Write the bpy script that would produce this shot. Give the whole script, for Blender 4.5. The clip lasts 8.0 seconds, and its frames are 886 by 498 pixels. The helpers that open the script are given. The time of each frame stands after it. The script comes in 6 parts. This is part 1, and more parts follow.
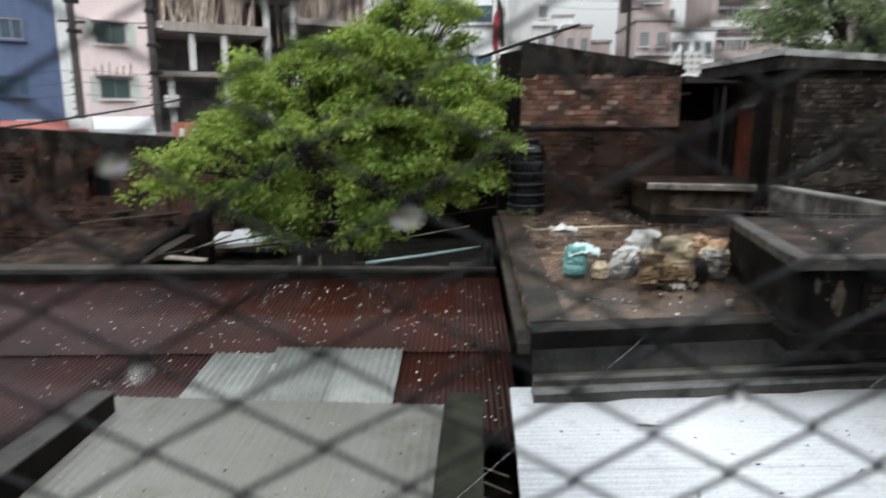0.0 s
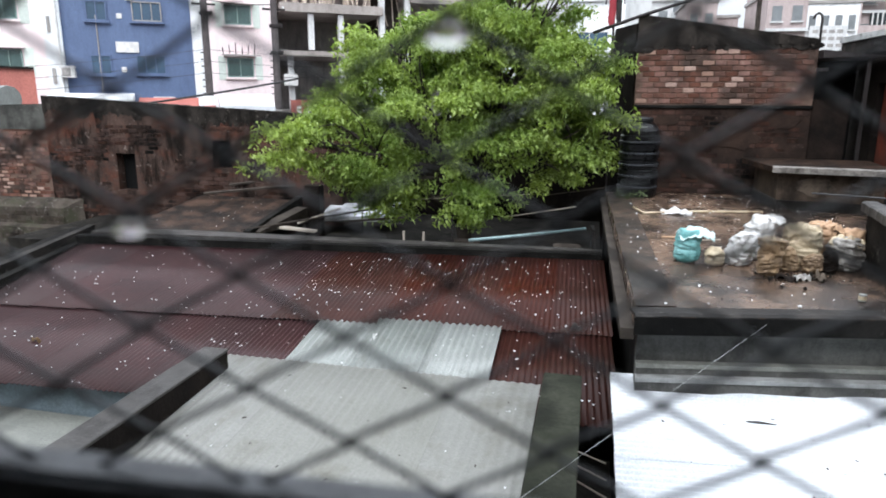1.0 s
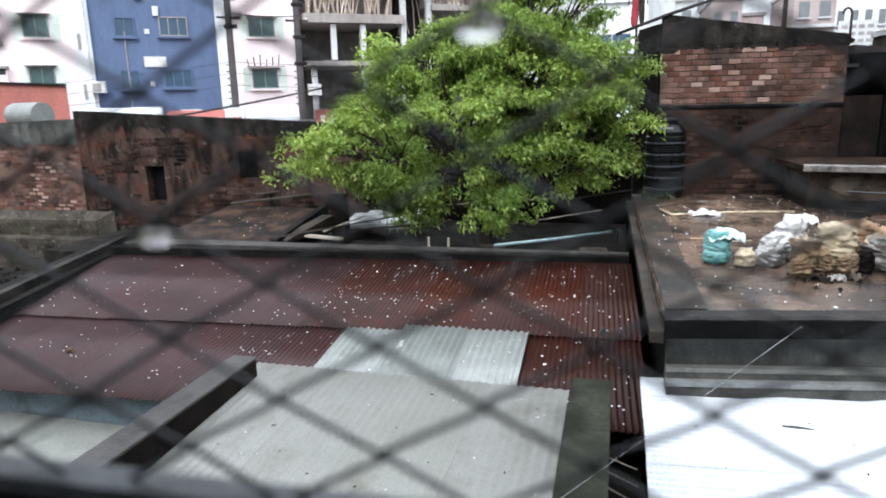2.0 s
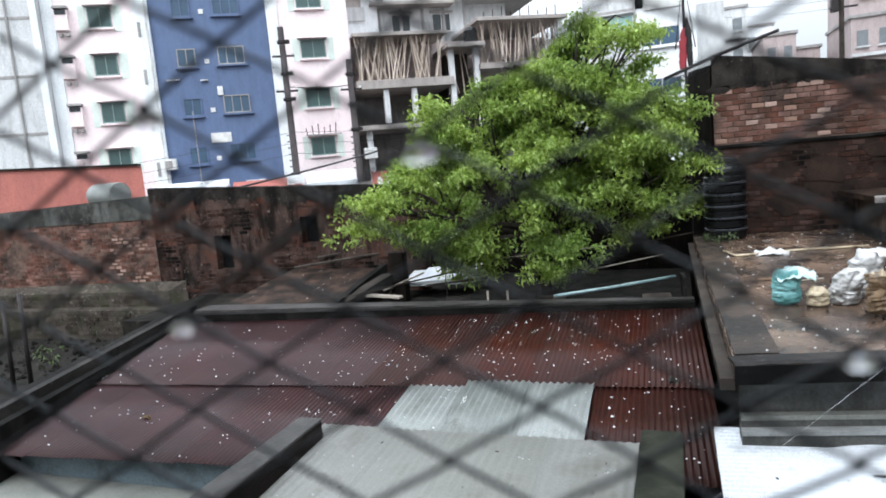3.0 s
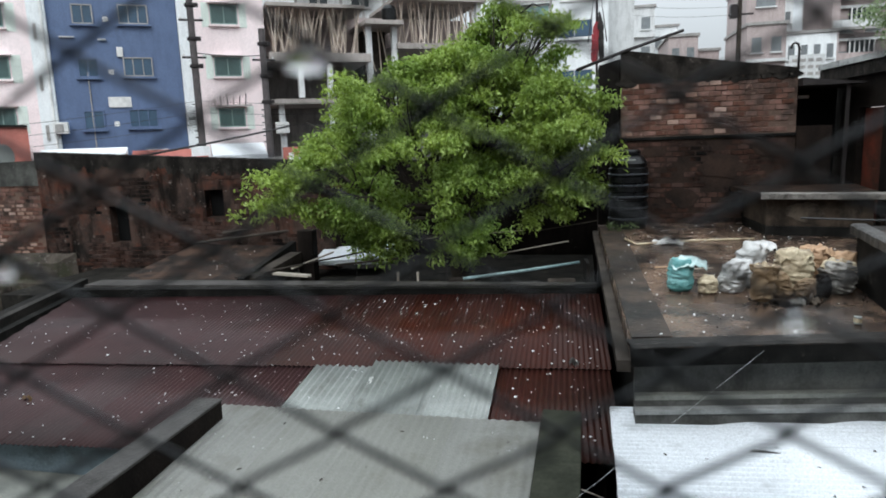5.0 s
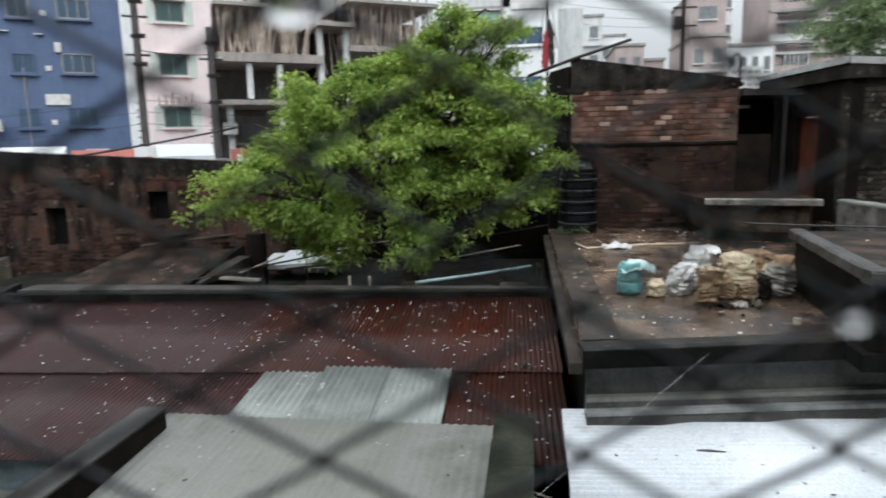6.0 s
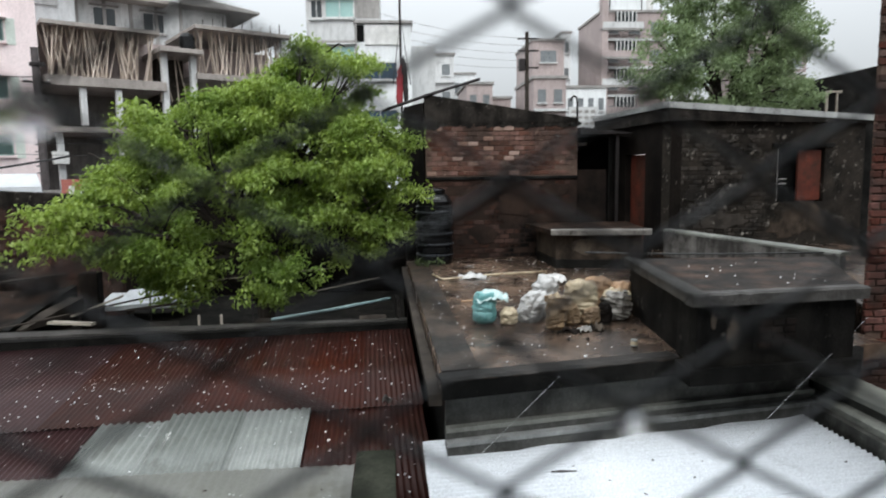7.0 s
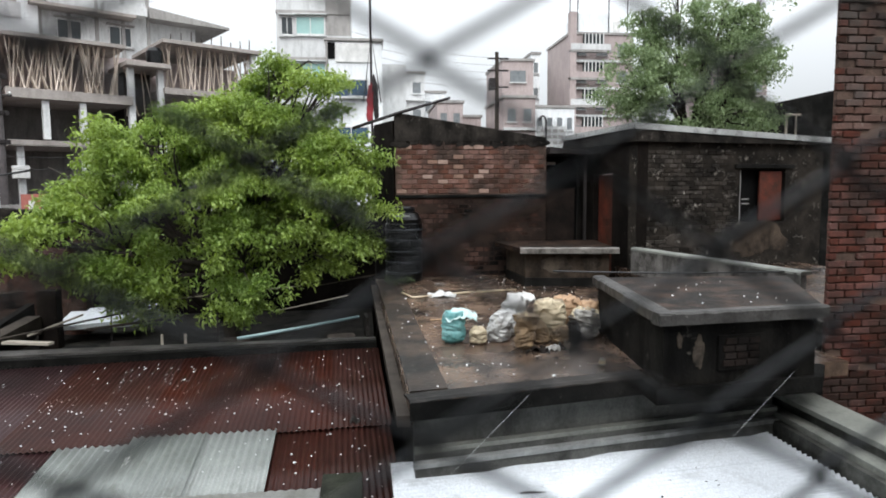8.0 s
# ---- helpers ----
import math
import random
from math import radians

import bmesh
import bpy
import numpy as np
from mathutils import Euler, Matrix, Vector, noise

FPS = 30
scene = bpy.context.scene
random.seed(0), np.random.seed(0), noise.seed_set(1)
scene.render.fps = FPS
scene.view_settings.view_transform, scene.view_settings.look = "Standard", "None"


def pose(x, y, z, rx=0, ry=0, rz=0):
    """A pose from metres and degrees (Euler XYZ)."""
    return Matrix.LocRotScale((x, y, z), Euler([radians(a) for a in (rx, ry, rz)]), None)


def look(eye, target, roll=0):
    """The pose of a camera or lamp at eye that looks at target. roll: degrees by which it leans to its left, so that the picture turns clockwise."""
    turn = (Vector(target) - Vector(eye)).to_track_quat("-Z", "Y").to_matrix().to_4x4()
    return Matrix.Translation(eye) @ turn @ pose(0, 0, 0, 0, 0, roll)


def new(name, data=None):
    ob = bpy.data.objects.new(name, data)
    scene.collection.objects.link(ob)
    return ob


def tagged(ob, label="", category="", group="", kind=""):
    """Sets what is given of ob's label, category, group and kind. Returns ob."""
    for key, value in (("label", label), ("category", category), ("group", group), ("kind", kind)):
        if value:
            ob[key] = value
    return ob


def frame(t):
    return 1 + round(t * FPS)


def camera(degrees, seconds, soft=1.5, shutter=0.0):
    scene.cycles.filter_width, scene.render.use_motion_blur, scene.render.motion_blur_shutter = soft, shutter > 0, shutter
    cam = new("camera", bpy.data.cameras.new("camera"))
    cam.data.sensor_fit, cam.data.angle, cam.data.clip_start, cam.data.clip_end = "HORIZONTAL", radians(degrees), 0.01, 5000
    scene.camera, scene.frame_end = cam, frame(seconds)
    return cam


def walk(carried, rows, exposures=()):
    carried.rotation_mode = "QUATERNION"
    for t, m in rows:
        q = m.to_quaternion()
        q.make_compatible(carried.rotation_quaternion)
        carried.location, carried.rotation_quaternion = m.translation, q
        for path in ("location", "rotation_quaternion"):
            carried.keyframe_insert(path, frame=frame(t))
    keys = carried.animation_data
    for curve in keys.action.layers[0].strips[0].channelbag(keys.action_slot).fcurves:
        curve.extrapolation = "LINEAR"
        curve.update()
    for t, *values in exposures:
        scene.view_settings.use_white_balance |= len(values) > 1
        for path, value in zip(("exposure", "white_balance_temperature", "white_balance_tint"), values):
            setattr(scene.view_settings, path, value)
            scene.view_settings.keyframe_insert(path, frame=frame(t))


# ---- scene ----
cam = camera(68.37, 8.0, soft=1.8, shutter=0.5)
PATH = [
    (0, pose(-0.0457, -0.0740, 7.0518, 78.70, 0.12, 3.48)),
    (0.5, pose(-0.0372, -0.0557, 6.9982, 76.34, -0.10, 10.04)),
    (1, pose(-0.0289, -0.0151, 6.9874, 77.04, -0.19, 12.88)),
    (1.2, pose(-0.0375, -0.0011, 6.9836, 77.07, 0.49, 13.19)),
    (2.3, pose(-0.0304, -0.0132, 6.9855, 78.44, 2.61, 16.30)),
    (2.5, pose(-0.0012, -0.0248, 7.0042, 79.83, 4.49, 18.02)),
    (3, pose(0.0198, -0.0405, 7.0040, 82.56, 5.00, 19.52)),
    (3.5, pose(0.0275, -0.0338, 7.0100, 82.19, 5.57, 17.78)),
    (4, pose(0.0204, -0.0165, 6.9980, 80.76, 4.27, 15.25)),
    (4.5, pose(0.0104, -0.0051, 6.9938, 80.58, 3.21, 13.18)),
    (4.7, pose(0.0120, -0.0023, 6.9890, 80.53, 2.75, 12.74)),
    (5.8, pose(-0.0052, 0.0190, 6.9692, 80.68, 0.89, 9.69)),
    (6, pose(-0.0132, 0.0314, 6.9716, 80.74, 1.27, 7.92)),
    (6.5, pose(-0.0120, 0.0508, 6.9749, 81.05, 0.74, -1.02)),
    (7, pose(0.0086, 0.0460, 6.9948, 83.27, 0.83, -4.43)),
    (7.5, pose(0.0247, 0.0683, 7.0023, 84.66, 0.59, -6.96)),
    (8, pose(0.0260, 0.0735, 7.0092, 84.74, 0.40, -7.00)),
]
walk(cam, PATH, [(0, 0.0, 6750, 12), (0.5, 0.16, 6550, 12), (1, 0.62, 6380, 14), (1.2, 0.66, 6350, 14), (2.3, 0.66, 6300, 13), (2.5, 0.63, 6300, 12),
                 (3, 0.5, 6250, 12), (3.5, 0.02, 6300, 10), (4.5, 0.0, 6380, 9), (6, 0.0, 6500, 10), (6.5, 0.0, 6600, 10), (7, 0.0, 6600, 11), (7.5, 0.2, 6620, 12), (8, 0.26, 6620, 12)])
# the phone's small lens: the far rooftops are sharp, the wire mesh close to it is not
cam.data.dof.use_dof, cam.data.dof.focus_distance, cam.data.dof.aperture_fstop = True, 11.0, 4.5
# ---- daylight ----
world = bpy.data.worlds.new("overcast")
scene.world = world
world.use_nodes = True
wn, wl = world.node_tree.nodes, world.node_tree.links
sky = wn.new("ShaderNodeTexSky")
sky.sky_type, sky.sun_disc = "NISHITA", False
sky.sun_elevation, sky.sun_rotation = radians(55), radians(200)
sky.air_density, sky.dust_density = 1.0, 6.0
# even cloud cover, three times as bright overhead as at the horizon
toward = wn.new("ShaderNodeTexCoord")
split = wn.new("ShaderNodeSeparateXYZ")
wl.new(toward.outputs["Generated"], split.inputs[0])
rise = wn.new("ShaderNodeMapRange")
rise.inputs["From Min"].default_value, rise.inputs["From Max"].default_value = 0.0, 1.0
rise.inputs["To Min"].default_value, rise.inputs["To Max"].default_value = 4.4, 29.5
wl.new(split.outputs["Z"], rise.inputs["Value"])
grey = wn.new("ShaderNodeVectorMath")
grey.operation = "SCALE"
grey.inputs[0].default_value = (0.925, 1.0, 1.05)
wl.new(rise.outputs[0], grey.inputs["Scale"])
cloud = wn.new("ShaderNodeMix")
cloud.data_type = "RGBA"
cloud.inputs["Factor"].default_value = 0.9
wl.new(sky.outputs[0], cloud.inputs["A"])
wl.new(grey.outputs[0], cloud.inputs["B"])
wl.new(cloud.outputs["Result"], wn["Background"].inputs[0])
wn["Background"].inputs[1].default_value = 0.1

sun = new("sun", bpy.data.lights.new("sun", "SUN"))
sun.data.energy, sun.data.angle, sun.data.color = 1.4, radians(40), (0.98, 1, 1)
sun.matrix_world = look((-3, -22, 30), (0, 8, 0))


# ---- materials ----
def rgb(h):
    c = [int(h[i:i + 2], 16) / 255 for i in (0, 2, 4)]
    return tuple(v / 12.92 if v <= 0.04045 else ((v + 0.055) / 1.055) ** 2.4 for v in c) + (1,)


def mat(name, base, other=None, scale=3.0, rough=0.75, metal=0.0, bump=0.3, fine=60.0, streak=0.0, vary=0.0,
        dirt=None, dirt_amt=0.45, dirt_scale=1.2, spec=0.5, fleck=None, fleck_amt=0.3, fleck_scale=9.0):
    """A node material: two tones in large blotches, fine grain, optional dirt, streaks down walls, per-piece variation."""
    m = bpy.data.materials.new(name)
    m.use_nodes = True
    n, l = m.node_tree.nodes, m.node_tree.links
    b = n["Principled BSDF"]
    b.inputs["Metallic"].default_value = metal
    b.inputs["Specular IOR Level"].default_value = spec
    tc = n.new("ShaderNodeNewGeometry")

    def noise_tex(sc, detail, vec=None, rgh=0.6):
        t = n.new("ShaderNodeTexNoise")
        t.inputs["Scale"].default_value, t.inputs["Detail"].default_value, t.inputs["Roughness"].default_value = sc, detail, rgh
        l.new(vec if vec else tc.outputs["Position"], t.inputs["Vector"])
        return t.outputs["Fac"]

    def ramp(src, lo, hi):
        r = n.new("ShaderNodeMapRange")
        r.inputs[1].default_value, r.inputs[2].default_value = lo, hi
        l.new(src, r.inputs[0])
        return r.outputs[0]

    def mix(fac, a, c, mode="MIX"):
        x = n.new("ShaderNodeMix")
        x.data_type, x.blend_type = "RGBA", mode
        for sock, v in (("Factor", fac), ("A", a), ("B", c)):
            if isinstance(v, (int, float)):
                x.inputs[sock].default_value = v
            elif isinstance(v, tuple):
                x.inputs[sock].default_value = v
            else:
                l.new(v, x.inputs[sock])
        return x.outputs["Result"]

    other = other or tuple(v * 0.72 for v in base[:3]) + (1,)
    col = mix(ramp(noise_tex(scale, 6), 0.35, 0.65), base, other)
    grain = noise_tex(fine, 4)
    g = ramp(grain, 0.3, 0.7)
    gr = n.new("ShaderNodeMapRange")
    gr.inputs[3].default_value, gr.inputs[4].default_value = 0.8, 1.15
    l.new(g, gr.inputs[0])
    comb = n.new("ShaderNodeCombineColor")
    for i in range(3):
        l.new(gr.outputs[0], comb.inputs[i])
    col = mix(1.0, col, comb.outputs[0], "MULTIPLY")
    if dirt:
        col = mix(ramp(noise_tex(dirt_scale, 8, rgh=0.7), 0.62 - dirt_amt * 0.35, 0.78 - dirt_amt * 0.35), col, dirt)
    if streak:
        mp = n.new("ShaderNodeMapping")
        mp.inputs["Scale"].default_value = (3.3, 3.3, 0.75)
        l.new(tc.outputs["Position"], mp.inputs[0])
        s = noise_tex(1.0, 6, mp.outputs[0], 0.65)
        st = n.new("ShaderNodeMath")
        st.operation = "MULTIPLY"
        st.inputs[1].default_value = streak
        l.new(ramp(s, 0.47, 0.62), st.inputs[0])
        col = mix(st.outputs[0], col, tuple(v * 0.22 for v in other[:3]) + (1,))
    if fleck:
        col = mix(ramp(noise_tex(fleck_scale, 5, rgh=0.75), 0.68 - fleck_amt * 0.25, 0.8 - fleck_amt * 0.25), col, fleck)
    if vary:
        oi = n.new("ShaderNodeObjectInfo")
        isl = tc.outputs["Random Per Island"]
        add = n.new("ShaderNodeMath")
        add.operation = "ADD"
        l.new(oi.outputs["Random"], add.inputs[0])
        l.new(isl, add.inputs[1])
        fr = n.new("ShaderNodeMath")
        fr.operation = "FRACT"
        l.new(add.outputs[0], fr.inputs[0])
        hv = n.new("ShaderNodeHueSaturation")
        vr = n.new("ShaderNodeMapRange")
        vr.inputs[3].default_value, vr.inputs[4].default_value = 1 - vary, 1 + vary
        l.new(fr.outputs[0], vr.inputs[0])
        l.new(vr.outputs[0], hv.inputs["Value"])
        sr = n.new("ShaderNodeMapRange")
        sr.inputs[3].default_value, sr.inputs[4].default_value = 1.1, 0.8
        l.new(fr.outputs[0], sr.inputs[0])
        l.new(sr.outputs[0], hv.inputs["Saturation"])
        l.new(col, hv.inputs["Color"])
        col = hv.outputs[0]
    l.new(col, b.inputs["Base Color"])
    rr = n.new("ShaderNodeMapRange")
    rr.inputs[3].default_value, rr.inputs[4].default_value = max(rough - 0.12, 0.03), min(rough + 0.12, 1)
    l.new(noise_tex(scale * 2.3, 4), rr.inputs[0])
    l.new(rr.outputs[0], b.inputs["Roughness"])
    if bump:
        bp = n.new("ShaderNodeBump")
        bp.inputs["Strength"].default_value, bp.inputs["Distance"].default_value = bump, 0.01
        l.new(grain, bp.inputs["Height"])
        l.new(bp.outputs[0], b.inputs["Normal"])
    return m


M = {}
M["red_tin"] = mat("red_tin", (0.046, 0.0105, 0.0056, 1), (0.028, 0.0076, 0.0052, 1), 0.7, 0.36, 0.0, 0.15, 40, dirt=(0.024, 0.0088, 0.0068, 1), dirt_amt=0.42, dirt_scale=0.9, spec=0.14, vary=0.05)
# Left sheets of the red roof: grazing sky sheen put into a violet colour.
M["sheen_tin"] = mat("sheen_tin", (0.045, 0.0195, 0.02, 1), (0.034, 0.0158, 0.0165, 1), 0.7, 0.38, 0.0, 0.15, 40, dirt=(0.023, 0.0115, 0.0123, 1), dirt_amt=0.35, dirt_scale=0.9, spec=0.18, vary=0.05)
# Distant panes lightened to grey: haze put into the glass colour.
M["hazed_glass"] = mat("hazed_glass", (0.2, 0.22, 0.23, 1), None, 1, 0.3, 0, 0.0, 20)
# Red bricks: base and dirt darkened to put the corner's lower shade into colour.
M["brick_red"] = mat("brick_red", (0.125, 0.042, 0.031, 1), (0.066, 0.026, 0.02, 1), 1.6, 0.85, 0, 0.9, 35, vary=0.22, dirt=(0.036, 0.021, 0.017, 1), dirt_amt=0.6, dirt_scale=1.8, spec=0.08, fleck=(0.2, 0.15, 0.125, 1), fleck_amt=0.25)
M["mossy_rubble"] = mat("mossy_rubble", (0.066, 0.053, 0.042, 1), (0.02, 0.0165, 0.0135, 1), 2.2, 0.8, 0, 1.0, 18, dirt=(0.036, 0.036, 0.022, 1), dirt_amt=0.4, dirt_scale=2.5, spec=0.06, vary=0.3, fleck=(0.2, 0.185, 0.165, 1), fleck_amt=0.35)
# Raw concrete lightened: haze over the far building is put into the base.
M["raw_concrete"] = mat("raw_concrete", (0.4, 0.36, 0.335, 1), (0.29, 0.26, 0.24, 1), 0.7, 0.85, 0, 0.2, 15, streak=0.2)
# Concrete for the building's inside, its shade put into a darker base.
M["shell_in_shade"] = mat("shell_in_shade", (0.26, 0.245, 0.235, 1), (0.17, 0.16, 0.152, 1), 0.6, 0.85, 0, 0.2, 15, streak=0.35)
# Stair box walls: stains, plus shade below the slab put into the near-black base.
M["stain_and_shade"] = mat("stain_and_shade", (0.016, 0.0145, 0.0125, 1), (0.005, 0.0047, 0.0044, 1), 2.2, 0.7, 0, 0.7, 30, streak=0.7, spec=0.06, fleck=(0.12, 0.108, 0.092, 1), fleck_amt=0.26, fleck_scale=3.2)
M["zinc"] = mat("zinc", (0.225, 0.242, 0.228, 1), (0.175, 0.188, 0.177, 1), 2.5, 0.48, 0.15, 0.1, 50, dirt=(0.13, 0.135, 0.122, 1), dirt_amt=0.25, dirt_scale=3, vary=0.2)
M["grey_sheet"] = mat("grey_sheet", (0.23, 0.23, 0.212, 1), (0.19, 0.19, 0.172, 1), 0.9, 0.5, 0.0, 0.2, 50, dirt=(0.125, 0.12, 0.098, 1), dirt_amt=0.3, vary=0.04, fleck=(0.3, 0.3, 0.28, 1), fleck_amt=0.1, fleck_scale=25)
M["white_tin"] = mat("white_tin", (0.64, 0.67, 0.7, 1), (0.57, 0.6, 0.63, 1), 1.5, 0.4, 0.0, 0.05, 60, dirt=(0.42, 0.44, 0.46, 1), dirt_amt=0.16, dirt_scale=3.5)
# Base pushed near black: shade on dark concrete is put into the colour.
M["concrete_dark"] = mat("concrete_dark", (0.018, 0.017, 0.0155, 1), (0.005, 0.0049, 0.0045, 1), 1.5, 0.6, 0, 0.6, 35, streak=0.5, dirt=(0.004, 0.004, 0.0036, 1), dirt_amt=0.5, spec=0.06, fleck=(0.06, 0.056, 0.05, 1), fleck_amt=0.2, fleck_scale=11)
M["roof_floor"] = mat("roof_floor", (0.16, 0.106, 0.074, 1), (0.056, 0.036, 0.026, 1), 0.9, 0.26, 0, 0.8, 26, dirt=(0.018, 0.0132, 0.0108, 1), dirt_amt=0.52, dirt_scale=1.9, spec=0.35, fleck=(0.27, 0.21, 0.16, 1), fleck_amt=0.26, fleck_scale=17)
M["slab_top"] = mat("slab_top", (0.045, 0.04, 0.036, 1), (0.014, 0.0125, 0.0115, 1), 1.4, 0.5, 0, 0.6, 30, dirt=(0.009, 0.0085, 0.008, 1), dirt_amt=0.55, spec=0.1, fleck=(0.12, 0.11, 0.1, 1), fleck_amt=0.3, fleck_scale=10)
M["plaster_grey"] = mat("plaster_grey", (0.105, 0.106, 0.096, 1), (0.05, 0.051, 0.046, 1), 1.3, 0.6, 0, 0.4, 40, streak=0.55, dirt=(0.02, 0.0195, 0.017, 1), dirt_amt=0.45, spec=0.12, fleck=(0.19, 0.19, 0.175, 1), fleck_amt=0.2, fleck_scale=8)
M["moss"] = mat("moss", (0.036, 0.038, 0.028, 1), (0.014, 0.016, 0.011, 1), 2.5, 0.8, 0, 0.6, 30, dirt=(0.012, 0.013, 0.01, 1), dirt_amt=0.45, spec=0.06)
M["brick"] = mat("brick", (0.175, 0.082, 0.06, 1), (0.1, 0.05, 0.038, 1), 1.7, 0.85, 0, 1.0, 24, vary=0.34, dirt=(0.045, 0.03, 0.024, 1), dirt_amt=0.5, dirt_scale=1.5, spec=0.08, fleck=(0.25, 0.17, 0.135, 1), fleck_amt=0.3, fleck_scale=7)
M["brick_grime"] = mat("brick_grime", (0.12, 0.066, 0.052, 1), (0.07, 0.045, 0.038, 1), 1.3, 0.85, 0, 0.9, 30, vary=0.2, dirt=(0.06, 0.05, 0.044, 1), dirt_amt=0.55, dirt_scale=1.6, spec=0.08, fleck=(0.2, 0.16, 0.135, 1), fleck_amt=0.22)
M["brick_old"] = mat("brick_old", (0.07, 0.036, 0.027, 1), (0.024, 0.0155, 0.0125, 1), 1.4, 0.8, 0, 0.6, 40, vary=0.28, dirt=(0.0055, 0.005, 0.0046, 1), dirt_amt=0.52, spec=0.05, fleck=(0.16, 0.1, 0.076, 1), fleck_amt=0.26, fleck_scale=7)
M["mortar"] = mat("mortar", (0.15, 0.1, 0.078, 1), (0.08, 0.055, 0.045, 1), 1.5, 0.9, 0, 0.8, 40, dirt=(0.02, 0.016, 0.014, 1), dirt_amt=0.42, dirt_scale=1.2, spec=0.06, fleck=(0.2, 0.16, 0.13, 1), fleck_amt=0.2)
# Soot, darker than real soot: the walls' deep shade is put into the base.
M["soot_shade"] = mat("soot_shade", (0.0175, 0.0135, 0.0112, 1), (0.005, 0.0042, 0.0038, 1), 1.3, 0.7, 0, 0.6, 30, streak=0.4, spec=0.05, fleck=(0.07, 0.062, 0.053, 1), fleck_amt=0.2, fleck_scale=7)
M["earth"] = mat("earth", (0.07, 0.06, 0.05, 1), (0.035, 0.03, 0.026, 1), 0.6, 0.8, 0, 0.6, 20, spec=0.1)
# Distance haze is put into pink, blue and the two concretes as paler bases.
M["pink"] = mat("pink", (0.9, 0.78, 0.78, 1), (0.87, 0.73, 0.73, 1), 0.3, 0.7, 0, 0.1, 20, streak=0.08)
M["mint"] = mat("mint", (0.76, 0.84, 0.77, 1), None, 0.5, 0.7, 0, 0.1, 20)
M["blue"] = mat("blue", (0.1, 0.148, 0.265, 1), (0.085, 0.128, 0.235, 1), 0.4, 0.6, 0, 0.1, 20, streak=0.15)
M["white_wall"] = mat("white_wall", (0.84, 0.87, 0.88, 1), (0.76, 0.79, 0.8, 1), 0.4, 0.7, 0, 0.1, 20, streak=0.15)
M["concrete_pale"] = mat("concrete_pale", (0.66, 0.67, 0.67, 1), (0.56, 0.57, 0.57, 1), 0.4, 0.8, 0, 0.2, 15, streak=0.25)
M["concrete_mid"] = mat("concrete_mid", (0.37, 0.355, 0.34, 1), (0.28, 0.27, 0.26, 1), 0.5, 0.8, 0, 0.2, 15, streak=0.25)
M["salmon"] = mat("salmon", (0.42, 0.14, 0.11, 1), (0.34, 0.11, 0.09, 1), 0.5, 0.7, 0, 0.2, 15, streak=0.15)
# Brick greyed and lightened, with distance haze put into the colour.
M["hazed_brick"] = mat("hazed_brick", (0.46, 0.385, 0.37, 1), (0.38, 0.315, 0.305, 1), 0.3, 0.8, 0, 0.2, 10, streak=0.2)
M["bamboo"] = mat("bamboo", (0.62, 0.52, 0.44, 1), (0.48, 0.39, 0.32, 1), 2, 0.7, 0, 0.1, 30, vary=0.3)
M["green_glass"] = mat("green_glass", (0.075, 0.125, 0.12, 1), (0.055, 0.095, 0.09, 1), 0.7, 0.15, 0, 0.0, 20)
M["green_frame"] = mat("green_frame", (0.22, 0.33, 0.3, 1), None, 1, 0.5, 0, 0.1, 20)
M["dark_glass"] = mat("dark_glass", (0.035, 0.045, 0.05, 1), None, 1, 0.12, 0, 0.0, 20)
M["teal_glass"] = mat("teal_glass", (0.36, 0.56, 0.53, 1), (0.3, 0.5, 0.48, 1), 0.7, 0.2, 0, 0.0, 20)
M["blue_glass"] = mat("blue_glass", (0.06, 0.11, 0.17, 1), None, 0.7, 0.12, 0, 0.0, 20)
M["white_paint"] = mat("white_paint", (0.78, 0.78, 0.76, 1), None, 2, 0.5, 0, 0.1, 40)
M["black_plastic"] = mat("black_plastic", (0.004, 0.0044, 0.005, 1), None, 3, 0.3, 0, 0.05, 40, spec=0.28)
# Ribs lighter than the tank: their bright highlights are put into the colour.
M["rib_highlight"] = mat("rib_highlight", (0.03, 0.033, 0.038, 1), None, 3, 0.3, 0, 0.05, 40, spec=0.5)
M["dark_metal"] = mat("dark_metal", (0.04, 0.035, 0.035, 1), None, 4, 0.5, 0.5, 0.2, 60, spec=0.25)
M["wire_metal"] = mat("wire_metal", (0.1, 0.105, 0.112, 1), (0.06, 0.062, 0.066, 1), 60, 0.5, 0.5, 0.2, 900, spec=0.3)
# Dark pole wood lightened, so haze sits in its colour.
M["pole_grey"] = mat("pole_grey", (0.1, 0.088, 0.088, 1), (0.06, 0.053, 0.053, 1), 3, 0.6, 0, 0.3, 30, spec=0.25)
M["rust_door"] = mat("rust_door", (0.15, 0.035, 0.02, 1), (0.08, 0.022, 0.015, 1), 3, 0.55, 0, 0.2, 40, dirt=(0.04, 0.02, 0.014, 1), dirt_amt=0.4, spec=0.15)
M["wood_old"] = mat("wood_old", (0.06, 0.05, 0.042, 1), (0.025, 0.021, 0.018, 1), 3, 0.7, 0, 0.5, 50, spec=0.08)
M["wood_pale"] = mat("wood_pale", (0.36, 0.32, 0.27, 1), (0.25, 0.22, 0.18, 1), 4, 0.7, 0, 0.3, 50)
M["pvc_green"] = mat("pvc_green", (0.24, 0.34, 0.35, 1), (0.17, 0.25, 0.26, 1), 3, 0.45, 0, 0.1, 40, dirt=(0.08, 0.12, 0.12, 1), dirt_amt=0.3)
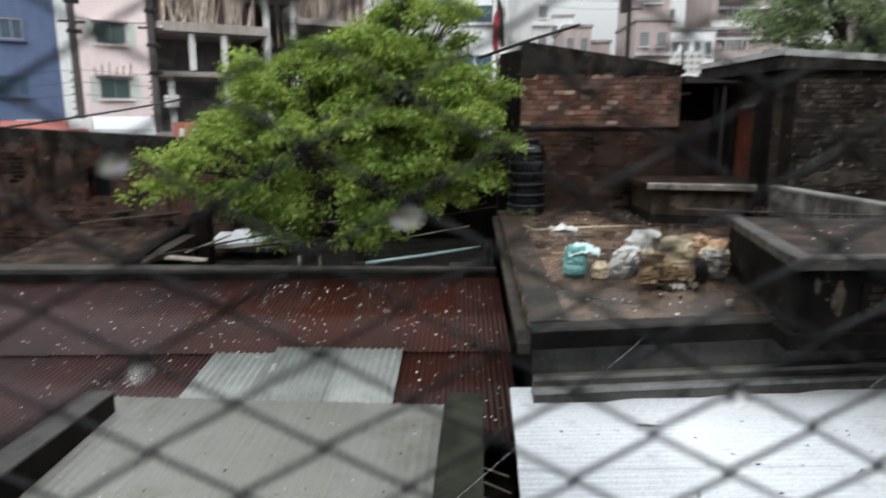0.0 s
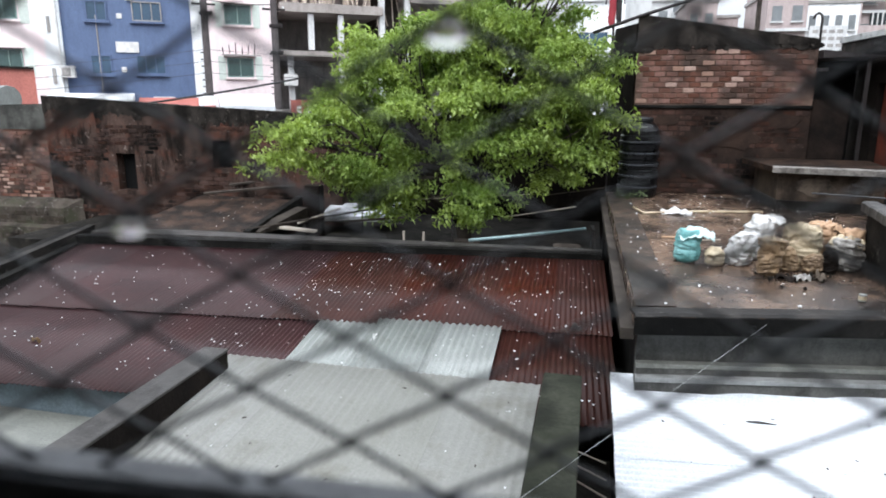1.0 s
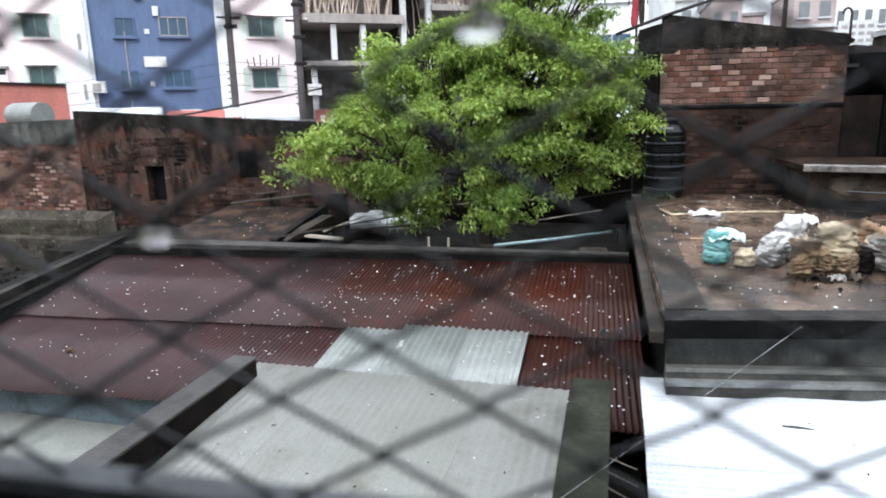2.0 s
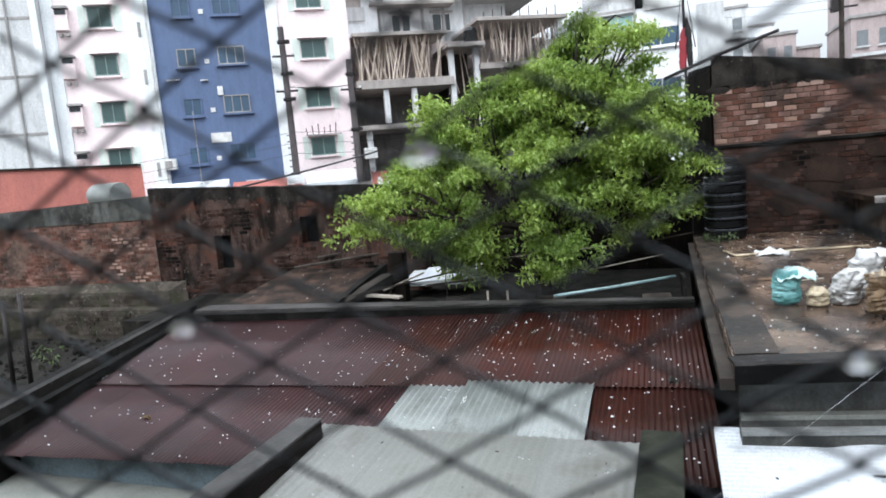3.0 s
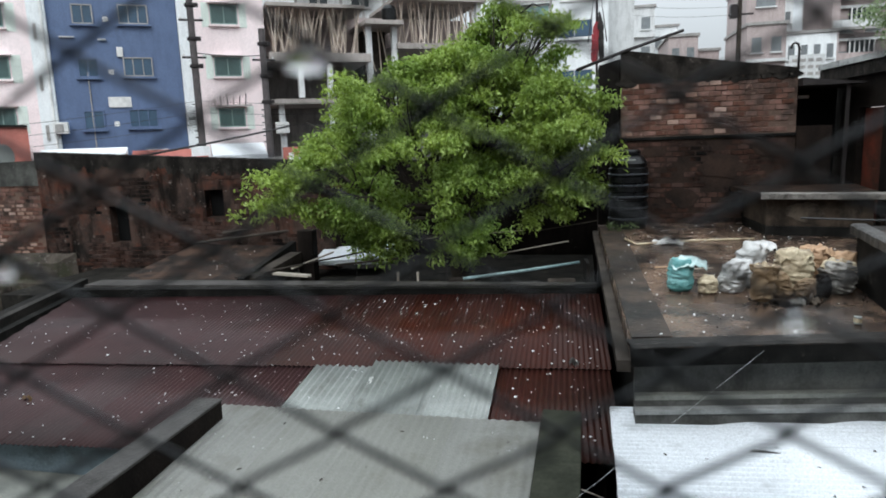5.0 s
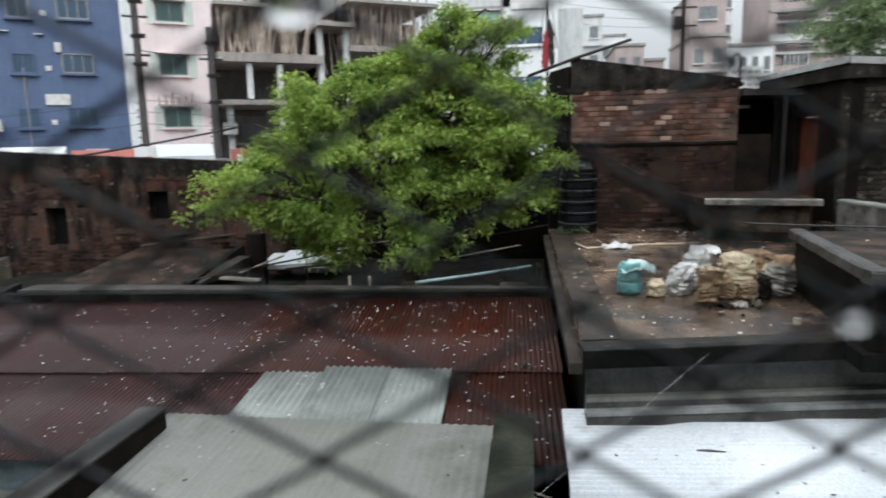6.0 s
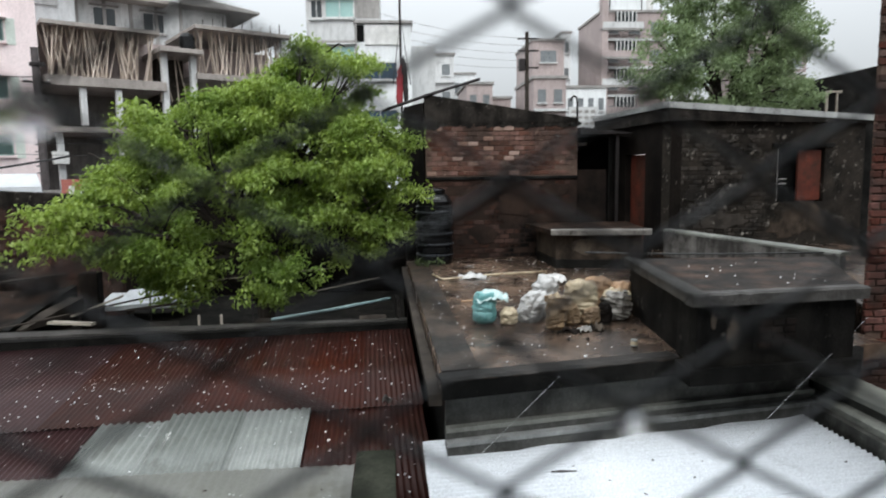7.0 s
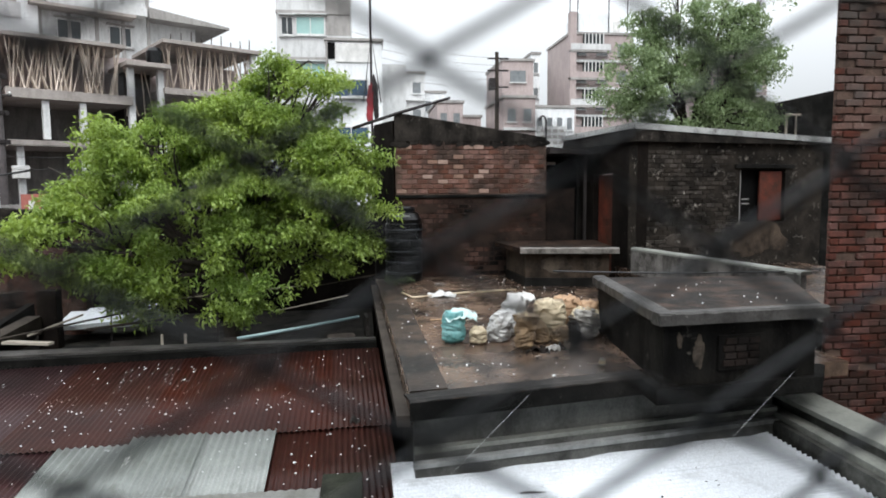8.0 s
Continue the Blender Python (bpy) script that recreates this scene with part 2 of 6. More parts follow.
M["leaf"] = mat("leaf", (0.34, 0.45, 0.085, 1), (0.18, 0.285, 0.05, 1), 0.9, 0.55, 0, 0.0, 20, vary=0.4, spec=0.25)
# Far leaves paled towards grey-green: haze put into the leaf colour.
M["leaf_hazed"] = mat("leaf_hazed", (0.3, 0.39, 0.2, 1), (0.2, 0.28, 0.13, 1), 0.8, 0.55, 0, 0.0, 20, vary=0.3, spec=0.25)
M["bark"] = mat("bark", (0.05, 0.042, 0.035, 1), (0.03, 0.026, 0.022, 1), 5, 0.9, 0, 0.8, 30, spec=0.1)
M["ice"] = mat("ice", (0.85, 0.87, 0.88, 1), None, 30, 0.25, 0, 0.0, 60)
M["room_wall"] = mat("room_wall", (0.3, 0.29, 0.27, 1), None, 1, 0.9, 0, 0.1, 40)

M["plaster_mid"] = mat("plaster_mid", (0.22, 0.225, 0.2, 1), (0.15, 0.155, 0.14, 1), 2, 0.55, 0, 0.4, 40, dirt=(0.07, 0.07, 0.06, 1), dirt_amt=0.3, spec=0.3)
M["plaster_pale"] = mat("plaster_pale", (0.33, 0.34, 0.33, 1), (0.2, 0.205, 0.2, 1), 2.5, 0.5, 0, 0.5, 40, dirt=(0.06, 0.06, 0.054, 1), dirt_amt=0.4)
M["plaster_tan"] = mat("plaster_tan", (0.085, 0.063, 0.047, 1), (0.034, 0.026, 0.02, 1), 1.8, 0.75, 0, 0.4, 35, dirt=(0.011, 0.0095, 0.008, 1), dirt_amt=0.45, streak=0.5, spec=0.08)
M["slab_rust"] = mat("slab_rust", (0.052, 0.031, 0.022, 1), (0.013, 0.0092, 0.0075, 1), 2.2, 0.55, 0, 0.9, 22, dirt=(0.008, 0.0066, 0.0056, 1), dirt_amt=0.55, dirt_scale=2.2, spec=0.1, fleck=(0.14, 0.105, 0.085, 1), fleck_amt=0.32, fleck_scale=13)
M["border_moss"] = mat("border_moss", (0.07, 0.048, 0.035, 1), (0.021, 0.0155, 0.0125, 1), 2.2, 0.45, 0, 0.8, 24, dirt=(0.01, 0.009, 0.008, 1), dirt_amt=0.5, dirt_scale=3.0, spec=0.2, fleck=(0.17, 0.15, 0.125, 1), fleck_amt=0.3, fleck_scale=15)
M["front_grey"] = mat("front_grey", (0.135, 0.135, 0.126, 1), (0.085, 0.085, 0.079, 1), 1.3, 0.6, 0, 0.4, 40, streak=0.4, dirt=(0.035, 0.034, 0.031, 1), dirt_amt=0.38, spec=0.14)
M["dark_brick"] = mat("dark_brick", (0.024, 0.017, 0.014, 1), (0.009, 0.0075, 0.0068, 1), 3, 0.8, 0, 0.6, 35, vary=0.3, spec=0.05)
M["sooty_joint"] = mat("sooty_joint", (0.034, 0.022, 0.017, 1), (0.014, 0.0105, 0.009, 1), 2, 0.85, 0, 0.8, 30, spec=0.06)
M["low_tin"] = mat("low_tin", (0.04, 0.0118, 0.0085, 1), (0.027, 0.0092, 0.007, 1), 0.7, 0.4, 0.0, 0.15, 40, dirt=(0.018, 0.008, 0.0066, 1), dirt_amt=0.42, dirt_scale=0.9, spec=0.16, vary=0.05)
M["mossy_cap"] = mat("mossy_cap", (0.036, 0.031, 0.0265, 1), (0.0115, 0.01, 0.0088, 1), 2.6, 0.75, 0, 1.0, 20, streak=0.7, dirt=(0.008, 0.007, 0.0063, 1), dirt_amt=0.42, dirt_scale=3, spec=0.07, fleck=(0.13, 0.115, 0.1, 1), fleck_amt=0.3, fleck_scale=9)
M["slab_pale"] = mat("slab_pale", (0.2, 0.187, 0.172, 1), (0.12, 0.11, 0.1, 1), 2.2, 0.45, 0, 0.6, 30, dirt=(0.04, 0.035, 0.03, 1), dirt_amt=0.3, dirt_scale=4, spec=0.25)
M["patch_tan"] = mat("patch_tan", (0.1, 0.08, 0.062, 1), (0.05, 0.04, 0.032, 1), 3.0, 0.75, 0, 0.5, 35, streak=0.6, dirt=(0.02, 0.017, 0.014, 1), dirt_amt=0.4, dirt_scale=3, spec=0.08)
M["rim_grey"] = mat("rim_grey", (0.07, 0.066, 0.062, 1), (0.03, 0.028, 0.026, 1), 2.2, 0.45, 0, 0.6, 30, dirt=(0.02, 0.018, 0.016, 1), dirt_amt=0.35, dirt_scale=3, spec=0.25, fleck=(0.15, 0.14, 0.13, 1), fleck_amt=0.25, fleck_scale=12)
M["coping_wet"] = mat("coping_wet", (0.44, 0.45, 0.44, 1), (0.28, 0.285, 0.28, 1), 1.8, 0.4, 0, 0.5, 30, dirt=(0.05, 0.05, 0.045, 1), dirt_amt=0.3, dirt_scale=3, spec=0.4)
M["plaster_flaky"] = mat("plaster_flaky", (0.17, 0.16, 0.15, 1), (0.09, 0.084, 0.078, 1), 2.4, 0.7, 0, 0.6, 28, streak=0.75, dirt=(0.03, 0.027, 0.024, 1), dirt_amt=0.35, dirt_scale=2.5, spec=0.12)
M["sooty_plaster"] = mat("sooty_plaster", (0.072, 0.047, 0.038, 1), (0.016, 0.013, 0.0115, 1), 1.6, 0.8, 0, 0.8, 22, streak=0.85, dirt=(0.075, 0.03, 0.02, 1), dirt_amt=0.3, dirt_scale=1.9, spec=0.06, fleck=(0.2, 0.165, 0.145, 1), fleck_amt=0.36, fleck_scale=6)
M["rubble"] = mat("rubble", (0.022, 0.02, 0.017, 1), (0.005, 0.0047, 0.0043, 1), 2.5, 0.75, 0, 1.0, 18, dirt=(0.06, 0.056, 0.047, 1), dirt_amt=0.14, dirt_scale=4, spec=0.06)
M["soot_brick"] = mat("soot_brick", (0.06, 0.05, 0.041, 1), (0.017, 0.0145, 0.0125, 1), 1.6, 0.75, 0, 0.6, 35, vary=0.5, dirt=(0.009, 0.0082, 0.0075, 1), dirt_amt=0.4, dirt_scale=1.5, spec=0.06, fleck=(0.3, 0.27, 0.235, 1), fleck_amt=0.4, fleck_scale=6)
# Flat black for sheets that stand in for unlit space behind openings.
M["shade_black"] = mat("shade_black", (0.008, 0.008, 0.008, 1), None, 2, 0.8, 0, 0.2, 30, spec=0.05)
M["cable"] = mat("cable", (0.015, 0.015, 0.016, 1), None, 5, 0.5, 0, 0, 50)
M["thread_grey"] = mat("thread_grey", (0.25, 0.26, 0.27, 1), None, 5, 0.6, 0, 0, 50)
M["thread"] = mat("thread", (0.6, 0.62, 0.62, 1), None, 5, 0.4, 0, 0, 50)
M["sack_teal"] = mat("sack_teal", (0.1, 0.31, 0.31, 1), (0.2, 0.41, 0.41, 1), 7, 0.5, 0, 0.6, 90, dirt=(0.06, 0.2, 0.19, 1), dirt_amt=0.35, dirt_scale=9)
M["sack_white"] = mat("sack_white", (0.56, 0.56, 0.55, 1), (0.38, 0.38, 0.375, 1), 5, 0.45, 0, 0.5, 80, dirt=(0.3, 0.26, 0.2, 1), dirt_amt=0.15, dirt_scale=5)
M["sack_grey"] = mat("sack_grey", (0.27, 0.26, 0.24, 1), (0.15, 0.14, 0.125, 1), 6, 0.5, 0, 0.5, 80, dirt=(0.07, 0.06, 0.05, 1), dirt_amt=0.4, dirt_scale=6)
M["sack_sky"] = mat("sack_sky", (0.4, 0.56, 0.56, 1), (0.5, 0.62, 0.61, 1), 5, 0.45, 0, 0.4, 80)
M["sack_cream"] = mat("sack_cream", (0.5, 0.43, 0.3, 1), (0.36, 0.28, 0.18, 1), 5, 0.55, 0, 0.6, 80, dirt=(0.13, 0.09, 0.06, 1), dirt_amt=0.3, dirt_scale=5)
M["sack_brown"] = mat("sack_brown", (0.24, 0.16, 0.085, 1), (0.15, 0.1, 0.06, 1), 5, 0.7, 0, 0.8, 80, dirt=(0.06, 0.045, 0.03, 1), dirt_amt=0.3, dirt_scale=6)
M["card_tan"] = mat("card_tan", (0.42, 0.27, 0.16, 1), (0.32, 0.2, 0.12, 1), 5, 0.7, 0, 0.3, 60)
M["red_cloth"] = mat("red_cloth", (0.3, 0.03, 0.04, 1), (0.2, 0.02, 0.03, 1), 1.5, 0.8, 0, 0.2, 60)
M["leaf_dry"] = mat("leaf_dry", (0.2, 0.13, 0.04, 1), (0.13, 0.06, 0.025, 1), 3, 0.6, 0, 0, 20, vary=0.3)


def leafy(m, share):
    """Lets light through a leaf material."""
    n, l = m.node_tree.nodes, m.node_tree.links
    b = n["Principled BSDF"]
    t = n.new("ShaderNodeBsdfTranslucent")
    l.new(b.inputs["Base Color"].links[0].from_socket, t.inputs[0])
    x = n.new("ShaderNodeMixShader")
    x.inputs[0].default_value = share
    l.new(b.outputs[0], x.inputs[1])
    l.new(t.outputs[0], x.inputs[2])
    l.new(x.outputs[0], n["Material Output"].inputs[0])


M["leaf_weed"] = mat("leaf_weed", (0.1, 0.14, 0.05, 1), (0.06, 0.09, 0.03, 1), 3, 0.6, 0, 0, 20, vary=0.3)
for key in ("leaf", "leaf_hazed", "leaf_dry", "leaf_weed"):
    leafy(M[key], 0.45)
M["water"] = bpy.data.materials.new("water")
M["water"].use_nodes = True
wb = M["water"].node_tree.nodes["Principled BSDF"]
wb.inputs["Transmission Weight"].default_value, wb.inputs["IOR"].default_value, wb.inputs["Roughness"].default_value = 1.0, 1.33, 0.18
wb.inputs["Base Color"].default_value = (1, 1, 1, 1)


# ---- mesh helpers ----
def smooth(me, on=True):
    me.polygons.foreach_set("use_smooth", [on] * len(me.polygons))


def finish(name, bm, material, parent=None, label="", soft=False):
    me = bpy.data.meshes.new(name)
    bmesh.ops.recalc_face_normals(bm, faces=bm.faces)
    bm.to_mesh(me)
    bm.free()
    me.materials.append(material)
    smooth(me, soft)
    ob = new(name, me)
    ob.parent = parent
    if label:
        tagged(ob, label)
    return ob


part = finish


def thing(name, label, category, group="", kind="", at=(0, 0, 0), rz=0.0):
    ob = new(name)
    ob.empty_display_size = 0.1
    ob.matrix_basis = Matrix.Translation(at) @ Matrix.Rotation(radians(rz), 4, "Z")
    return tagged(ob, label, category, group, kind)


def box(bm, x0, x1, y0, y1, z0, z1, bevel=0.0, m=None):
    r = bmesh.ops.create_cube(bm, size=1)
    vs = r["verts"]
    for v in vs:
        v.co = Vector(((x0 + x1) / 2 + v.co.x * (x1 - x0), (y0 + y1) / 2 + v.co.y * (y1 - y0), (z0 + z1) / 2 + v.co.z * (z1 - z0)))
    if bevel:
        es = list({e for v in vs for e in v.link_edges})
        out = bmesh.ops.bevel(bm, geom=es, offset=bevel, segments=2, affect="EDGES", profile=0.6)
        vs = list({v for f in out["faces"] for v in f.verts} | {v for v in vs if v.is_valid})
    if m:
        for v in vs:
            v.co = m @ v.co
    return vs


def boxm(*a, **k):
    bm = bmesh.new()
    box(bm, *a, **k)
    return bm


def prism(bm, pts, z0, z1):
    """An upright prism over a plan polygon; z1 may be one height or one for each corner."""
    tops = z1 if isinstance(z1, (list, tuple)) else [z1] * len(pts)
    lo = [bm.verts.new((x, y, z0)) for x, y in pts]
    hi = [bm.verts.new((x, y, z)) for (x, y), z in zip(pts, tops)]
    n = len(pts)
    bm.faces.new(lo[::-1])
    bm.faces.new(hi)
    for i in range(n):
        bm.faces.new((lo[i], lo[(i + 1) % n], hi[(i + 1) % n], hi[i]))
    return lo + hi


def prismm(pts, z0, z1):
    bm = bmesh.new()
    prism(bm, pts, z0, z1)
    return bm


def tube(bm, pts, radii, seg=8, cap=True):
    """A round bar through points, with a radius at each."""
    pts = [Vector(p) for p in pts]
    if isinstance(radii, (int, float)):
        radii = [radii] * len(pts)
    rings = []
    for i, p in enumerate(pts):
        d = (pts[min(i + 1, len(pts) - 1)] - pts[max(i - 1, 0)]).normalized()
        u = d.orthogonal().normalized()
        if rings:
            u = (last - d * last.dot(d)).normalized()
        last = u
        w = d.cross(u)
        rings.append([bm.verts.new(p + (u * math.cos(a) + w * math.sin(a)) * radii[i]) for a in (2 * math.pi * k / seg for k in range(seg))])
    for a, b in zip(rings, rings[1:]):
        for k in range(seg):
            bm.faces.new((a[k], a[(k + 1) % seg], b[(k + 1) % seg], b[k]))
    if cap:
        bm.faces.new(rings[0][::-1])
        bm.faces.new(rings[-1])


def tubem(pts, radii, seg=8):
    bm = bmesh.new()
    tube(bm, pts, radii, seg)
    return bm


def lathe(profile, seg=24):
    """A turned body from (radius, height) pairs."""
    bm = bmesh.new()
    rings = [[bm.verts.new((r * math.cos(2 * math.pi * k / seg), r * math.sin(2 * math.pi * k / seg), z)) for k in range(seg)] for r, z in profile]
    for a, b in zip(rings, rings[1:]):
        for k in range(seg):
            bm.faces.new((a[k], a[(k + 1) % seg], b[(k + 1) % seg], b[k]))
    bm.faces.new(rings[0][::-1])
    bm.faces.new(rings[-1])
    return bm


def corrugated(width, length, waves, height, thick=0.004, per=6):
    """A wavy sheet: waves across x, from y 0 to length, z about 0, with thickness."""
    bm = bmesh.new()
    n = waves * per
    rows = []
    for dz in (0, -thick):
        for y in (0.0, length):
            rows.append([bm.verts.new((width * i / n, y, dz + height / 2 * math.cos(2 * math.pi * i / per))) for i in range(n + 1)])
    a, b, c, d = rows
    for i in range(n):
        bm.faces.new((a[i], a[i + 1], b[i + 1], b[i]))
        bm.faces.new((c[i + 1], c[i], d[i], d[i + 1]))
        bm.faces.new((a[i + 1], a[i], c[i], c[i + 1]))
        bm.faces.new((b[i], b[i + 1], d[i + 1], d[i]))
    bm.faces.new((a[0], b[0], d[0], c[0]))
    bm.faces.new((b[-1], a[-1], c[-1], d[-1]))
    return bm


def setting(ob, label, category):
    return tagged(ob, label, category, kind="structure")


# ---- ground ----
bm = bmesh.new()
bmesh.ops.create_grid(bm, x_segments=40, y_segments=40, size=900)
ground = setting(finish("ground", bm, M["earth"]), "bare dark earth between the crowded old houses", "ground")
# ---- the flat-roofed house beside the tin roofs ----
ROOF = 5.2
flat_house = thing("flat_roof_house", "low dark concrete house with a wet flat roof", "house")
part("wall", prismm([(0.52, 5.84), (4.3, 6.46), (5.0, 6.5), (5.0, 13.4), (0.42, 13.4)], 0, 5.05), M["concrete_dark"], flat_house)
part("roof_slab", prismm([(0.40, 5.46), (2.98, 5.95), (5.0, 6.15), (5.0, 13.44), (0.26, 13.44)], 5.05, ROOF), M["roof_floor"], flat_house, "wet brown flat concrete roof slab")
part("edge_strip", prismm([(0.41, 5.72), (0.76, 5.78), (0.68, 12.9), (0.28, 12.9)], ROOF, ROOF + 0.02), M["border_moss"], flat_house, "dark worn cement strip along the edge")
part("gutter", prismm([(0.28, 5.5), (0.395, 5.5), (0.255, 13.3), (0.16, 13.3)], 4.98, 5.08), M["wood_old"], flat_house, "dark narrow gutter below the roof edge")


def front_strip(d0, d1):
    """A plan strip along the front of the house, from d0 to d1 before its wall."""
    return [(0.44, 5.74 - d1), (4.3, 6.37 - d1), (4.3, 6.37 - d0), (0.44, 5.74 - d0)]


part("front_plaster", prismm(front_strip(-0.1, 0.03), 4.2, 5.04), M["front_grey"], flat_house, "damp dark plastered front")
# Ledge tops paler than the faces: light from above put into the colour.
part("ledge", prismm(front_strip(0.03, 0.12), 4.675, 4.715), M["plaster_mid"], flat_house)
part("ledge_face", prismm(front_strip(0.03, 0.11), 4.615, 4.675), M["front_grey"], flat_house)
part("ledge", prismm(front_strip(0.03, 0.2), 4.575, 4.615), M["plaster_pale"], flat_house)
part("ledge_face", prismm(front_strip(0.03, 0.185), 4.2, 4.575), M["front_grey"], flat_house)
# Black strip on the slab edge: its shaded front is put into colour.
part("slab_face", prismm([(0.39, 5.45), (2.98, 5.94), (2.98, 5.965), (0.39, 5.475)], 5.04, 5.196), M["concrete_dark"], flat_house, "wet slab edge with its shade put on as a black strip")


# ---- red tin shed roof ----
SLOPE = 0.095


def roof_z(y):
    return 4.12 + SLOPE * (y - 7.8)


SKEW, YAW = 0.066, 2.0


def eave(y, x):
    """How far back an edge of the roof lies at x: the rows of sheets run a little askew."""
    return y + SKEW * (x - 0.25)


def lay(mesh_ob, x, y, parent, dz=0.0, yaw=0.0):
    ob = mesh_ob
    if ob.get("laid"):
        ob = mesh_ob.copy()
        scene.collection.objects.link(ob)
        ob.parent = parent
    mesh_ob["laid"] = 1
    ob.matrix_basis = Matrix.Translation((x, y, roof_z(y) + dz)) @ Matrix.Rotation(math.atan(SLOPE), 4, "X") @ Matrix.Rotation(radians(YAW + yaw), 4, "Z")
    return ob


rng = random.Random(7)
shed = thing("tin_shed", "long shed under a wet dark-red corrugated tin roof", "shed")
part("wall", prismm([(-7.4, 6.2), (0.1, 6.3), (0.1, 10.4), (-8.7, 9.8)], 0, [3.86, 3.88, 4.28, 4.22]), M["soot_shade"], shed)
sheet = part("roof_sheet", corrugated(0.8, 2.85, 12, 0.021, 0.002), M["red_tin"], shed, soft=True)
# Violet copy of the sheet carries the sky reflection in its colour.
old = part("roof_sheet", corrugated(0.8, 2.85, 12, 0.021, 0.002), M["sheen_tin"], shed, "brown-violet tin sheet, sky sheen put into its colour", soft=True)
for i in range(13):
    x = -0.47 - 0.7333 * i
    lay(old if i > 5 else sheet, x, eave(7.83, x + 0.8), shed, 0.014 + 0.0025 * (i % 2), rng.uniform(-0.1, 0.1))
low = part("roof_sheet", corrugated(0.8, 2.2, 12, 0.021, 0.002), M["low_tin"], shed, "dull maroon tin sheet", soft=True)
low_sheen = part("roof_sheet", corrugated(0.8, 2.2, 12, 0.021, 0.002), M["sheen_tin"], shed, "brown-violet tin sheet, sky sheen put into its colour", soft=True)
for i in range(12):
    x = -0.42 - 0.7333 * i
    lay(low_sheen if i > 3 else low, x, eave(5.85, x + 0.8), shed, -0.009 + 0.0025 * (i % 2), rng.uniform(-0.1, 0.1))

zinc = thing("zinc_patch", "three pale grey corrugated zinc sheets laid over the red roof", "roof sheets")
zs = part("zinc_sheet", corrugated(0.8, 1.75, 9, 0.03), M["zinc"], zinc, soft=True)
for x, y, dz, yaw in ((-1.78, 6.04, 0.048, 0.0), (-2.55, 5.97, 0.08, 0.6), (-3.36, 5.87, 0.036, -0.5)):
    lay(zs, x, y, zinc, dz, yaw)

# beam along the far edge of the red roof and the parapet along its end
beam = setting(finish("trim_roof_beam", prismm([(-9.3, 10.02), (0.2, 10.74), (0.2, 10.9), (-9.3, 10.2)], 4.2, 4.5), M["concrete_dark"]), "dark wet concrete beam along the roof edge", "beam")
# Paler rear ledge: the beam's top highlight is put into its colour.
beam2 = setting(finish("trim_roof_beam", prismm([(-9.3, 10.4), (0.2, 11.0), (0.2, 11.14), (-9.3, 10.9)], 4.0, 4.5), M["rim_grey"]), "concrete ledge behind the roof edge, paled as a top highlight", "beam")
for dx, z1, w, mm in ((0.0, 4.30, 0.16, "concrete_dark"), (-0.22, 4.42, 0.14, "slab_top"), (-0.5, 4.36, 0.2, "concrete_dark"), (-0.85, 4.2, 0.25, "slab_top")):
    setting(finish("trim_parapet", prismm([(-8.15 + dx, 5.2), (-9.42 + dx, 10.9), (-9.42 + dx - w, 10.9), (-8.15 + dx - w, 5.2)], 0, [z1 - 0.12, z1 + 0.1, z1 + 0.1, z1 - 0.12]), M[mm]), "dark stepped parapet along the end of the tin roof", "parapet")

# ---- grey near roof between two party walls ----
near = thing("grey_roof", "grey fibre-cement corrugated roof between two mossy walls", "roof")
ns = part("roof_sheet", corrugated(0.889, 4.47, 10, 0.0115, 0.003), M["grey_sheet"], near, soft=True)
for i in range(4):
    ob = ns if i == 0 else ns.copy()
    if i:
        scene.collection.objects.link(ob)
        ob.parent = near
    ob.matrix_basis = Matrix.Translation((-1.289 - 0.8 * i, 1.38, 4.10 + 0.003 * (i % 2))) @ Matrix.Rotation(math.atan(0.05), 4, "X")
part("wall", boxm(-3.6, -0.42, 1.6, 5.4, 0, 4.04), M["soot_shade"], near)
for nm, x0, x1, y1, h, lab in (("party_wall", -0.35, -0.03, 5.62, 4.55, "mossy green-grey low party wall beside the grey roof"), ("party_wall", -3.78, -3.53, 5.54, 4.52, "mossy low party wall with a black inner face")):
    w_ob = thing(nm, lab, "wall")
    part("core", boxm(x0, x1, 1.0, y1, 0, h - 0.03), M["soot_shade"], w_ob)
    part("cap", boxm(x0 - 0.012, x1 + 0.012, 0.99, y1 + 0.012, h - 0.03, h, 0.012), M["moss"] if x0 > -1 else M["rim_grey"], w_ob)

# pale blue yard wall and beige floor under the eave
yard = setting(finish("wall_yard", boxm(-8.2, -3.9, 5.66, 5.76, 0, 3.86), mat("pale_blue_wash", (0.17, 0.22, 0.25, 1), (0.12, 0.16, 0.18, 1), 1.2, 0.8, 0, 0.3, 40, dirt=(0.06, 0.07, 0.07, 1), dirt_amt=0.35)), "pale blue limewashed wall under the eave", "wall")
yard_floor = setting(finish("floor_yard", boxm(-9.5, -3.9, 2.0, 5.64, 3.0, 3.5), M["plaster_mid"]), "pale beige cement floor of the yard roof", "floor")

# ---- white tin roof ----
wr = thing("white_roof", "bright white corrugated tin roof below the dark house", "roof")
bm = corrugated(0.8, 3.92, 11, 0.034, 0.002)
for v in bm.verts:
    v.co.y += v.co.x * math.tan(radians(4.9))
ws = part("roof_sheet", bm, M["white_tin"], wr, soft=True)
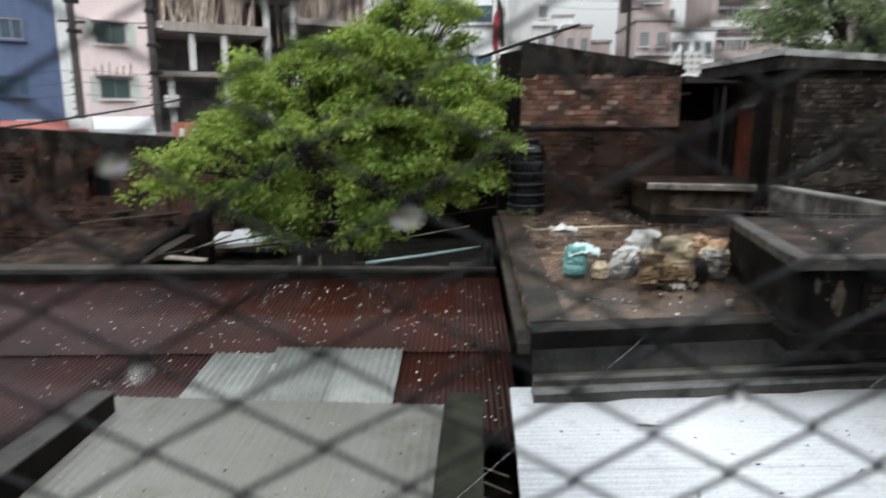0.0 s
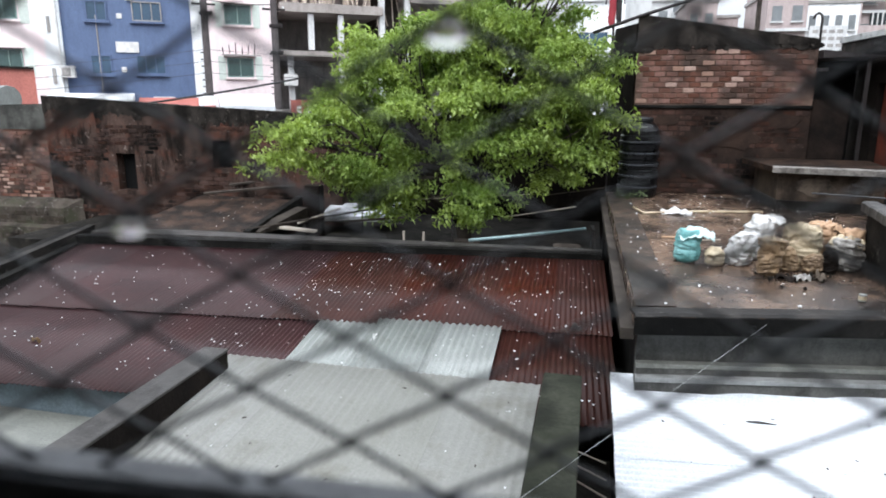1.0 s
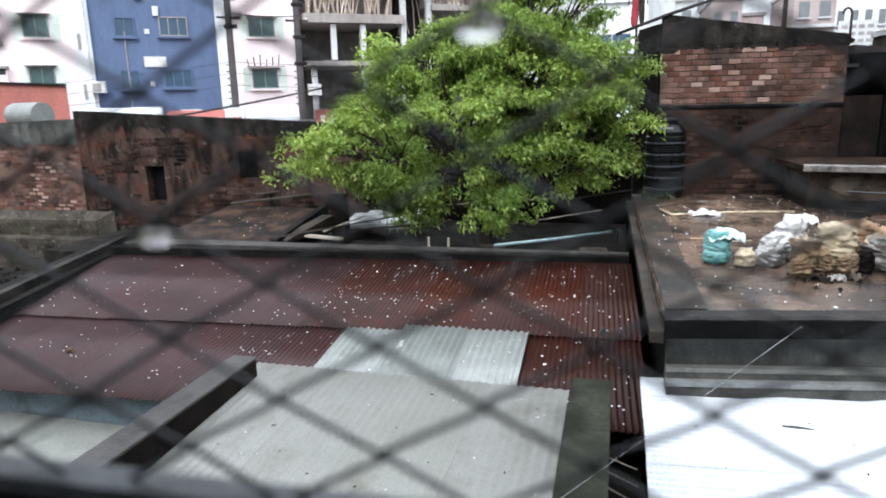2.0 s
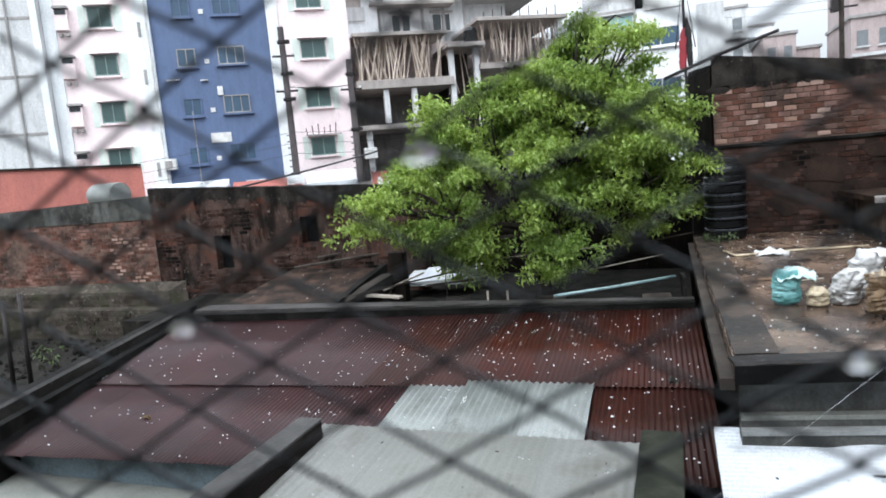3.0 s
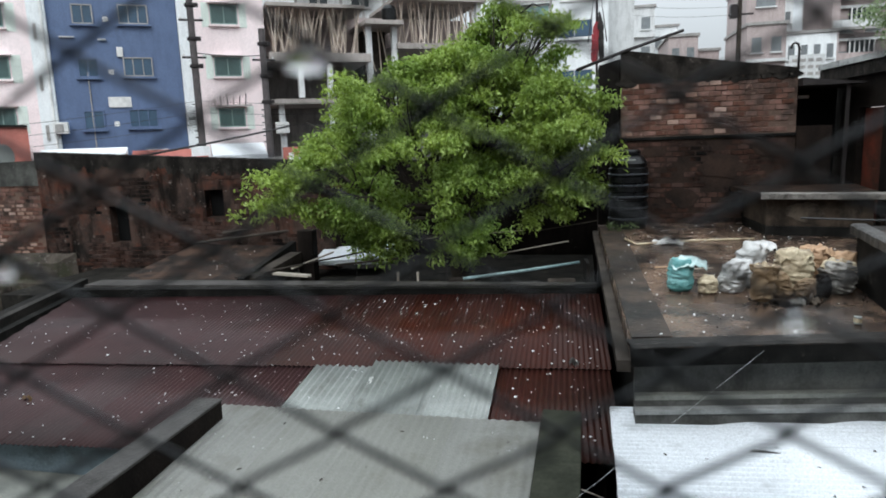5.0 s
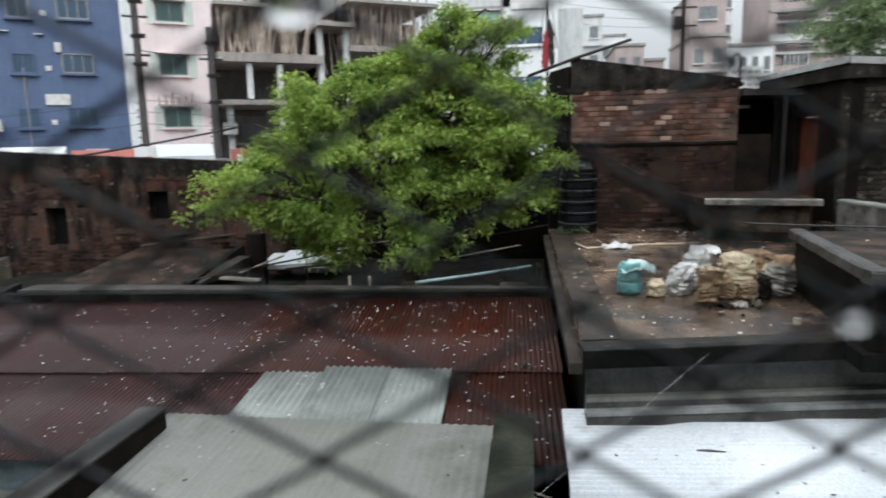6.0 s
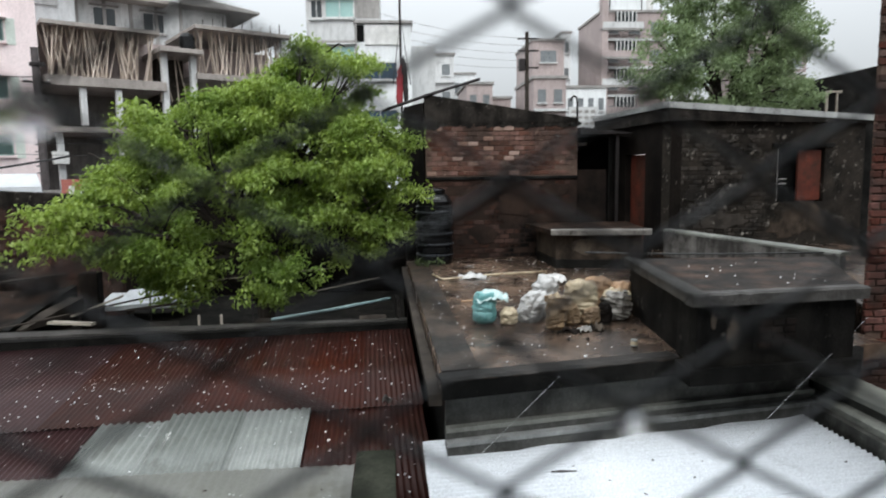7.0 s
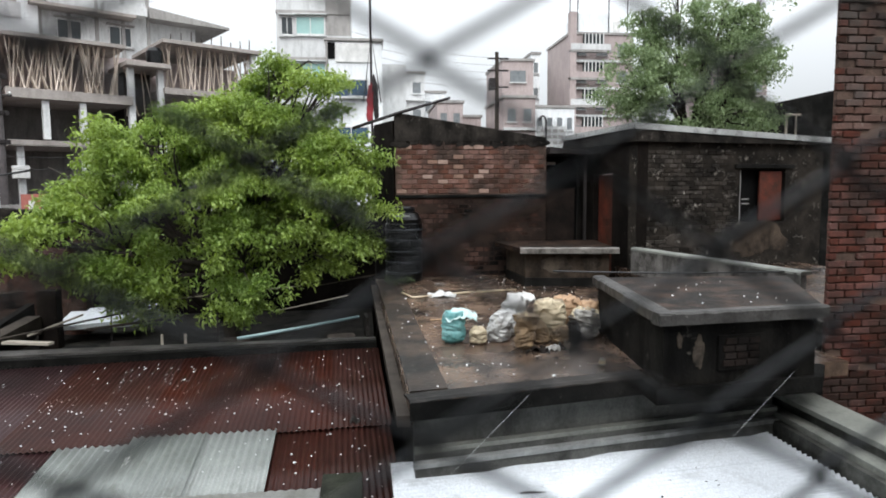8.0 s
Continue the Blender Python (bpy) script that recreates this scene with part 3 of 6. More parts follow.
for i in range(6):
    ob = ws if i == 0 else ws.copy()
    if i:
        scene.collection.objects.link(ob)
        ob.parent = wr
    ob.matrix_basis = Matrix.Translation((0.236 + 0.004 * (i % 2), 5.1 - 0.727 * i, 4.474 + 0.002 * (i % 2))) @ Matrix.Rotation(radians(4.9), 4, "Z") @ Matrix.Rotation(radians(90), 4, "Z") @ Matrix.Scale(-1, 4, (0, 1, 0))
part("wall", boxm(0.4, 4.1, 1.2, 5.4, 0, 4.38), M["soot_shade"], wr)
cop = thing("coping_wall", "grey cement wall with a rounded coping beside the white roof", "wall")
part("core", prismm([(4.16, 1.2), (4.7, 1.2), (4.75, 6.42), (4.2, 6.42)], 0, 4.6), M["plaster_grey"], cop)
part("step", prismm([(4.2, 1.2), (4.7, 1.2), (4.75, 6.43), (4.28, 6.43)], 4.6, 4.66), M["plaster_mid"], cop, "pale cement step along the wall")
part("upper_wall", prismm([(4.5, 1.2), (4.7, 1.2), (4.76, 6.44), (4.42, 6.44)], 4.66, 4.75), M["plaster_grey"], cop)
part("coping", prismm([(4.46, 1.2), (4.74, 1.2), (4.8, 6.47), (4.39, 6.47)], 4.75, 4.8), M["plaster_mid"], cop, "pale worn cement coping")

# ---- wall of brick behind the flat roof ----
back = setting(finish("wall_brick", prismm([(0.7, 13.47), (3.85, 13.47), (3.85, 13.72), (0.7, 13.72)], 0, [8.52, 8.02, 8.02, 8.52]), M["mortar"]), "tall old brick wall with a sloping sooty plaster top", "wall")
part("plaster", prismm([(0.69, 13.44), (3.86, 13.44), (3.86, 13.74), (0.69, 13.74)], 7.98, [8.56, 8.06, 8.06, 8.56]), M["mossy_cap"], back, "black sooty plaster along the sloping top")
part("sooty_render", boxm(0.7, 3.85, 13.464, 13.469, 5.2, 6.84), M["sooty_joint"], back, "soot-black mortar between the old bricks")
part("ledge", boxm(0.7, 3.86, 13.425, 13.47, 6.83, 6.89, 0.01), M["concrete_dark"], back)
rp = random.Random(23)
# Side wall: its shade is carried by the near-black colour.
side = setting(finish("wall_side", prismm([(0.3, 14.5), (0.66, 13.52), (0.71, 13.6), (0.71, 16), (0.3, 16)], 0, 8.4), M["soot_shade"]), "sooty side wall, its deep shade put into the colour", "wall")

# ---- walls with openings ----
def holed(xs, zs, holes, y0, y1, top=None):
    """One connected wall of cells along x and z, with some cells left open through it."""
    bm = bmesh.new()
    nx, nz = len(xs), len(zs)
    z_at = lambda i, j: top(xs[i]) if top and j == nz - 1 else zs[j]
    f = [[bm.verts.new((xs[i], y0, z_at(i, j))) for j in range(nz)] for i in range(nx)]
    b = [[bm.verts.new((xs[i], y1, z_at(i, j))) for j in range(nz)] for i in range(nx)]
    solid = lambda i, j: 0 <= i < nx - 1 and 0 <= j < nz - 1 and (i, j) not in holes
    for i in range(nx - 1):
        for j in range(nz - 1):
            if not solid(i, j):
                continue
            bm.faces.new((f[i][j], f[i + 1][j], f[i + 1][j + 1], f[i][j + 1]))
            bm.faces.new((b[i][j], b[i][j + 1], b[i + 1][j + 1], b[i + 1][j]))
            for di, dj, p, q in ((-1, 0, (i, j), (i, j + 1)), (1, 0, (i + 1, j + 1), (i + 1, j)), (0, -1, (i + 1, j), (i, j)), (0, 1, (i, j + 1), (i + 1, j + 1))):
                if not solid(i + di, j + dj):
                    bm.faces.new((f[p[0]][p[1]], f[q[0]][q[1]], b[q[0]][q[1]], b[p[0]][p[1]]))
    return bm


def blot(cx, cz, w, h, seed, thick=0.012, n=26):
    """An uneven flake of plaster on a wall that faces -y, its back at y 0."""
    bm = bmesh.new()
    ring = []
    for k in range(n):
        a = 2 * math.pi * k / n
        r_ = 0.78 + 0.34 * noise.noise(Vector((math.cos(a) * 1.2, math.sin(a) * 1.2, seed))) + 0.18 * noise.noise(Vector((math.cos(a) * 4, math.sin(a) * 4, seed)))
        ring.append((cx + math.cos(a) * w / 2 * r_, cz + math.sin(a) * h / 2 * r_))
    f = [bm.verts.new((cx + (x - cx) * 0.94, -thick, cz + (z - cz) * 0.94)) for x, z in ring]
    b = [bm.verts.new((x, 0.0, z)) for x, z in ring]
    c = bm.verts.new((cx, -thick, cz))
    for k in range(n):
        q = (k + 1) % n
        bm.faces.new((f[k], f[q], c))
        bm.faces.new((b[k], b[q], f[q], f[k]))
    return bm


for k in range(13):
    part("plaster_patch", blot(0.8 + 0.25 * k, 7.99 - rp.uniform(0.0, 0.06), rp.uniform(0.3, 0.5), rp.uniform(0.12, 0.28), 80 + k, 0.008), M["mossy_cap"], back, "ragged sooty plaster").location = (0, 13.455, 0)
for k, (cx, cz, w, h) in enumerate(((2.6, 6.3, 1.1, 0.6), (3.3, 5.8, 0.9, 0.7), (1.9, 5.7, 0.8, 0.5), (1.3, 6.6, 0.6, 0.25), (3.4, 6.6, 0.7, 0.35))):
    part("plaster_patch", blot(cx, cz, w, h, 110 + k, 0.004), M["sooty_joint"], back, "soot stain over the bricks").location = (0, 13.452, 0)


# ---- terrace house ----
house = thing("terrace_house", "single-storey house of blackened brick on the roof terrace", "house")
FA, FB = Vector((5.12, 11.8, 0)), Vector((9.6, 12.76, 0))
RZ = 7.99
front = (FB - FA).normalized()
turn = math.degrees(math.atan2(front.y, front.x))
out = Vector((front.y, -front.x, 0))


def on_front(s, d=0.0, z=0.0):
    return FA + front * s + out * d + Vector((0, 0, z))


def wall_with_hole(length, height, z0, thick, h0, h1, hz0, hz1):
    """A wall along x from 0, facing -y, with one opening through it."""
    return holed([0, h0, h1, length], [z0, hz0, hz1, height], {(1, 1)}, 0, thick)


FL = (FB - FA).length
W0, W1, WZ0, WZ1 = 2.42, 3.58, 6.3, 7.36
fw = part("front_wall", wall_with_hole(FL, 7.86, 0, 0.25, W0, W1, WZ0, WZ1), M["soot_brick"], house, "blackened brick front with flaking plaster")
fw.matrix_basis = Matrix.Translation(FA) @ Matrix.Rotation(radians(turn), 4, "Z")
SIDE = Vector((4.86, 15.0, 0))
sd = (SIDE - FA)
sturn = math.degrees(math.atan2(sd.y, sd.x))
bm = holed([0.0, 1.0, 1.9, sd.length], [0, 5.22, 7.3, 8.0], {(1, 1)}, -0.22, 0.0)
sw = part("side_wall", bm, M["soot_shade"], house, "near-black side wall")
sw.matrix_basis = Matrix.Translation(FA) @ Matrix.Rotation(radians(sturn), 4, "Z")
door = part("door", boxm(1.03, 1.87, -0.16, -0.11, 5.24, 7.28, 0.008), M["rust_door"], house, "faded orange-red wooden door")
door.matrix_basis = sw.matrix_basis.copy()
for z0 in (5.4, 6.35):
    p_ob = part("door_panel", boxm(1.13, 1.77, -0.108, -0.098, z0, z0 + 0.8, 0.006), M["rust_door"], door)
part("roof", prismm([(5.02, 11.66), (9.72, 12.66), (9.72, 17), (4.72, 15.1)], 7.86, [8.12, 7.93, 7.93, 8.12]), M["mossy_cap"], house, "thick black concrete roof edge")
bm = prismm([(5.0, 11.64), (9.75, 12.64), (9.7, 12.9), (5.05, 11.9)], 8.09, 8.2)
for v in bm.verts:
    v.co.z -= 0.19 * (v.co.x - 5.0) / 4.7
part("coping", bm, M["coping_wet"], house, "pale wet coping along the roof edge")
part("coping", prismm([(4.98, 11.64), (5.14, 11.9), (4.88, 15.05), (4.68, 15.1)], 8.1, 8.205), M["coping_wet"], house, "pale wet coping along the roof edge")
# Black sheet behind the opening takes the place of the unlit room.
win = part("window", boxm(W0, W1, 0.2, 0.24, WZ0, WZ1), M["shade_black"], house, "black sheet standing in for the unlit room behind the window")
win.matrix_basis = fw.matrix_basis.copy()
part("shutter", boxm(W0 + 0.55, W1 - 0.04, 0.05, 0.09, WZ0 + 0.03, WZ1 - 0.04, 0.006), M["rust_door"], win, "dull red-brown wooden shutter")
part("window_frame", boxm(W0 + 0.02, W0 + 0.06, 0.04, 0.1, WZ0 + 0.02, WZ1 - 0.02, 0.004), M["concrete_mid"], win, "thin pale frame post")
for k in range(2):
    part("pale_bar", boxm(W0 + 0.12, W0 + 0.3, 0.06, 0.075, WZ0 + 0.36 + 0.09 * k, WZ0 + 0.385 + 0.09 * k, 0.003), M["concrete_mid"], win)
lin = part("lintel", boxm(W0 - 0.15, W1 + 0.2, -0.05, 0.0, WZ1 + 0.02, WZ1 + 0.1, 0.01), M["concrete_dark"], house)
lin.matrix_basis = fw.matrix_basis.copy()
pp = part("plaster_patch", blot((W0 + W1) / 2 - 0.05, 5.92, 1.7, 0.85, 4, 0.006), M["plaster_tan"], house, "bare tan cement patch under the window")
pp.matrix_basis = fw.matrix_basis.copy()
for cx, cz, w, h, sd_ in ((1.15, 6.0, 1.3, 0.4, 12), (0.55, 6.5, 0.6, 0.35, 14)):
    ob = part("plaster_patch", blot(cx, cz, w, h, sd_, 0.022), M["soot_brick"], house, "flaking plaster patch")
    ob.matrix_basis = fw.matrix_basis.copy()
# low terrace wall in front of the house
terr = tagged(finish("terrace_wall", prismm([(4.84, 11.35), (5.55, 7.7), (5.7, 7.8), (5.0, 11.45)], 0, [5.9, 5.9, 5.9, 5.9]), M["plaster_flaky"]), "low grey flaking terrace wall with a worn top", "wall")
terr_floor = setting(finish("floor_terrace", prismm([(5.2, 6.8), (5.55, 7.7), (4.84, 11.35), (5.0, 12.5), (9, 14.4), (9, 6.8)], 0, 5.45), M["roof_floor"]), "wet dark terrace floor", "floor")

# tin canopy in the gap between wall and house
can = thing("gap_canopy", "dark tin canopy over the passage between the walls", "canopy")
part("canopy_sheet", prismm([(3.86, 13.2), (4.9, 13.2), (4.9, 14.6), (3.86, 14.6)], 7.72, [7.86, 7.74, 7.74, 7.86]), M["dark_metal"], can)
# Black sheet added to close the passage in darkness.
part("back_panel", boxm(3.86, 4.86, 14.5, 14.56, 0, 7.76), M["shade_black"], can, "black sheet put in for the dark depth of the passage")
part("post", boxm(4.62, 4.68, 13.3, 13.36, 5.2, 7.74, 0.006), M["dark_metal"], can)
part("low_panel", boxm(3.88, 4.5, 13.55, 13.6, 5.2, 7.0, 0.006), M["dark_brick"], can)
# White strip for a lit line in the passage, put in as paint.
part("pale_strip", boxm(3.95, 4.3, 14.3, 14.33, 7.53, 7.59, 0.004), M["white_paint"], can)
hook = tagged(finish("vent_pipe", tubem([(3.88, 13.6, 7.9), (3.88, 13.6, 8.42), (3.86, 13.6, 8.49), (3.81, 13.6, 8.52), (3.76, 13.6, 8.49), (3.74, 13.6, 8.42)], 0.022, 8), M["dark_metal"], soft=True), "thin black vent pipe with a hooked top", "pipe")
pole = tagged(finish("bamboo_pole", tubem([(-0.15, 13.3, 8.22), (0.8, 13.42, 8.55), (1.83, 13.5, 8.86)], [0.03, 0.032, 0.028], 8), M["dark_metal"], soft=True), "long dark pole laid over the wall top", "pole")

# ---- tank box and stair box on the flat roof ----
s1 = thing("tank_box", "low concrete tank box with an overhanging slab roof", "tank box")

def worn_strip(a, b, width, z0, z1, seed, n=36):
    """A cement strip from a to b with a chipped, uneven outer edge and top."""
    bm = bmesh.new()
    a, b = Vector((a[0], a[1], 0)), Vector((b[0], b[1], 0))
    d = (b - a).normalized()
    side_ = Vector((-d.y, d.x, 0)) * width
    rows = []
    for k in range(n + 1):
        p = a.lerp(b, k / n)
        e = noise.noise(Vector((k * 0.35, seed, 0))) * 0.016 + noise.noise(Vector((k * 1.3, seed, 4))) * 0.01
        h = noise.noise(Vector((k * 0.4, seed, 9))) * 0.008
        o = p - d.cross(Vector((0, 0, 1))) * -e
        rows.append([bm.verts.new(v) for v in (o + Vector((0, 0, z0)), o + Vector((0, 0, z1 - 0.018 + h)), o + side_ * 0.16 + Vector((0, 0, z1 + h)), p + side_ * 0.85 + Vector((0, 0, z1 + h * 0.5)), p + side_ + Vector((0, 0, z0)))])
    for p, q in zip(rows, rows[1:]):
        for k in range(5):
            bm.faces.new((p[k], q[k], q[(k + 1) % 5], p[(k + 1) % 5]))
    bm.faces.new(rows[0])
    bm.faces.new(rows[-1][::-1])
    return bm


part("wall", prismm([(3.0, 11.82), (4.5, 11.52), (4.62, 13.2), (2.94, 13.2)], 5.2, 5.835), M["plaster_tan"], s1, "stained tan cement wall")
part("base", prismm([(2.98, 11.78), (4.53, 11.47), (4.64, 13.2), (2.92, 13.2)], 5.2, 5.36), M["concrete_dark"], s1)
part("slab", prismm([(2.87, 11.66), (4.58, 11.34), (4.85, 13.3), (2.72, 13.3)], 5.836, 5.92), M["slab_rust"], s1, "thin overhanging slab with a brown wet top")
part("slab_edge", worn_strip((2.85, 11.6), (4.59, 11.27), 0.14, 5.83, 5.935, 12), M["slab_pale"], s1, "pale chipped front edge of the slab")
for cx, w, sd_ in ((0.55, 0.75, 61), (1.2, 0.42, 62)):
    ob = part("plaster_patch", blot(cx, 5.6, w, 0.4, sd_, 0.006), M["patch_tan"], s1, "pale bare cement patch")
    ob.matrix_basis = Matrix.Translation((3.0, 11.82, 0)) @ Matrix.Rotation(math.atan2(-0.3, 1.5), 4, "Z")

s2 = thing("stair_box", "near-black concrete stair box with a thick worn slab roof", "stair box")
part("wall", prismm([(2.7, 5.58), (4.31, 5.74), (5.36, 7.78), (2.98, 8.0)], 5.2, 5.79), M["stain_and_shade"], s2)
part("slab", prismm([(2.62, 5.48), (4.34, 5.64), (5.42, 7.8), (2.93, 8.05)], 5.79, 5.868), M["slab_rust"], s2, "worn wet brown slab")
part("slab_rim", worn_strip((2.61, 5.47), (4.35, 5.62), 0.15, 5.785, 5.9, 1), M["rim_grey"], s2, "rounded grey cement rim")
part("slab_rim", worn_strip((2.92, 8.05), (2.61, 5.49), 0.17, 5.787, 5.897, 2), M["rim_grey"], s2, "rounded grey cement rim")
# Black block over the brown slab front, its shade put into the colour.
part("footing", prismm([(2.62, 5.52), (4.36, 5.68), (4.66, 6.05), (4.66, 6.6), (2.68, 6.9)], 5.05, 5.198), M["concrete_dark"], s2)
for cx, cz, w, h, sd_ in ((0.36, 5.5, 0.14, 0.42, 71), (0.16, 5.62, 0.07, 0.2, 72)):
    ob = part("plaster_patch", blot(cx, cz, w, h, sd_, 0.008), M["patch_tan"], s2, "bare patch where black plaster has flaked")
    ob.matrix_basis = Matrix.Translation((2.7, 5.578, 0)) @ Matrix.Rotation(math.atan2(0.16, 1.61), 4, "Z")
fr = part("patch_frame", boxm(0.55, 1.0, -0.02, 0.0, 5.32, 5.65, 0.006), M["stain_and_shade"], s2, "dark cement frame round bare bricks")
fr.matrix_basis = Matrix.Translation((2.7, 5.577, 0)) @ Matrix.Rotation(math.atan2(0.16, 1.61), 4, "Z")
for r in range(4):
    for k in range(3):
        b_ob = part("brick", boxm(0.6 + 0.125 * k + 0.02 * (r % 2), 0.71 + 0.125 * k + 0.02 * (r % 2), -0.035, -0.015, 5.36 + 0.068 * r, 5.415 + 0.068 * r, 0.006), M["dark_brick"], fr)

part("edge_strip", worn_strip((0.395, 5.455), (2.7, 5.9), 0.24, ROOF - 0.004, ROOF + 0.022, 5), M["slab_top"], flat_house, "worn wet cement strip along the edge")
part("worn_top", worn_strip((4.83, 11.35), (5.54, 7.7), 0.2, 5.88, 5.93, 7), M["plaster_mid"], terr)

# ---- tall brick corner ----
pil = setting(finish("wall_pillar", boxm(5.1, 9.0, 6.62, 6.68, 0, 12), M["mortar"]), "unplastered red brick corner of a taller building", "wall")

# ---- long sooty wall beyond the red roof ----
WY = 14.0
wall_top = lambda x: 7.0 + (x + 13.5) * (6.66 - 7.0) / 6.2
lw2 = setting(finish("wall_left", holed([-13.48, -11.51, -10.98, -8.85, -8.36, -5.6], [0, 4.75, 5.36, 5.65, 6.01, 7.0], {(1, 1), (1, 2), (3, 2), (3, 3)}, WY, WY + 0.34, wall_top), M["sooty_plaster"]), "soot-black plastered wall with two small window holes", "wall")
# Black sheets behind the holes stand for the shade inside.
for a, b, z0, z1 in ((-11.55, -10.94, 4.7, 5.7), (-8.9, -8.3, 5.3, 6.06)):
    part("window_back", boxm(a, b, WY + 0.26, WY + 0.32, z0, z1), M["shade_black"], lw2, "black sheet standing in for the dark behind the hole")
bm = bmesh.new()
rt = random.Random(17)
n_ = 190
f_, b_ = [], []
for k in range(n_ + 1):
    x = -13.5 + 7.9 * k / n_
    lo = wall_top(x) - 0.2 - 0.4 * abs(noise.noise(Vector((x * 1.9, 3, 1)))) - 0.3 * abs(noise.noise(Vector((x * 6.3, 8, 1)))) - rt.uniform(0, 0.05)
    hi = wall_top(x) + 0.03 + rt.uniform(-0.012, 0.012)
    f_.append((bm.verts.new((x, WY - 0.008, lo)), bm.verts.new((x, WY - 0.012, hi))))
    b_.append((bm.verts.new((x, WY + 0.02, lo)), bm.verts.new((x, WY + 0.36, hi))))
for k in range(n_):
    bm.faces.new((f_[k][0], f_[k + 1][0], f_[k + 1][1], f_[k][1]))
    bm.faces.new((f_[k][1], f_[k + 1][1], b_[k + 1][1], b_[k][1]))
    bm.faces.new((b_[k][0], b_[k + 1][0], f_[k + 1][0], f_[k][0]))
part("soot_band", bm, M["mossy_cap"], lw2, "ragged black soot-stained plaster along the top")
for k in range(16):
    cx, cz = -13.2 + 0.46 * k, 4.75 + 1.7 * rt.random()
    if not (-12.2 < cx < -10.3 and 4.2 < cz < 6.2) and not (-9.4 < cx < -7.8 and 4.9 < cz < 6.5):
        part("plaster_patch", blot(cx, cz, rt.uniform(0.25, 0.7), rt.uniform(0.25, 0.6), 40 + k, 0.012), M["sooty_plaster"], lw2, "flaking plaster patch").location = (0, WY, 0)
lw = setting(finish("wall_left", prismm([(-22, WY + 0.04), (-13.48, WY + 0.04), (-13.48, WY + 0.34), (-22, WY + 0.34)], 0, [6.58, 6.8, 6.8, 6.58]), M["mortar"]), "old red brick wall with a mossy cement top", "wall")
part("plaster", prismm([(-22, WY + 0.01), (-13.49, WY + 0.01), (-13.49, WY + 0.37), (-22, WY + 0.37)], 6.2, [6.62, 6.84, 6.84, 6.62]), M["plaster_grey"], lw, "mossy grey cement top")
part("footing", prismm([(-22, 13.72), (-13.0, 13.72), (-12.6, WY + 0.02), (-22, WY + 0.02)], 0, [4.2, 4.26, 4.5, 4.34]), M["mossy_rubble"], lw, "crumbling mossy footing")
part("ledge", prismm([(-22, 13.45), (-13.1, 13.46), (-13.0, 13.73), (-22, 13.73)], 0, [3.75, 3.8, 3.84, 3.8]), M["mossy_rubble"], lw, "lower mossy stone ledge")
setting(finish("floor_side_roofs", prismm([(-22, 4), (-10.0, 4), (-10.9, 13.0), (-22, 13.0)], 0, 3.1), M["rubble"]), "dark mossy low roofs beside the shed", "roof")

bm = bmesh.new()
rk = random.Random(41)
for k in range(260):
    x, y = rk.uniform(-17, -10.9), rk.uniform(9.5, 12.95)
    z = 3.1
    r_ = rk.uniform(0.03, 0.12)
    got = bmesh.ops.create_icosphere(bm, subdivisions=1, radius=r_, matrix=pose(x, y, z + r_ * 0.2, rk.uniform(0, 90), rk.uniform(0, 90), rk.uniform(0, 180)) @ Matrix.Diagonal((1, rk.uniform(0.5, 1), rk.uniform(0.3, 0.7), 1)))
    for v in got["verts"]:
        v.co += noise.noise_vector(v.co * 9) * r_ * 0.35
tagged(finish("rubble_heap", bm, M["rubble"]), "mossy broken rubble lying along the foot of the old wall", "rubble", kind="stuff")

for x, top in ((-12.25, 5.2), (-12.75, 5.05)):
    tagged(finish("iron_post", tubem([(x - 0.1, 9.0, 3.08), (x, 9.0, top)], [0.05, 0.04], 8), M["dark_metal"], soft=True), "leaning rusty iron post by the parapet", "post", "iron posts")

# ---- low roofs and clutter behind the red roof ----
tile = thing("tile_roof", "low dark flat roof with wet broken tiles behind the beam", "roof")
part("slab", prismm([(-9.2, 11.1), (-6.4, 11.1), (-6.3, 13.3), (-8.9, 13.5)], 0, [4.42, 4.42, 4.78, 4.78]), M["slab_rust"], tile)
part("rim", prismm([(-6.5, 11.1), (-6.36, 11.1), (-6.26, 13.3), (-6.4, 13.3)], 4.2, [4.5, 4.5, 4.88, 4.88]), M["concrete_dark"], tile)
for k in range(3):
    b_ob = tagged(finish("loose_beam", tubem([(-8.9 + 0.5 * k, 13.6 + 0.3 * k, 4.8 + 0.18 * k), (-5.9 + 0.3 * k, 14.2 + 0.3 * k, 5.1 + 0.22 * k)], 0.035, 6), M["wood_old"]), "weathered grey roof beam lying loose behind the shed", "beam", "loose beams")
post = tagged(finish("wood_post", boxm(-5.95, -5.6, 12.7, 12.95, 0, 5.2, 0.02), M["soot_shade"]), "thick black wooden post", "post")
bd = tagged(finish("leaning_board", prismm([(-6.55, 11.3), (-6.25, 11.3), (-5.85, 12.65), (-6.1, 12.65)], 4.42, [4.46, 4.46, 4.75, 4.75]), M["wood_old"]), "long dark board leaning towards the post", "board")
pl = tagged(finish("pale_plank", prismm([(-5.8, 11.2), (-5.0, 11.0), (-4.97, 11.12), (-5.75, 11.34)], 4.56, 4.6), M["wood_pale"]), "short pale plank lying on the ledge", "plank")
wsht = tagged(finish("tin_scrap", prismm([(-5.9, 13.2), (-4.3, 13.45), (-4.3, 14.4), (-5.9, 14.1)], 4.35, [4.42, 4.5, 4.66, 4.6]), M["white_tin"]), "bent white tin sheet on a low roof", "tin sheet")
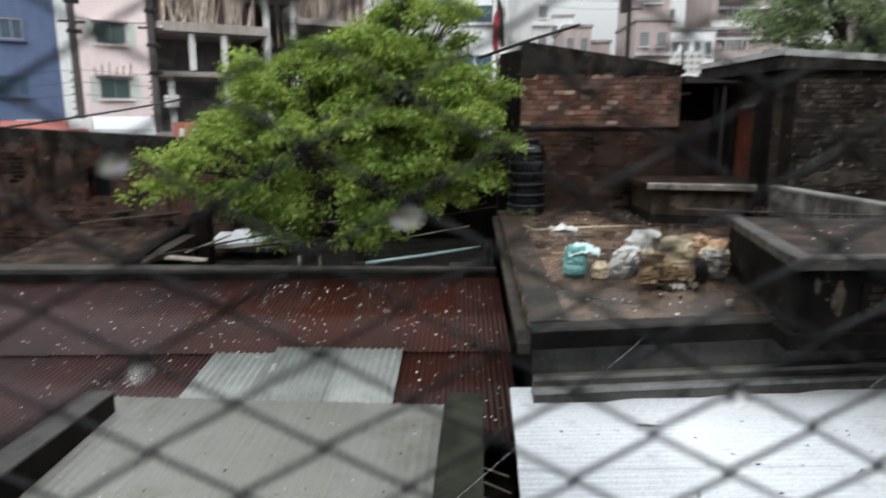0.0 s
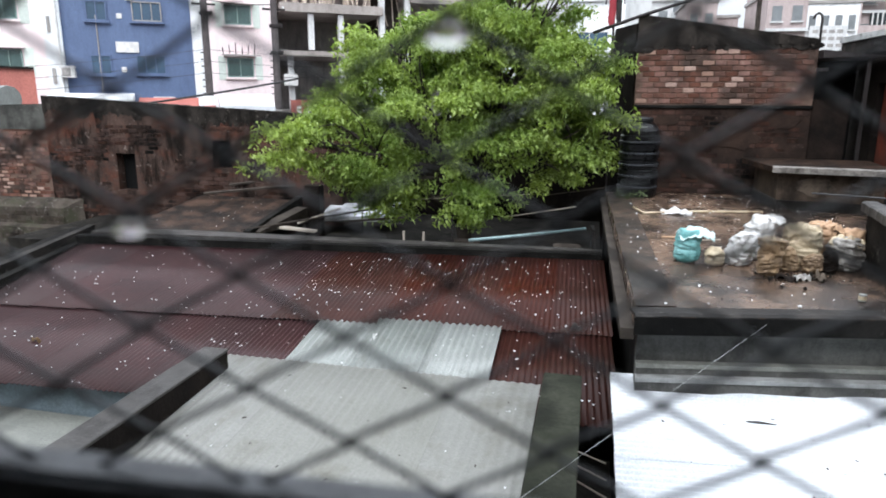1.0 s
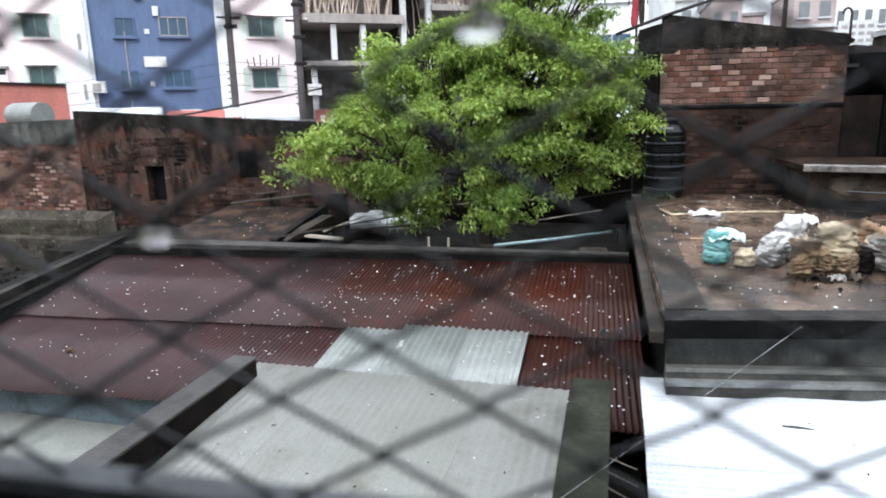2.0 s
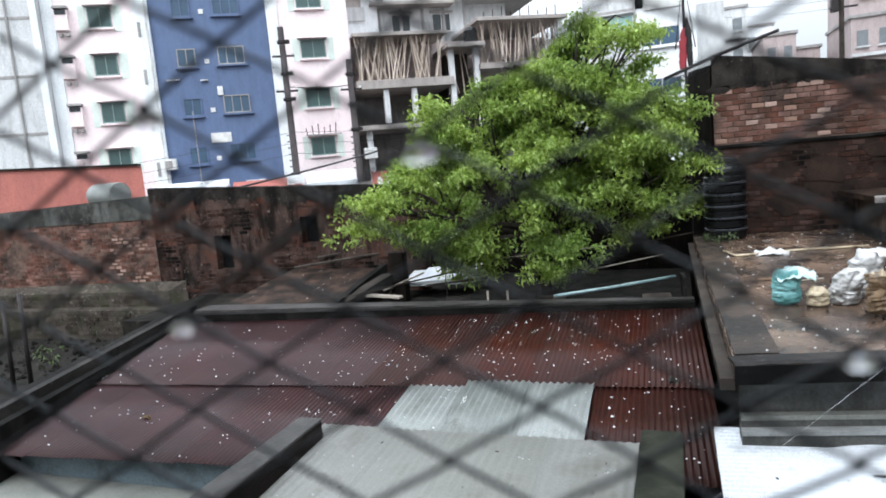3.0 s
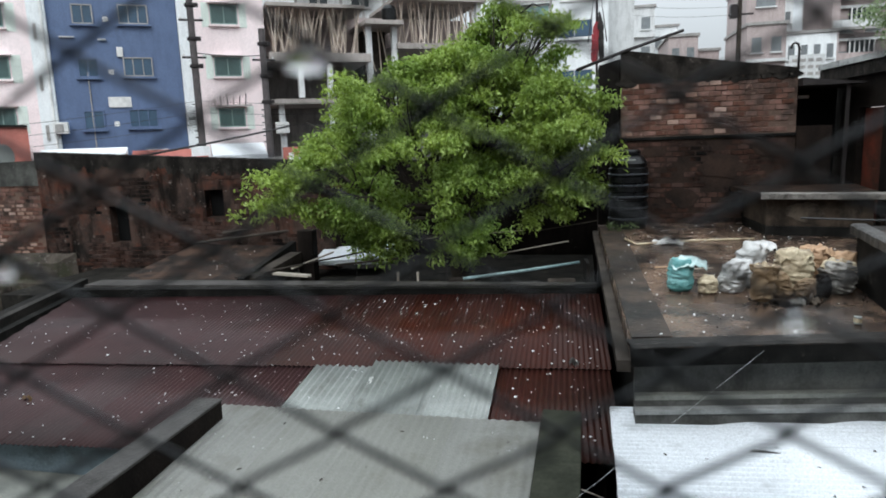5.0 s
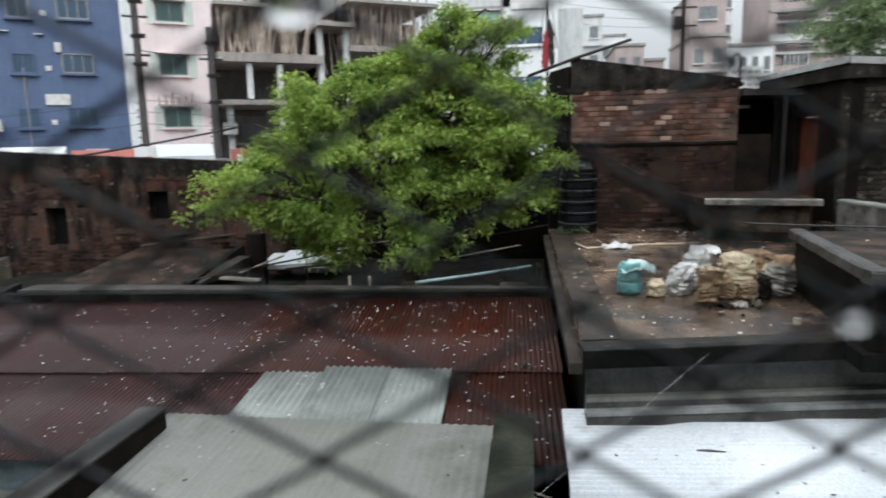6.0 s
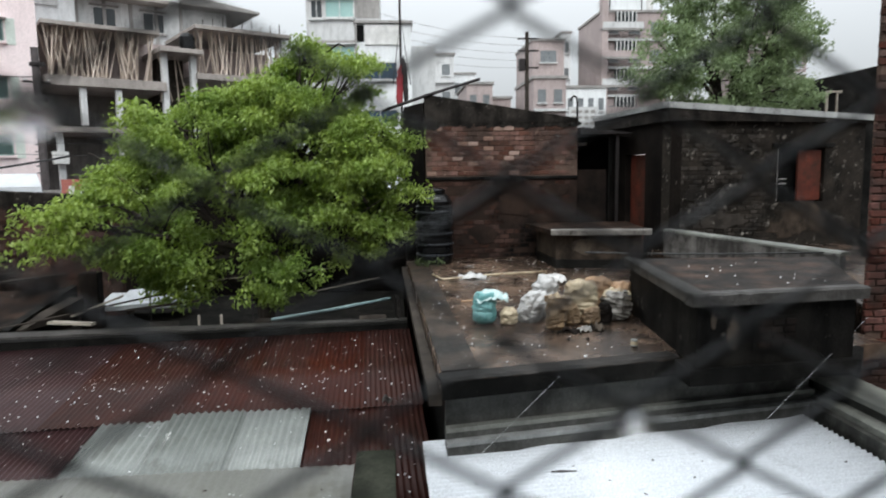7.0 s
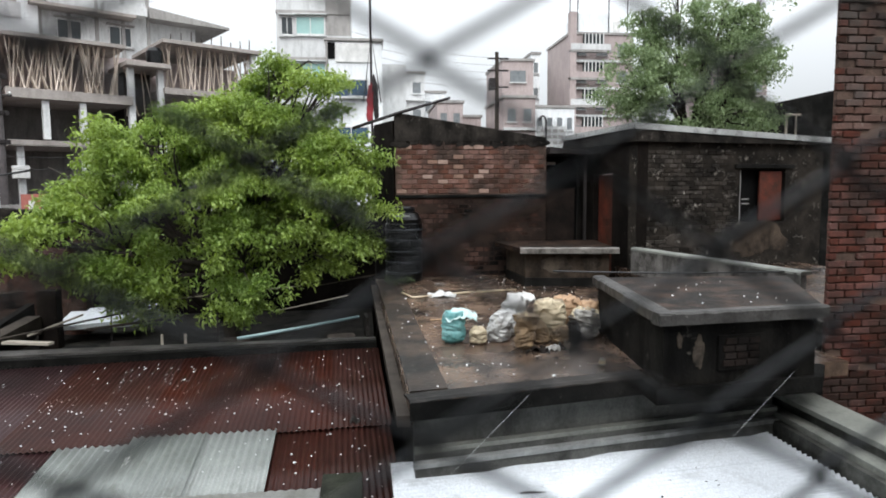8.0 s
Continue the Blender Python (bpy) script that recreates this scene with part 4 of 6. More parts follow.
low_r = setting(finish("floor_low_roofs", prismm([(-12.0, 11.1), (0.2, 11.1), (0.2, 16), (-12.0, 16)], 0, 4.1), M["rubble"]), "dark cluttered low roofs strewn with litter", "roof")
pipe = tagged(finish("plastic_pipe", tubem([(-2.1, 11.16, 4.535), (-1.1, 11.72, 4.57), (-0.09, 12.27, 4.63)], 0.03, 10), M["pvc_green"], soft=True), "long pale green plastic pipe lying on the roofs", "pipe")
for k, (a, b, r) in enumerate((((-6.6, 11.2, 4.5), (-3.2, 12.6, 5.0), 0.018), ((-3.6, 12.6, 5.0), (-1.2, 12.9, 5.15), 0.011), ((-1.6, 12.5, 4.75), (-0.3, 12.8, 4.95), 0.011), ((-5.6, 11.6, 4.6), (-4.9, 12.1, 4.85), 0.02), ((-4.8, 11.9, 4.62), (-3.6, 12.2, 4.7), 0.025), ((-0.9, 13.2, 5.1), (0.28, 13.2, 5.3), 0.015))):
    tagged(finish("bamboo_stick", tubem([a, b], r, 6), M["wood_pale"] if k in (1, 2, 3) else M["wood_old"]), "thin weathered stick lying across the low roofs", "stick", "loose sticks")
for k in range(9):
    x, y = -5.6 + 0.62 * k, 11.25 + 0.25 * (k % 3)
    tagged(finish("scrap_board", prismm([(x, y), (x + 0.5, y + 0.06), (x + 0.46, y + 0.2), (x - 0.02, y + 0.13)], 4.2, [4.33 + 0.05 * (k % 2)] * 2 + [4.4] * 2), M[("wood_old", "concrete_dark", "slab_top", "wood_old", "rubble")[k % 5]]), "small piece of scrap lying on the low roof", "scrap", "roof scraps")
for x in (-3.38, -3.0):
    tagged(finish("pale_peg", tubem([(x, 11.4, 4.2), (x, 11.4, 4.6)], 0.022, 8), M["wood_pale"]), "short pale upright stub of pipe", "stub", "pale stubs")
for x, y, h in ((-2.45, 11.35, 4.95), (-4.62, 12.6, 5.2)):
    tagged(finish("iron_rod", tubem([(x, y, 4.2), (x, y, h)], 0.012, 6), M["dark_metal"]), "thin rusty iron rod standing upright", "rod", "iron rods")
gutter_brk = tagged(finish("broken_gutter", prismm([(0.04, 12.2), (0.1, 12.2), (0.06, 12.7), (0.0, 12.7)], 4.2, 4.62), M["slab_top"]), "bent strip of grey tin at the roof corner", "tin strip")

# rubble in the gap beside the white roof
gap = setting(finish("floor_gap", prismm([(-0.03, 4.0), (0.3, 4.0), (0.3, 6.2), (-0.03, 6.2)], 0, 3.4), M["rubble"]), "dark rubble in the narrow gap", "floor")
for k in range(3):
    tagged(finish("gap_wire", tubem([(-0.02, 5.2 + 0.25 * k, 3.75), (0.24, 5.1 + 0.28 * k, 3.68)], 0.008, 6), M["wood_pale"]), "pale wire slung across the gap", "wire", "gap wires")
# ---- black water tank by the brick wall ----
tank = thing("water_tank", "ribbed black plastic water tank standing by the brick wall", "water tank", at=(0.82, 12.95, ROOF))
prof = [(0.34, 0.0)]
for k in range(7):
    z = 0.06 + 0.13 * k
    prof += [(0.36, z), (0.36, z + 0.085), (0.335, z + 0.1), (0.335, z + 0.115)]
prof += [(0.35, 1.0), (0.27, 1.1), (0.2, 1.13)]
prof = [(r_, 1.22 * z) for r_, z in prof]
part("body", lathe(prof, 32), M["black_plastic"], tank, soft=False)
part("lid", lathe([(0.2, 1.378), (0.22, 1.385), (0.22, 1.44), (0.19, 1.47), (0.05, 1.48)], 24), M["black_plastic"], tank)
for k in range(5):
    z = 0.16 + 0.21 * k
    part("rib", lathe([(0.36, z), (0.378, z + 0.008), (0.378, z + 0.03), (0.36, z + 0.04)], 32), M["rib_highlight"], tank)
part("band", boxm(-0.25, 0.1, -0.372, -0.362, 1.28, 1.31, 0.003), M["zinc"], tank, "grey tie strip near the lid")


# ---- filled sacks and litter on the flat roof ----
def sack_mesh(w, d, h, seed, lean=(0, 0), fold=0.06, neck=0.0, rows=34, cols=44):
    """A slumped cloth bag: round at the foot, creased, drawn in or flared at the mouth."""
    bm = bmesh.new()
    rings = []
    for i in range(rows + 1):
        u = i / rows
        r = (1 - (1 - min(u / 0.16, 1)) ** 2 * 0.35)
        if u > 0.72:
            r *= 1 - neck * ((u - 0.72) / 0.28) ** 1.3
        ring = []
        for k in range(cols):
            a = 2 * math.pi * k / cols
            p = Vector((math.cos(a) * 1.3, math.sin(a) * 1.3, u * 5 + seed * 7.1))
            sag = noise.noise(Vector((math.cos(a) * 0.8, math.sin(a) * 0.8, u * 17 + 2.2 * math.sin(a + seed) + seed)))
            pleat = 0.5 - abs(noise.noise(Vector((math.cos(a) * 3.4, math.sin(a) * 3.4, u * 2.2 + seed * 3.7))))
            crease = noise.noise(p) * 0.6 + (0.4 - abs(noise.noise(p * 2.4))) * 0.7 + (0.45 - abs(sag) * 1.6) * 0.8 + pleat * 0.7 - 0.5
            flat = 1 / max(abs(math.cos(a)), abs(math.sin(a))) ** 0.45
            q = r * (1 + fold * 2.6 * crease) * (0.86 + 0.14 * flat)
            ring.append(bm.verts.new((math.cos(a) * w / 2 * q + lean[0] * u * u, math.sin(a) * d / 2 * q + lean[1] * u * u, h * u * (1 + 0.06 * noise.noise(p * 1.1)))))
        rings.append(ring)
    for a, b in zip(rings, rings[1:]):
        for k in range(cols):
            bm.faces.new((a[k], a[(k + 1) % cols], b[(k + 1) % cols], b[k]))
    bm.faces.new(rings[0][::-1])
    top = bm.verts.new(Vector((lean[0], lean[1], h * 0.97)))
    for k in range(cols):
        bm.faces.new((rings[-1][k], rings[-1][(k + 1) % cols], top))
    return bm


def flap_mesh(w, d, seed, droop=0.1, n=14):
    """A crumpled loose cloth mouth, with thickness."""
    bm = bmesh.new()
    lay_ = []
    for t in (0, 0.006):
        g = [[bm.verts.new((w * (i / n - 0.5) * (1 - 0.25 * abs(j / n - 0.5)), d * (j / n - 0.5), t + 0.09 * noise.noise(Vector((i * 0.35, j * 0.35, seed))) - droop * ((i / n - 0.5) ** 2 + (j / n - 0.5) ** 2) * 2)) for j in range(n + 1)] for i in range(n + 1)]
        lay_.append(g)
    for g, flip in zip(lay_, (True, False)):
        for i in range(n):
            for j in range(n):
                q = (g[i][j], g[i + 1][j], g[i + 1][j + 1], g[i][j + 1])
                bm.faces.new(q[::-1] if flip else q)
    a, b = lay_
    for i in range(n):
        for s, e in (((i, 0), (i + 1, 0)), ((i + 1, n), (i, n)), ((0, i + 1), (0, i)), ((n, i), (n, i + 1))):
            bm.faces.new((a[s[0]][s[1]], a[e[0]][e[1]], b[e[0]][e[1]], b[s[0]][s[1]]))
    return bm


def make_sack(at, size, m, label, seed, lean=(0, 0), neck=0.0, flap=None, fold=0.06, rz=0, group="sacks on the roof", strap=None):
    ob = thing("sack", label, "sack", group, at=(at[0], at[1], ROOF + 0.002), rz=rz)
    part("bag", sack_mesh(*size, seed, lean, fold, neck), M[m], ob, soft=True)
    if flap:
        f_ob = part("mouth", flap_mesh(flap[1], flap[2], seed), M[flap[0]], ob, "loose crumpled open mouth", soft=True)
        f_ob.matrix_basis = Matrix.Translation((lean[0] + flap[3], lean[1], size[2] - 0.005))
    if strap:
        t_ob = part("patch", sack_mesh(size[0] * 1.015, size[1] * 1.015, size[2] * 0.35, seed, (0, 0), fold), M[strap], ob, soft=True)
        t_ob.location = (lean[0] * 0.4, 0, size[2] * 0.55)
    return ob


make_sack((1.06, 7.62), (0.28, 0.25, 0.37), "sack_teal", "stuffed teal woven plastic sack with a pale mouth", 1, (0.02, 0), 0.15, ("sack_sky", 0.4, 0.28, 0.07), 0.07)
make_sack((1.34, 7.5), (0.2, 0.19, 0.2), "sack_cream", "small crumpled tan paper bag", 2, (0.0, 0), 0.45, None, 0.12)
make_sack((1.6, 7.6), (0.28, 0.28, 0.36), "sack_white", "dirty white woven sack, slumped", 3, (0.1, 0), 0.35, None, 0.17)
make_sack((1.83, 7.95), (0.32, 0.3, 0.5), "sack_white", "tall torn white plastic sack", 4, (0.1, 0), 0.3, ("sack_white", 0.3, 0.24, 0.06), 0.15)
make_sack((1.82, 7.2), (0.23, 0.23, 0.38), "sack_brown", "brown jute sack with rolled sides", 5, (0.02, 0), -0.2, ("sack_cream", 0.2, 0.18, 0.0), 0.15)
make_sack((2.26, 7.66), (0.38, 0.34, 0.46), "sack_cream", "stuffed cream woven sack with stains", 6, (-0.02, 0), 0.2, ("sack_cream", 0.36, 0.3, 0.0), 0.11)
make_sack((2.06, 7.42), (0.22, 0.22, 0.28), "sack_brown", "small dark brown bag leaning on others", 7, (-0.06, 0), 0.4, None, 0.14)
make_sack((2.28, 7.38), (0.2, 0.18, 0.2), "sack_brown", "low brown bag slumped before the cream sack", 13, (0.05, 0), 0.5, None, 0.15)
# Grey instead of white: the shadow on this sack is in its colour.
make_sack((2.66, 7.62), (0.34, 0.32, 0.34), "sack_grey", "grey sack with loose folds, shadow put into its colour", 8, (0.02, 0), 0.3, ("sack_cream", 0.34, 0.2, 0.0), 0.17)
make_sack((2.52, 7.95), (0.28, 0.3, 0.44), "card_tan", "upright tan paper sack with a torn mouth", 9, (0.02, 0), 0.05, ("card_tan", 0.36, 0.26, 0.02), 0.13)
make_sack((2.46, 7.4), (0.17, 0.18, 0.24), "soot_shade", "black plastic refuse bag", 11, (0.0, 0), 0.35, None, 0.12)
bx = thing("carton", "torn brown cardboard carton behind the sacks", "carton", at=(2.8, 8.02, ROOF), rz=24)
part("box", boxm(-0.15, 0.15, -0.12, 0.12, 0.0, 0.36, 0.008), M["card_tan"], bx)
f_ob = part("flap", flap_mesh(0.3, 0.2, 44, 0.12, 10), M["card_tan"], bx, "bent open carton flap", soft=True)
f_ob.matrix_basis = Matrix.Translation((0.02, -0.12, 0.38)) @ Matrix.Rotation(radians(28), 4, "X")
for k, (x, y, rz_) in enumerate(((2.1, 7.02, 20), (2.3, 7.1, 75), (1.95, 7.0, 140))):
    p_ob = tagged(finish("plastic_scrap", flap_mesh(0.2, 0.1, 50 + k, 0.05, 8), M[("sack_grey", "patch_tan", "soot_shade")[k]], soft=True), "torn scrap of plastic sheet lying by the sacks", "scrap", "scraps by the sacks")
    p_ob.matrix_basis = Matrix.Translation((x, y, ROOF + 0.045)) @ Matrix.Rotation(radians(rz_), 4, "Z")
rag = tagged(finish("rag", flap_mesh(0.5, 0.24, 21, 0.05), M["sack_white"], soft=True), "crumpled white rag lying on the wet roof", "rag")
rag.location = (1.32, 10.9, ROOF + 0.05)
tagged(finish("thin_pipe", tubem([(0.66, 11.1, ROOF + 0.05), (0.82, 10.75, ROOF + 0.02), (1.7, 11.1, ROOF + 0.02), (2.7, 11.3, ROOF + 0.02)], 0.02, 8), M["sack_cream"], soft=True), "thin pale bent pipe lying across the roof", "pipe")
tagged(finish("bamboo_stick", tubem([(0.92, 8.9, ROOF + 0.012), (1.4, 8.95, ROOF + 0.012)], 0.012, 6), M["card_tan"]), "short tan stick lying on the roof", "stick")
tagged(finish("bamboo_stick", tubem([(1.3, 8.75, ROOF + 0.012), (1.65, 8.9, ROOF + 0.012)], 0.01, 6), M["wood_pale"]), "short grey stick lying on the roof", "stick")
tin = thing("tin_can", "small dented pale tin can on the wet roof", "can", at=(2.42, 6.35, ROOF + 0.012))
part("body", lathe([(0.032, 0.0), (0.034, 0.005), (0.033, 0.06), (0.034, 0.065), (0.03, 0.066)], 16), M["zinc"], tin)
part("paper_label", lathe([(0.0345, 0.015), (0.0345, 0.05)], 16), M["sack_cream"], tin)
# crumbs of broken masonry under the sacks, and grit
bm = bmesh.new()
rg = random.Random(5)
for k in range(260):
    if k < 60:
        x, y = rg.gauss(2.2, 0.35), rg.gauss(7.15, 0.18)
    else:
        x, y = rg.uniform(0.6, 3.6), rg.uniform(6.0, 12.8)
    r = rg.uniform(0.004, 0.012) if k > 60 else rg.uniform(0.008, 0.024)
    bmesh.ops.create_icosphere(bm, subdivisions=1, radius=r, matrix=pose(x, y, ROOF + r * 0.5 + 0.004, rg.uniform(0, 90), 0, rg.uniform(0, 180)) @ Matrix.Diagonal((1, rg.uniform(0.5, 1), rg.uniform(0.4, 0.8), 1)))
tagged(finish("roof_litter", bm, M["rubble"]), "grit and broken crumbs strewn over the wet roof", "litter", kind="stuff")


# ---- hailstones on the roofs ----
def hail(name, label, count, place, seed, rmin=0.007, rmax=0.014):
    rg = random.Random(seed)
    proto = bmesh.new()
    bmesh.ops.create_icosphere(proto, subdivisions=1, radius=1)
    pv = [v.co.copy() for v in proto.verts]
    pf = [[v.index for v in f.verts] for f in proto.faces]
    proto.free()
    vs, fs = [], []
    for _ in range(count):
        c = place(rg)
        r = rg.uniform(rmin, rmax) * (1.5 if rg.random() < 0.08 else 1)
        b = len(vs)
        e = rg.uniform(0.7, 1.3)
        vs += [(c[0] + p.x * r * e, c[1] + p.y * r / e, c[2] + r * 0.7 + p.z * r * 0.8) for p in pv]
        fs += [[b + i for i in f] for f in pf]
    me = bpy.data.meshes.new(name)
    me.from_pydata(vs, [], fs)
    me.materials.append(M["ice"])
    smooth(me)
    return tagged(new(name, me), label, "hailstones", kind="stuff")


def on_red(rg):
    while True:
        y = rg.uniform(5.6, 10.55)
        x = rg.uniform(-8.9, 0.2)
        if rg.random() < 0.26 + 0.3 * noise.noise(Vector((x * 0.8, y * 0.9, 3))) + 0.36 * (x > -4.6) and not (-3.45 < x < -0.9 and y < 7.95) and 5.95 < y - SKEW * x < 10.5:
            return x, y, roof_z(y) + (0.024 if y > eave(7.83, x) else 0.001)


hail("hail_red_roof", "white hailstones scattered over the red tin roof", 560, on_red, 1, 0.006, 0.0125)
hail("hail_zinc", "white hailstones scattered on the zinc sheets", 26, lambda rg: (rg.uniform(-3.2, -1.1), (y := rg.uniform(6.2, 7.6)), roof_z(y) + 0.055), 2)
hail("hail_grey_roof", "white hailstones scattered on the grey roof", 46, lambda rg: (rg.uniform(-3.5, -0.45), (y := rg.uniform(2.6, 5.6)), 4.12 + 0.05 * (y - 1.38)), 3, 0.005, 0.009)
hail("hail_flat_roof", "white hailstones scattered on the wet flat roof", 230, lambda rg: (rg.uniform(0.5, 3.6), rg.uniform(5.8, 13.0), ROOF + 0.012), 4, 0.006, 0.012)
hail("hail_slabs", "white hailstones on the slab tops", 18, lambda rg: (rg.uniform(3.15, 4.3), rg.uniform(6.0, 7.6), 5.874), 5, 0.006, 0.011)
hail("hail_low_roof", "white hailstones on the tile roof", 20, lambda rg: (rg.uniform(-8.8, -6.6), (y := rg.uniform(11.4, 13.2)), 4.44 + 0.16 * (y - 11.1)), 6, 0.006, 0.011)
bm = bmesh.new()
for k in range(70):
    y = rg.uniform(2.6, 5.5)
    if k < 30:
        x, z = rg.uniform(-3.5, -0.5), 4.14 + 0.05 * (y - 1.38)
    else:
        x, z = rg.uniform(0.6, 4.0), 4.49
    bmesh.ops.create_icosphere(bm, subdivisions=1, radius=rg.uniform(0.006, 0.014), matrix=pose(x, y, z, 0, 0, rg.uniform(0, 180)) @ Matrix.Diagonal((1.8, 0.8, 0.4, 1)))
tagged(finish("fallen_leaves", bm, M["wood_old"]), "small dark wet leaves and specks on the tin roofs", "litter", kind="stuff")
tagged(finish("twig", tubem([(1.27, 5.145, 4.5), (1.36, 5.142, 4.503), (1.49, 5.136, 4.5)], [0.006, 0.012, 0.004], 6), M["rim_grey"], soft=True), "thin grey twig lying on the white roof", "twig")
tagged(finish("dead_leaf", flap_mesh(0.14, 0.05, 33, 0.03, 6), M["leaf_dry"]), "curled yellow leaf lying on the red roof", "leaf").location = (-6.75, 6.4, roof_z(6.4) + 0.03)
tagged(finish("paper_scrap", flap_mesh(0.05, 0.19, 35, 0.02, 6), M["white_paint"]), "narrow white paper scrap on the zinc sheet", "paper").location = (-2.52, 7.15, roof_z(7.15) + 0.085)
tagged(finish("paper_scrap", flap_mesh(0.13, 0.07, 36, 0.03, 6), M["rim_grey"]), "crumpled grey scrap on the red roof", "paper").location = (-0.12, 7.95, roof_z(7.95) + 0.05)


# ---- trees ----
def leaf_cloud(name, tips, per, length, width, material, parent, seed, droop=0.35, spread=None):
    """Rosettes of folded leaves at the twig tips, as one mesh."""
    r = np.random.RandomState(seed)
    n = len(tips) * per
    base = np.repeat(np.array(tips), per, axis=0) + r.normal(0, spread or length * 0.45, (n, 3)) * [1, 1, 0.7]
    d = r.normal(0, 1, (n, 3))
    d[:, 2] -= droop
    d /= np.linalg.norm(d, axis=1)[:, None]
    side = np.cross(d, r.normal(0, 1, (n, 3)) * [0.6, 0.6, 0.6] + [0, 0, 1])
    side /= np.linalg.norm(side, axis=1)[:, None] + 1e-9
    up = np.cross(side, d)
    ln = (length * r.uniform(0.6, 1.25, n))[:, None]
    wd = (width * r.uniform(0.7, 1.2, n))[:, None]
    a = base
    b = base + d * ln * 0.5 + side * wd / 2 + up * wd * 0.15
    c = base + d * ln - np.array([0, 0, 1]) * ln * 0.15
    e = base + d * ln * 0.5 - side * wd / 2 + up * wd * 0.15
    vs = np.stack([a, b, c, e], 1).reshape(-1, 3)
    i = np.arange(n) * 4
    fs = np.concatenate([np.stack([i, i + 1, i + 2], 1), np.stack([i, i + 2, i + 3], 1)])
    me = bpy.data.meshes.new(name)
    me.from_pydata(vs.tolist(), [], fs.tolist())
    me.materials.append(material)
    ob = new(name, me)
    ob.parent = parent
    return ob


def crown_tips(blobs, count, seed, spray=7, size=0.2):
    """Twig tips in flat drooping sprays, thickest at the outside of each lobe, with gaps between them."""
    r = random.Random(seed)
    weight = [b[3] * b[4] + b[3] * b[5] + b[4] * b[5] for b in blobs]
    tips = []
    while len(tips) < count:
        cx, cy, cz, rx, ry, rz = r.choices(blobs, weight)[0]
        v = Vector((r.gauss(0, 1), r.gauss(0, 1), r.gauss(0.1, 1))).normalized()
        lump = 1 + 0.28 * noise.noise(v * 1.8 + Vector((cx, cy, cz))) + 0.16 * noise.noise(v * 4.3 + Vector((cz, cx, cy)))
        q = (r.uniform(0.5, 1.0) ** 0.6) * lump
        p = Vector((cx + v.x * rx * q, cy + v.y * ry * q, cz + v.z * rz * q))
        if noise.noise(p * 1.5) < -0.06 + 0.14 * r.random():
            continue
        for _ in range(spray):
            o = Vector((r.gauss(0, size), r.gauss(0, size), 0))
            tips.append(tuple(p + o + Vector((0, 0, r.gauss(0, size * 0.28) - 1.1 * o.length_squared))))
    return tips


def limbs(trunk, blobs, parent, seed, r0):
    """A tapered trunk, a limb to each lobe and forked branches within it."""
    r = random.Random(seed)
    bm = bmesh.new()
    tube(bm, trunk, [r0, r0 * 0.85, r0 * 0.7], 10)
    part("trunk", bm, M["bark"], parent, "dark wet trunk", soft=True)
    for cx, cy, cz, rx, ry, rz in blobs:
        c = Vector((cx, cy, cz))
        s = Vector(trunk[-1]).lerp(Vector(trunk[-2]), r.uniform(0, 0.6))
        mid = s.lerp(c, 0.5) + Vector((r.uniform(-0.2, 0.2), r.uniform(-0.2, 0.2), 0.12))
        bm = bmesh.new()
        tube(bm, [s, mid, c], [r0 * 0.42, r0 * 0.28, r0 * 0.14], 7)
        for k in range(9):
            v = Vector((r.gauss(0, 1), r.gauss(0, 1), r.gauss(0.2, 1))).normalized()
            e = c + Vector((v.x * rx, v.y * ry, v.z * rz)) * 0.92
            f = mid.lerp(c, r.uniform(0.2, 1.0))
            m2 = f.lerp(e, 0.5) + Vector((r.uniform(-0.1, 0.1), r.uniform(-0.1, 0.1), r.uniform(0, 0.15)))
            tube(bm, [f, m2, e], [r0 * 0.12, r0 * 0.08, r0 * 0.03], 5)
        part("limb", bm, M["bark"], parent, soft=True)


BL = [(-5.2, 11.15, 6.2, 0.8, 0.5, 0.42), (-4.45, 11.6, 6.4, 1.0, 0.75, 0.7), (-4.25, 13.2, 7.4, 1.05, 1.1, 0.8),
      (-3.2, 12.7, 6.7, 1.5, 1.4, 1.2), (-3.05, 13.3, 8.05, 1.2, 1.2, 0.6), (-1.75, 13.3, 8.75, 1.0, 1.0, 0.75),
      (-1.45, 13.1, 7.45, 1.45, 1.3, 1.0), (-0.55, 13.0, 6.75, 0.95, 1.0, 1.05), (-2.1, 12.5, 5.85, 1.35, 1.1, 0.8),
      (-3.85, 12.3, 5.2, 0.6, 0.5, 0.6), (-2.55, 12.1, 4.95, 0.65, 0.5, 0.5), (-1.3, 13.3, 9.3, 0.6, 0.6, 0.4), (-4.3, 12.1, 5.65, 0.8, 0.6, 0.55), (-0.2, 13.1, 7.5, 0.75, 0.8, 0.6), (-0.35, 12.9, 6.0, 0.7, 0.7, 0.7), (-4.9, 12.6, 7.0, 0.9, 0.8, 0.7), (-3.9, 12.4, 8.0, 0.8, 0.8, 0.5),
      (-2.6, 13.0, 8.55, 0.8, 0.8, 0.5), (-1.1, 13.2, 8.4, 0.75, 0.8, 0.6), (-2.2, 12.9, 7.9, 0.9, 0.9, 0.6), (-0.75, 13.2, 8.9, 0.6, 0.6, 0.4), (-1.9, 14.0, 7.2, 1.0, 0.7, 0.8), (-1.2, 14.0, 8.0, 0.8, 0.6, 0.6), (-2.7, 14.0, 7.6, 0.8, 0.6, 0.6), (-0.45, 13.9, 7.2, 0.6, 0.5, 0.75)]
